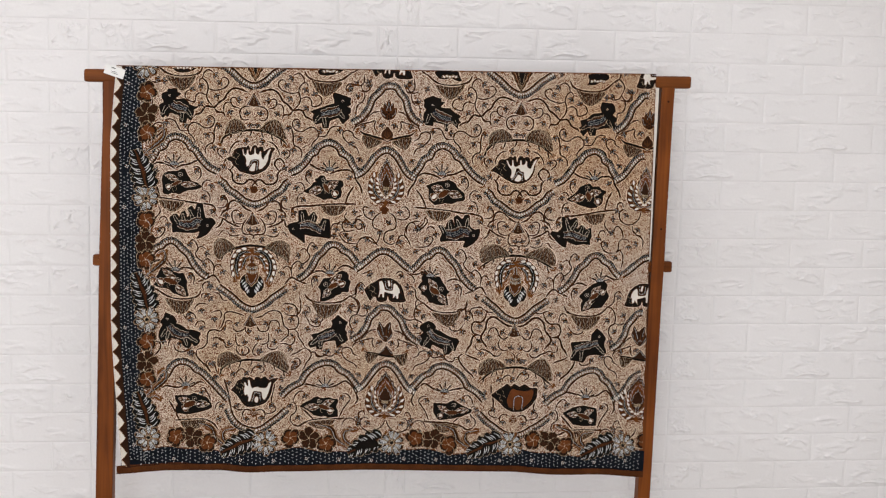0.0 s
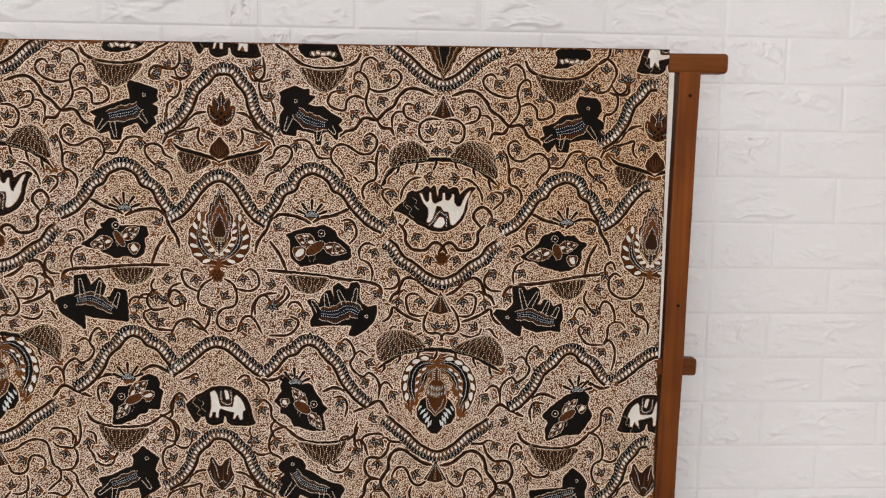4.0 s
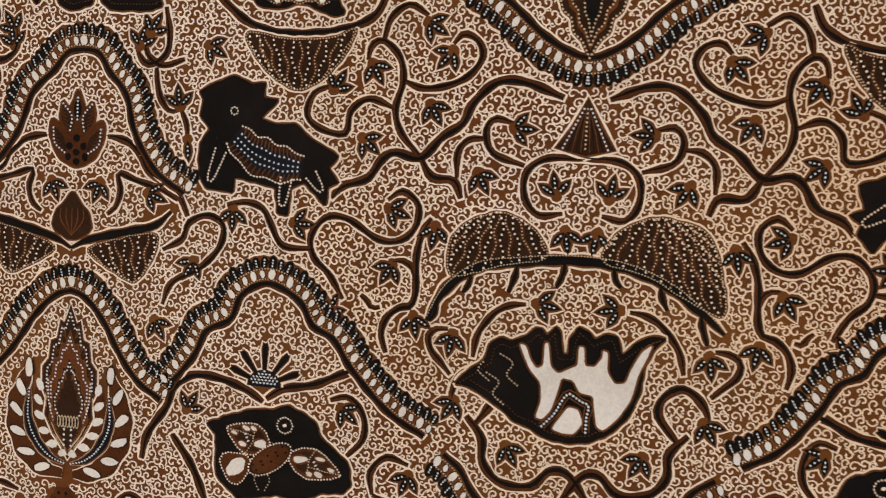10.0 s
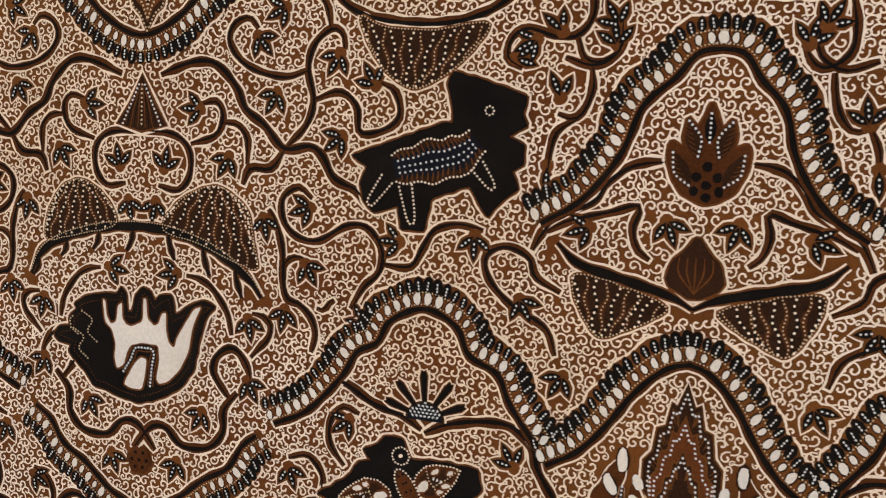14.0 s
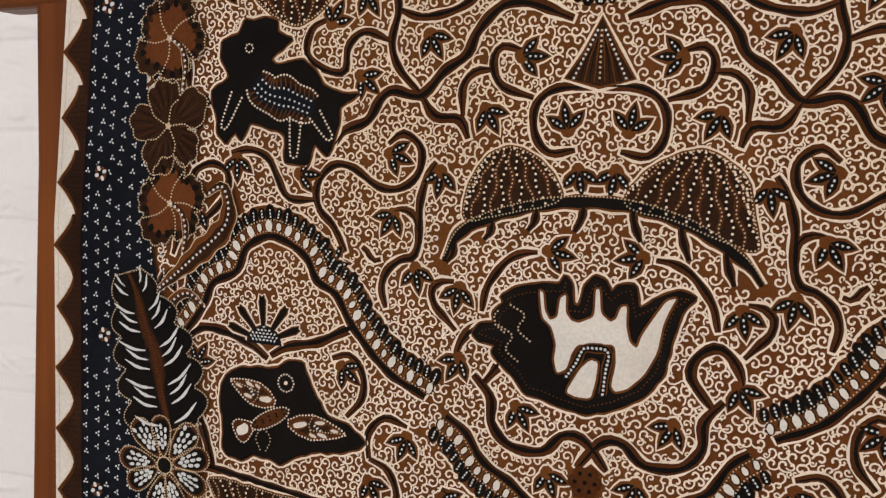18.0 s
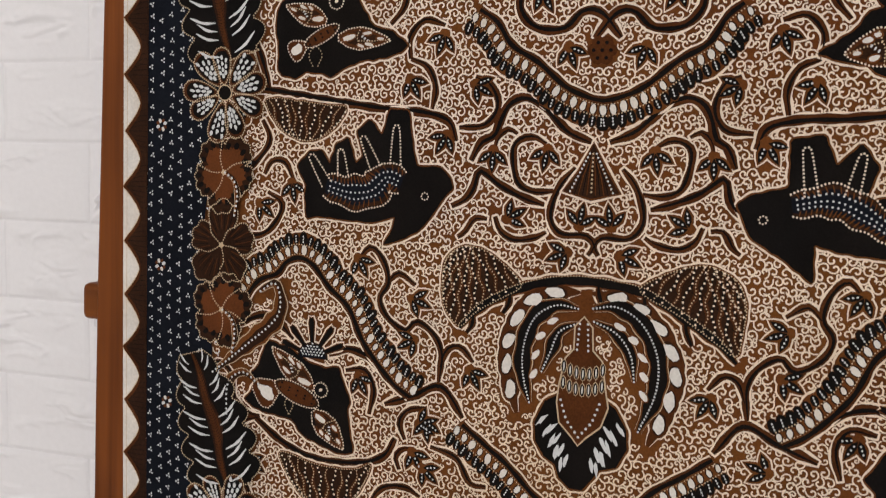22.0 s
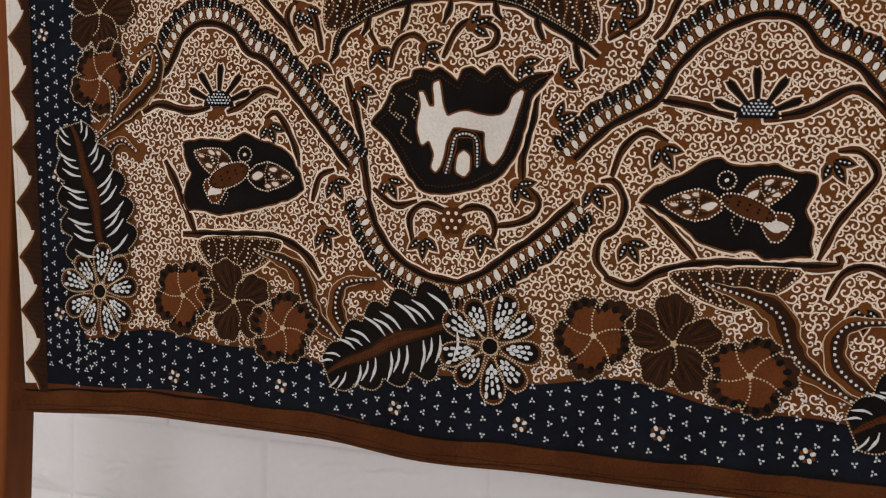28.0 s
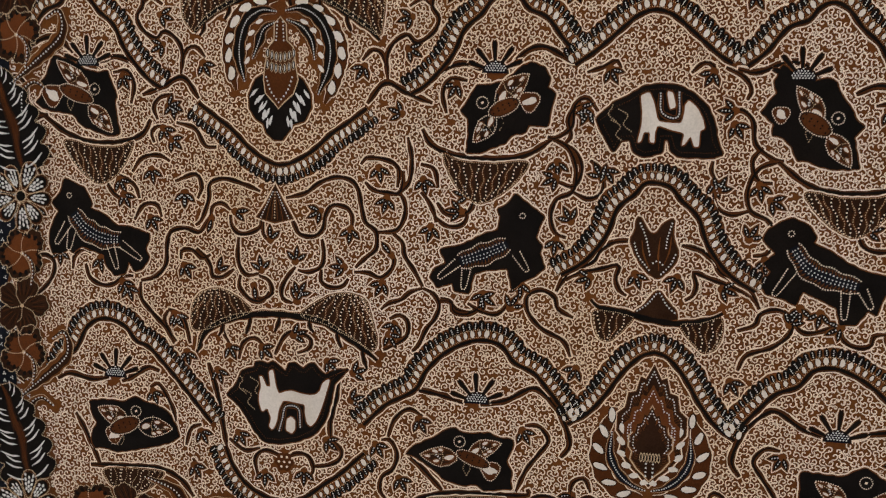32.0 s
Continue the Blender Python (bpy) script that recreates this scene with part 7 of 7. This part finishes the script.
def fern(x0, z0, x1, z1, w):
    """A dark frond of broad lobes in ochre dotted outline, each lobe with curved white strokes, on a brown spine."""
    sh = Sheet(12.6)
    d = Vector((x1 - x0, z1 - z0))
    ln = d.length
    d.normalize()
    n = Vector((-d.y, d.x))

    def p(s, t):
        q = Vector((x0, z0)) + d * (s * ln) + n * (t * w + 0.07 * w * math.sin(s * 3.0))
        return (q.x, q.y)

    def half(s):
        return 0.10 + 0.44 * math.sin(math.pi * min(1, 0.05 + s * 0.62)) ** 0.8

    right, left = [], []
    for k in range(61):
        s = k / 60
        q = half(s) * (0.74 + 0.36 * abs(math.sin(s * 5 * math.pi + 0.4)) ** 0.7)
        right.append(p(s, -q))
        left.append(p(s, q))
    pts = right + left[::-1]
    sh.poly(grown(pts[::2], 0.0004), 0.3, IU)
    sh.poly(pts[::2], 0.7, ID)
    sh.dots(pts + pts[:1], 0.0006, 1.6, IG, 0.0018)
    take_poly(grown(pts[::2], 0.0014))
    spine = [p(k / 14, 0.02 * math.sin(k)) for k in range(15)]
    sh.ribbon(spine, 0.0100, 1.2, IU, 0.3)
    sh.ribbon(spine, 0.0062, 1.6, IV, 0.3)
    count = int(ln / 0.0056)
    for k in range(1, count):
        s = k / count
        for f in (-1, 1):
            h = half(s) * (0.84, 0.68, 0.76, 0.0)[k % 4]
            q = spline([p(s + 0.02, f * 0.10), p(s - 0.01, f * (0.11 + h) / 2), p(s - 0.075, f * max(0.17, h))], 0.002)
            if h and len(q) > 3:
                sh.ribbon(q, 0.0018, 2.2, IP, 0.3, ends=3)
    for k in range(1, 3 * count):
        s = k / count / 3
        for f in (-1, 1):
            sh.ribbon([p(s, f * 0.01), p(s - 0.010, f * 0.04), p(s - 0.02, f * 0.06)], 0.0007, 1.9, ID, 0.5)
    sh.build("fern_motif", cloth)


def curl_leaf(knots, w, base=11.2):
    """A tapering curved leaf with a row of dots."""
    sh = Sheet(base)
    pts = spline(knots, 0.003)
    sh.ribbon(pts, w + 0.0024, 0, IG, 0.15, ends=14)
    sh.ribbon(pts, w + 0.0010, 0.6, IB, 0.1, ends=14)
    sh.ribbon(pts, w * 0.66, 1.2, IU, 0.1, 0.0010, 14)
    sh.dots(pts, 0.0009, 2.0, IP, 0.0034)
    take_line(pts, w / 2 + 0.002)
    sh.build("curl_leaf_motif", cloth)


for k in range(-1, 3):
    z0 = 1.314 - 0.2975 * k
    x0 = -0.5685 + 0.003 * k
    if k < 2:
        fern(x0 - 0.024, z0 - 0.182, x0 + 0.005, z0 - 0.276, 0.054)
        curl_leaf([(x0 + 0.0305, z0 - 0.1335), (x0 + 0.0425, z0 - 0.1275), (x0 + 0.0445, z0 - 0.1485), (x0 + 0.0205, z0 - 0.1715), (x0 - 0.0065, z0 - 0.1935)], 0.012)
        curl_leaf([(x0 + 0.030, z0 - 0.198), (x0 + 0.018, z0 - 0.191), (x0 + 0.006, z0 - 0.200), (x0 + 0.005, z0 - 0.222)], 0.010)
    seeded_flower(x0 + (0.004 if k < 0 else 0.0), z0 + (0.019 if k < 0 else 0.0), 0.0335, 0.25 + 0.3 * k)
    if k < 2:
        dx, dz = (0.006, 0.007) if k < 0 else (0.0, -0.003)
        rosette(x0 + dx, z0 + dz - 0.051, 0.0240, 0.3 + k)
        rosette(x0 + dx - 0.001, z0 + dz - 0.101, 0.0265, 0.9 + k, True)
        rosette(x0 + dx, z0 + dz - 0.146, 0.0238, 2.0 + k)
        for fall in (0.051, 0.146):
            curl_leaf([(x0 + dx + 0.001, z0 + dz - fall), (x0 + dx + 0.008, z0 + dz - fall - 0.005), (x0 + dx + 0.011, z0 + dz - fall - 0.015), (x0 + dx + 0.009, z0 + dz - fall - 0.029)], 0.008, 14.2)
STEMS = (-0.549, -0.275, 0.042, 0.345, 0.640)
for k, x0 in enumerate(STEMS):
    nxt = STEMS[k + 1] if k + 1 < len(STEMS) else x0 + 0.30
    f = (nxt - x0) / 0.274
    if k:
        fern(x0 - 0.110, 0.680, x0 - 0.020, 0.722, 0.052)
    rosette(x0 + 0.054 * f, 0.7215, 0.0238, 0.4 + k)
    rosette(x0 + 0.094 * f, 0.721, 0.0270, 1.2 + k, True)
    rosette(x0 + 0.131 * f, 0.7065, 0.0240, 2.2 + k)
    curl_leaf([(x0 + 0.108 * f, 0.757), (x0 + 0.140 * f, 0.745), (x0 + 0.152 * f, 0.718), (x0 + 0.180 * f, 0.696)], 0.014)
    curl_leaf([(x0 + 0.196 * f, 0.744), (x0 + 0.172 * f, 0.738), (x0 + 0.172 * f, 0.714), (x0 + 0.205 * f, 0.690)], 0.011)
    if k:
        seeded_flower(x0, 0.709, 0.0345, 0.2 + 0.4 * k)

# ---- the fine curls that fill the free ground ----
def scatter_curls():
    rows, cols = taken.shape
    zz, xx = np.mgrid[0:rows, 0:cols]
    x, z = MX + xx * CELL, MZ + zz * CELL
    free = taken
    for _ in range(2):
        free = free & np.roll(free, 1, 0) & np.roll(free, -1, 0) & np.roll(free, 1, 1) & np.roll(free, -1, 1)
    occ = free | (z > 1.6270 + 0.0236 * (x + 0.62) - 0.001) | (x > 0.672 + 0.022 * (1.62 - z) - 0.001)
    del zz, xx, x, z
    rnd = np.random.RandomState(4)
    found = []
    pitch = 0.0059
    lattice = [(MX + (c + 0.5 * (r % 2)) * pitch, MZ + r * pitch * 0.866) for r in range(1, int(1.04 / pitch / 0.866)) for c in range(1, int(1.38 / pitch))]
    spots = np.array(lattice) + rnd.uniform(-0.0008, 0.0008, (len(lattice), 2))
    stages = [(0.00236, ((spots[:, 1] - MZ) / CELL).astype(int), ((spots[:, 0] - MX) / CELL).astype(int))]
    for r, tries in ((0.0021, 80000), (0.0017, 160000), (0.0013, 120000)):
        stages.append((r, rnd.randint(8, rows - 8, tries), rnd.randint(8, cols - 8, tries)))
    for r, ii, jj in stages:
        k = int(r / CELL + 0.5)
        a, b = np.mgrid[-k:k + 1, -k:k + 1]
        disc = a * a + b * b <= (r / CELL) ** 2
        ok = (ii > k) & (jj > k) & (ii < rows - k - 1) & (jj < cols - k - 1)
        ii, jj = ii[ok], jj[ok]
        free = ~occ[ii, jj]
        for i, j in zip(ii[free].tolist(), jj[free].tolist()):
            if not occ[i, j]:
                w = occ[i - k:i + k + 1, j - k:j + k + 1]
                if not (w & disc).any():
                    w |= disc
                    found.append((MX + j * CELL, MZ + i * CELL, r * 1.18 if r > 0.0018 else r * 1.05))
    return np.array(found)


def curl_mesh(spots):
    """Every spot becomes one short pen stroke that rolls up at its end."""
    rnd = np.random.RandomState(9)
    n, k = len(spots), 11
    s = np.linspace(0, 1, k)[None, :]
    r = spots[:, 2:3]
    turn, hand = rnd.uniform(0, 6.28, (n, 1)), np.where(rnd.rand(n, 1) < 0.5, 1, -1)
    wind = rnd.uniform(5.6, 7.2, (n, 1))
    rad = r * (1.45 - 1.17 * np.minimum(1, s * 1.05) ** 0.62)
    ang = turn + hand * wind * s
    px, pz = spots[:, 0:1] + rad * np.cos(ang), spots[:, 1:2] + rad * np.sin(ang)
    dx, dz = np.gradient(px, axis=1), np.gradient(pz, axis=1)
    ln = np.sqrt(dx * dx + dz * dz) + 1e-9
    w = CURL_PEN * np.minimum(1, 0.35 + 0.65 * r / 0.0022) * (0.80 + 0.30 * s)
    ox, oz = -dz / ln * w / 2, dx / ln * w / 2
    vx = np.stack((px + ox, px - ox), 2).reshape(n, -1)
    vz = np.stack((pz + oz, pz - oz), 2).reshape(n, -1)
    lift = 0.15 + 0.5 * rnd.rand(n, 1)
    y = sway(vx, vz) - 0.0005 - lift * LIFT
    verts = np.stack((vx, y, vz), 2).reshape(-1, 3)
    base = (np.arange(n) * 2 * k)[:, None]
    q = np.arange(k - 1)[None, :] * 2 + base
    faces = np.stack((q, q + 1, q + 3, q + 2), 2).reshape(-1, 4)
    me = bpy.data.meshes.new("curl_filling")
    me.vertices.add(len(verts)); me.vertices.foreach_set("co", verts.ravel())
    me.loops.add(faces.size); me.loops.foreach_set("vertex_index", faces.ravel())
    me.polygons.add(len(faces)); me.polygons.foreach_set("loop_start", np.arange(0, faces.size, 4))
    me.update(calc_edges=True)
    me.materials.append(CREAM)
    ob = new("curl_filling", me)
    ob.parent = cloth
    return tagged(ob, "fine cream curls on the brown ground", kind="stuff")


CURL_PEN = 0.00106
curl_mesh(scatter_curls())


# ---- the weave itself, folded over the top bar ----
def build_weave():
    nx, nz = 132, 100
    verts, faces = [], []
    for j in range(nz + 10):
        for i in range(nx + 1):
            f = i / nx
            g = min(j / nz, 1.0)
            z = 0.634 + g * 0.99
            x = left_edge(z) + f * (right_edge(z) - left_edge(z))
            lo, hi = low_edge(x), top_edge(x)
            z = lo + g * (hi - lo)
            y = float(sway(x, z))
            if j > nz:
                k = j - nz
                y, z = ((0.004, hi + 0.0018), (0.014, hi + 0.0024), (0.026, hi + 0.0022), (0.0365, hi), (0.038, hi - 0.03), (0.039, hi - 0.1), (0.040, hi - 0.2), (0.040, hi - 0.35), (0.040, hi - 0.45))[k - 1]
            verts.append((x, y, z))
    w = nx + 1
    for j in range(nz + 9):
        for i in range(nx):
            faces.append((j * w + i, j * w + i + 1, (j + 1) * w + i + 1, (j + 1) * w + i))
    ob = link_mesh("weave", verts, faces, [BROWN], None, cloth, "brown dyed cotton ground of the batik", True)
    md = ob.modifiers.new("thickness", "SOLIDIFY")
    md.thickness, md.offset = 0.0006, -1


build_weave()

# ---- the wooden rack ----
rack = tagged(new("cloth_rack"), "varnished teak cloth rack with square posts", "rack")
left_post = bar(-0.6820, -0.6410, 0.0050, 0.036, 0.0, 1.600, 0.0025, 0, 14, 0.0010)
for v in left_post.verts:
    v.co.x -= 0.0185 * max(0.0, 1.16 - v.co.z)
    if v.co.x < -0.66:
        v.co.x += 0.0105 * min(1.0, max(0.0, (v.co.z - 1.16) / 0.36))
part("post", left_post, TEAK, rack)
part("post", bar(0.6895, 0.7225, 0.0050, 0.039, 0.0, 1.628, 0.0025, 0, 14, 0.0012), TEAK, rack)
LEAN = 0.0268
part("top_bar", bar(-0.7150, 0.7635, 0.0030, 0.0355, 1.5870, 1.6170, 0.006, LEAN, 14, 0.0008), TEAK_BAR, rack)
part("middle_bar", bar(-0.6980, 0.7450, 0.0075, 0.0315, 1.1445, 1.1720, 0.005, 0.0118, 14, 0.0008), TEAK_BAR, rack)
for x, z in ((0.708, 1.592), (0.709, 1.272)):
    bm = bmesh.new()
    bmesh.ops.create_cone(bm, cap_ends=True, segments=10, radius1=0.0028, radius2=0.0024, depth=0.003, matrix=pose(x, 0.0048, z, 90))
    part("peg", bm, UMBER, rack, "dark wooden peg end")

# ---- the paper tag ----
tag = tagged(new("price_tag"), "white paper tag with faint print on the cloth corner", "tag")
tm = Matrix.Translation((-0.641, -0.0042, 1.6130)) @ pose(0, 0, 0, 0, 17, 0)
sheet = bar(-0.0235, 0.0235, -0.0004, 0.0004, -0.0115, 0.0115, 0.0003)
sheet.transform(tm)
part("card", sheet, PAPER, tag)
for dx, dz, w, h in ((0.0, -0.001, 0.012, 0.0011), (0.002, -0.0045, 0.015, 0.0011), (-0.004, 0.0072, 0.010, 0.0022)):
    b2 = bar(dx - w / 2, dx + w / 2, -0.0012, -0.0006, dz - h / 2, dz + h / 2, 0.0001)
    b2.transform(tm)
    part("print_line", b2, INK, tag)

# ---- the embossed bricks of the wall ----
def brick_mesh(seed, w, h, nx, nz):
    """One embossed brick: a low cushion with crisp clefts, chips and thin ridges like split stone."""
    verts, faces = [], []
    for j in range(nz + 1):
        for i in range(nx + 1):
            u, v = i / nx, j / nz
            edge = min(min(u, 1 - u) * w * 0.5, min(v, 1 - v) * h)
            p = Vector((u * w * 19, v * h * 52, seed * 7.3))
            wander = p + Vector((noise.noise(p * 1.1), noise.noise(p * 1.1 + Vector((4, 4, 0))), 0)) * 0.7
            where = min(1.0, max(0.0, noise.noise(p * 0.6 + Vector((1, 7, 3))) * 2.6 + 0.45))
            cleft = 0.5 + 0.5 * math.tanh(noise.noise(wander) * 14)
            chip = 0.5 + 0.5 * math.tanh(noise.noise(wander * 2.1 + Vector((8, 2, 0))) * 9)
            ridge = max(0.0, 0.10 - abs(noise.noise(wander * 0.8 + Vector((3, 9, 1))))) / 0.10
            crag = noise.noise(p * 0.35 + Vector((9, 4, 2)))
            inner = min(1, max(0, edge - 0.003) / 0.008)
            d = min(1.0, edge / 0.0022) * (0.0016 + 0.0006 * crag + inner * where * (0.0021 * cleft + 0.0016 * chip + 0.0028 * ridge ** 1.4))
            verts.append(((u - 0.5) * w, -d, (v - 0.5) * h))
    for j in range(nz):
        for i in range(nx):
            a = j * (nx + 1) + i
            faces.append((a, a + 1, a + nx + 2, a + nx + 1))
    me = bpy.data.meshes.new("brick")
    me.from_pydata(verts, [], faces)
    me.polygons.foreach_set("use_smooth", [True] * len(faces))
    me.materials.append(WALL)
    return me


PITCH_X, PITCH_Z, SLOPE = 0.2105, 0.0795, 0.0205
stock = [brick_mesh(s, PITCH_X, PITCH_Z - 0.0016, 84, 46) for s in range(12)]
coarse = [brick_mesh(s, PITCH_X, PITCH_Z - 0.0016, 40, 20) for s in range(8)]
SEAMS = (-2.58, -1.545, -0.755, 0.035, 0.822, 1.612, 2.402, 2.96)
far_v, far_f = [], []
pick = random.Random(3)
for row in range(-20, 15):
    z = 1.609 + (row + 0.5) * PITCH_Z
    if not 0.06 < z < 2.78:
        continue
    for p0, p1 in zip(SEAMS, SEAMS[1:]):
        first = 0.090 + (0.5 if row % 2 else 0.0) * PITCH_X
        cuts = [p0] + [first + k * PITCH_X for k in range(-16, 16) if p0 + 0.03 < first + k * PITCH_X < p1 - 0.03] + [p1]
        for a, b in zip(cuts, cuts[1:]):
            x, wide = (a + b) / 2, b - a - 0.0018
            place = Matrix.Translation((x, WALL_Y + 0.0078, z + SLOPE * x)) @ pose(0, 0, 0, 0, -math.degrees(SLOPE), 0) @ Matrix.Diagonal((wide / PITCH_X, 1, 1, 1))
            near = -1.1 < x < 1.62 and 0.44 < z < 1.92
            me = pick.choice(stock if near else coarse)
            if near:
                ob = new("brick", me)
                ob.parent = brick_wall
                ob.matrix_basis = place
            else:
                n = len(far_v)
                far_v.extend((place @ v.co)[:] for v in me.vertices)
                far_f.extend(tuple(n + q for q in p.vertices) for p in me.polygons)
link_mesh("outer_bricks", far_v, far_f, [WALL], None, brick_wall, "", True)["kind"] = "stuff"
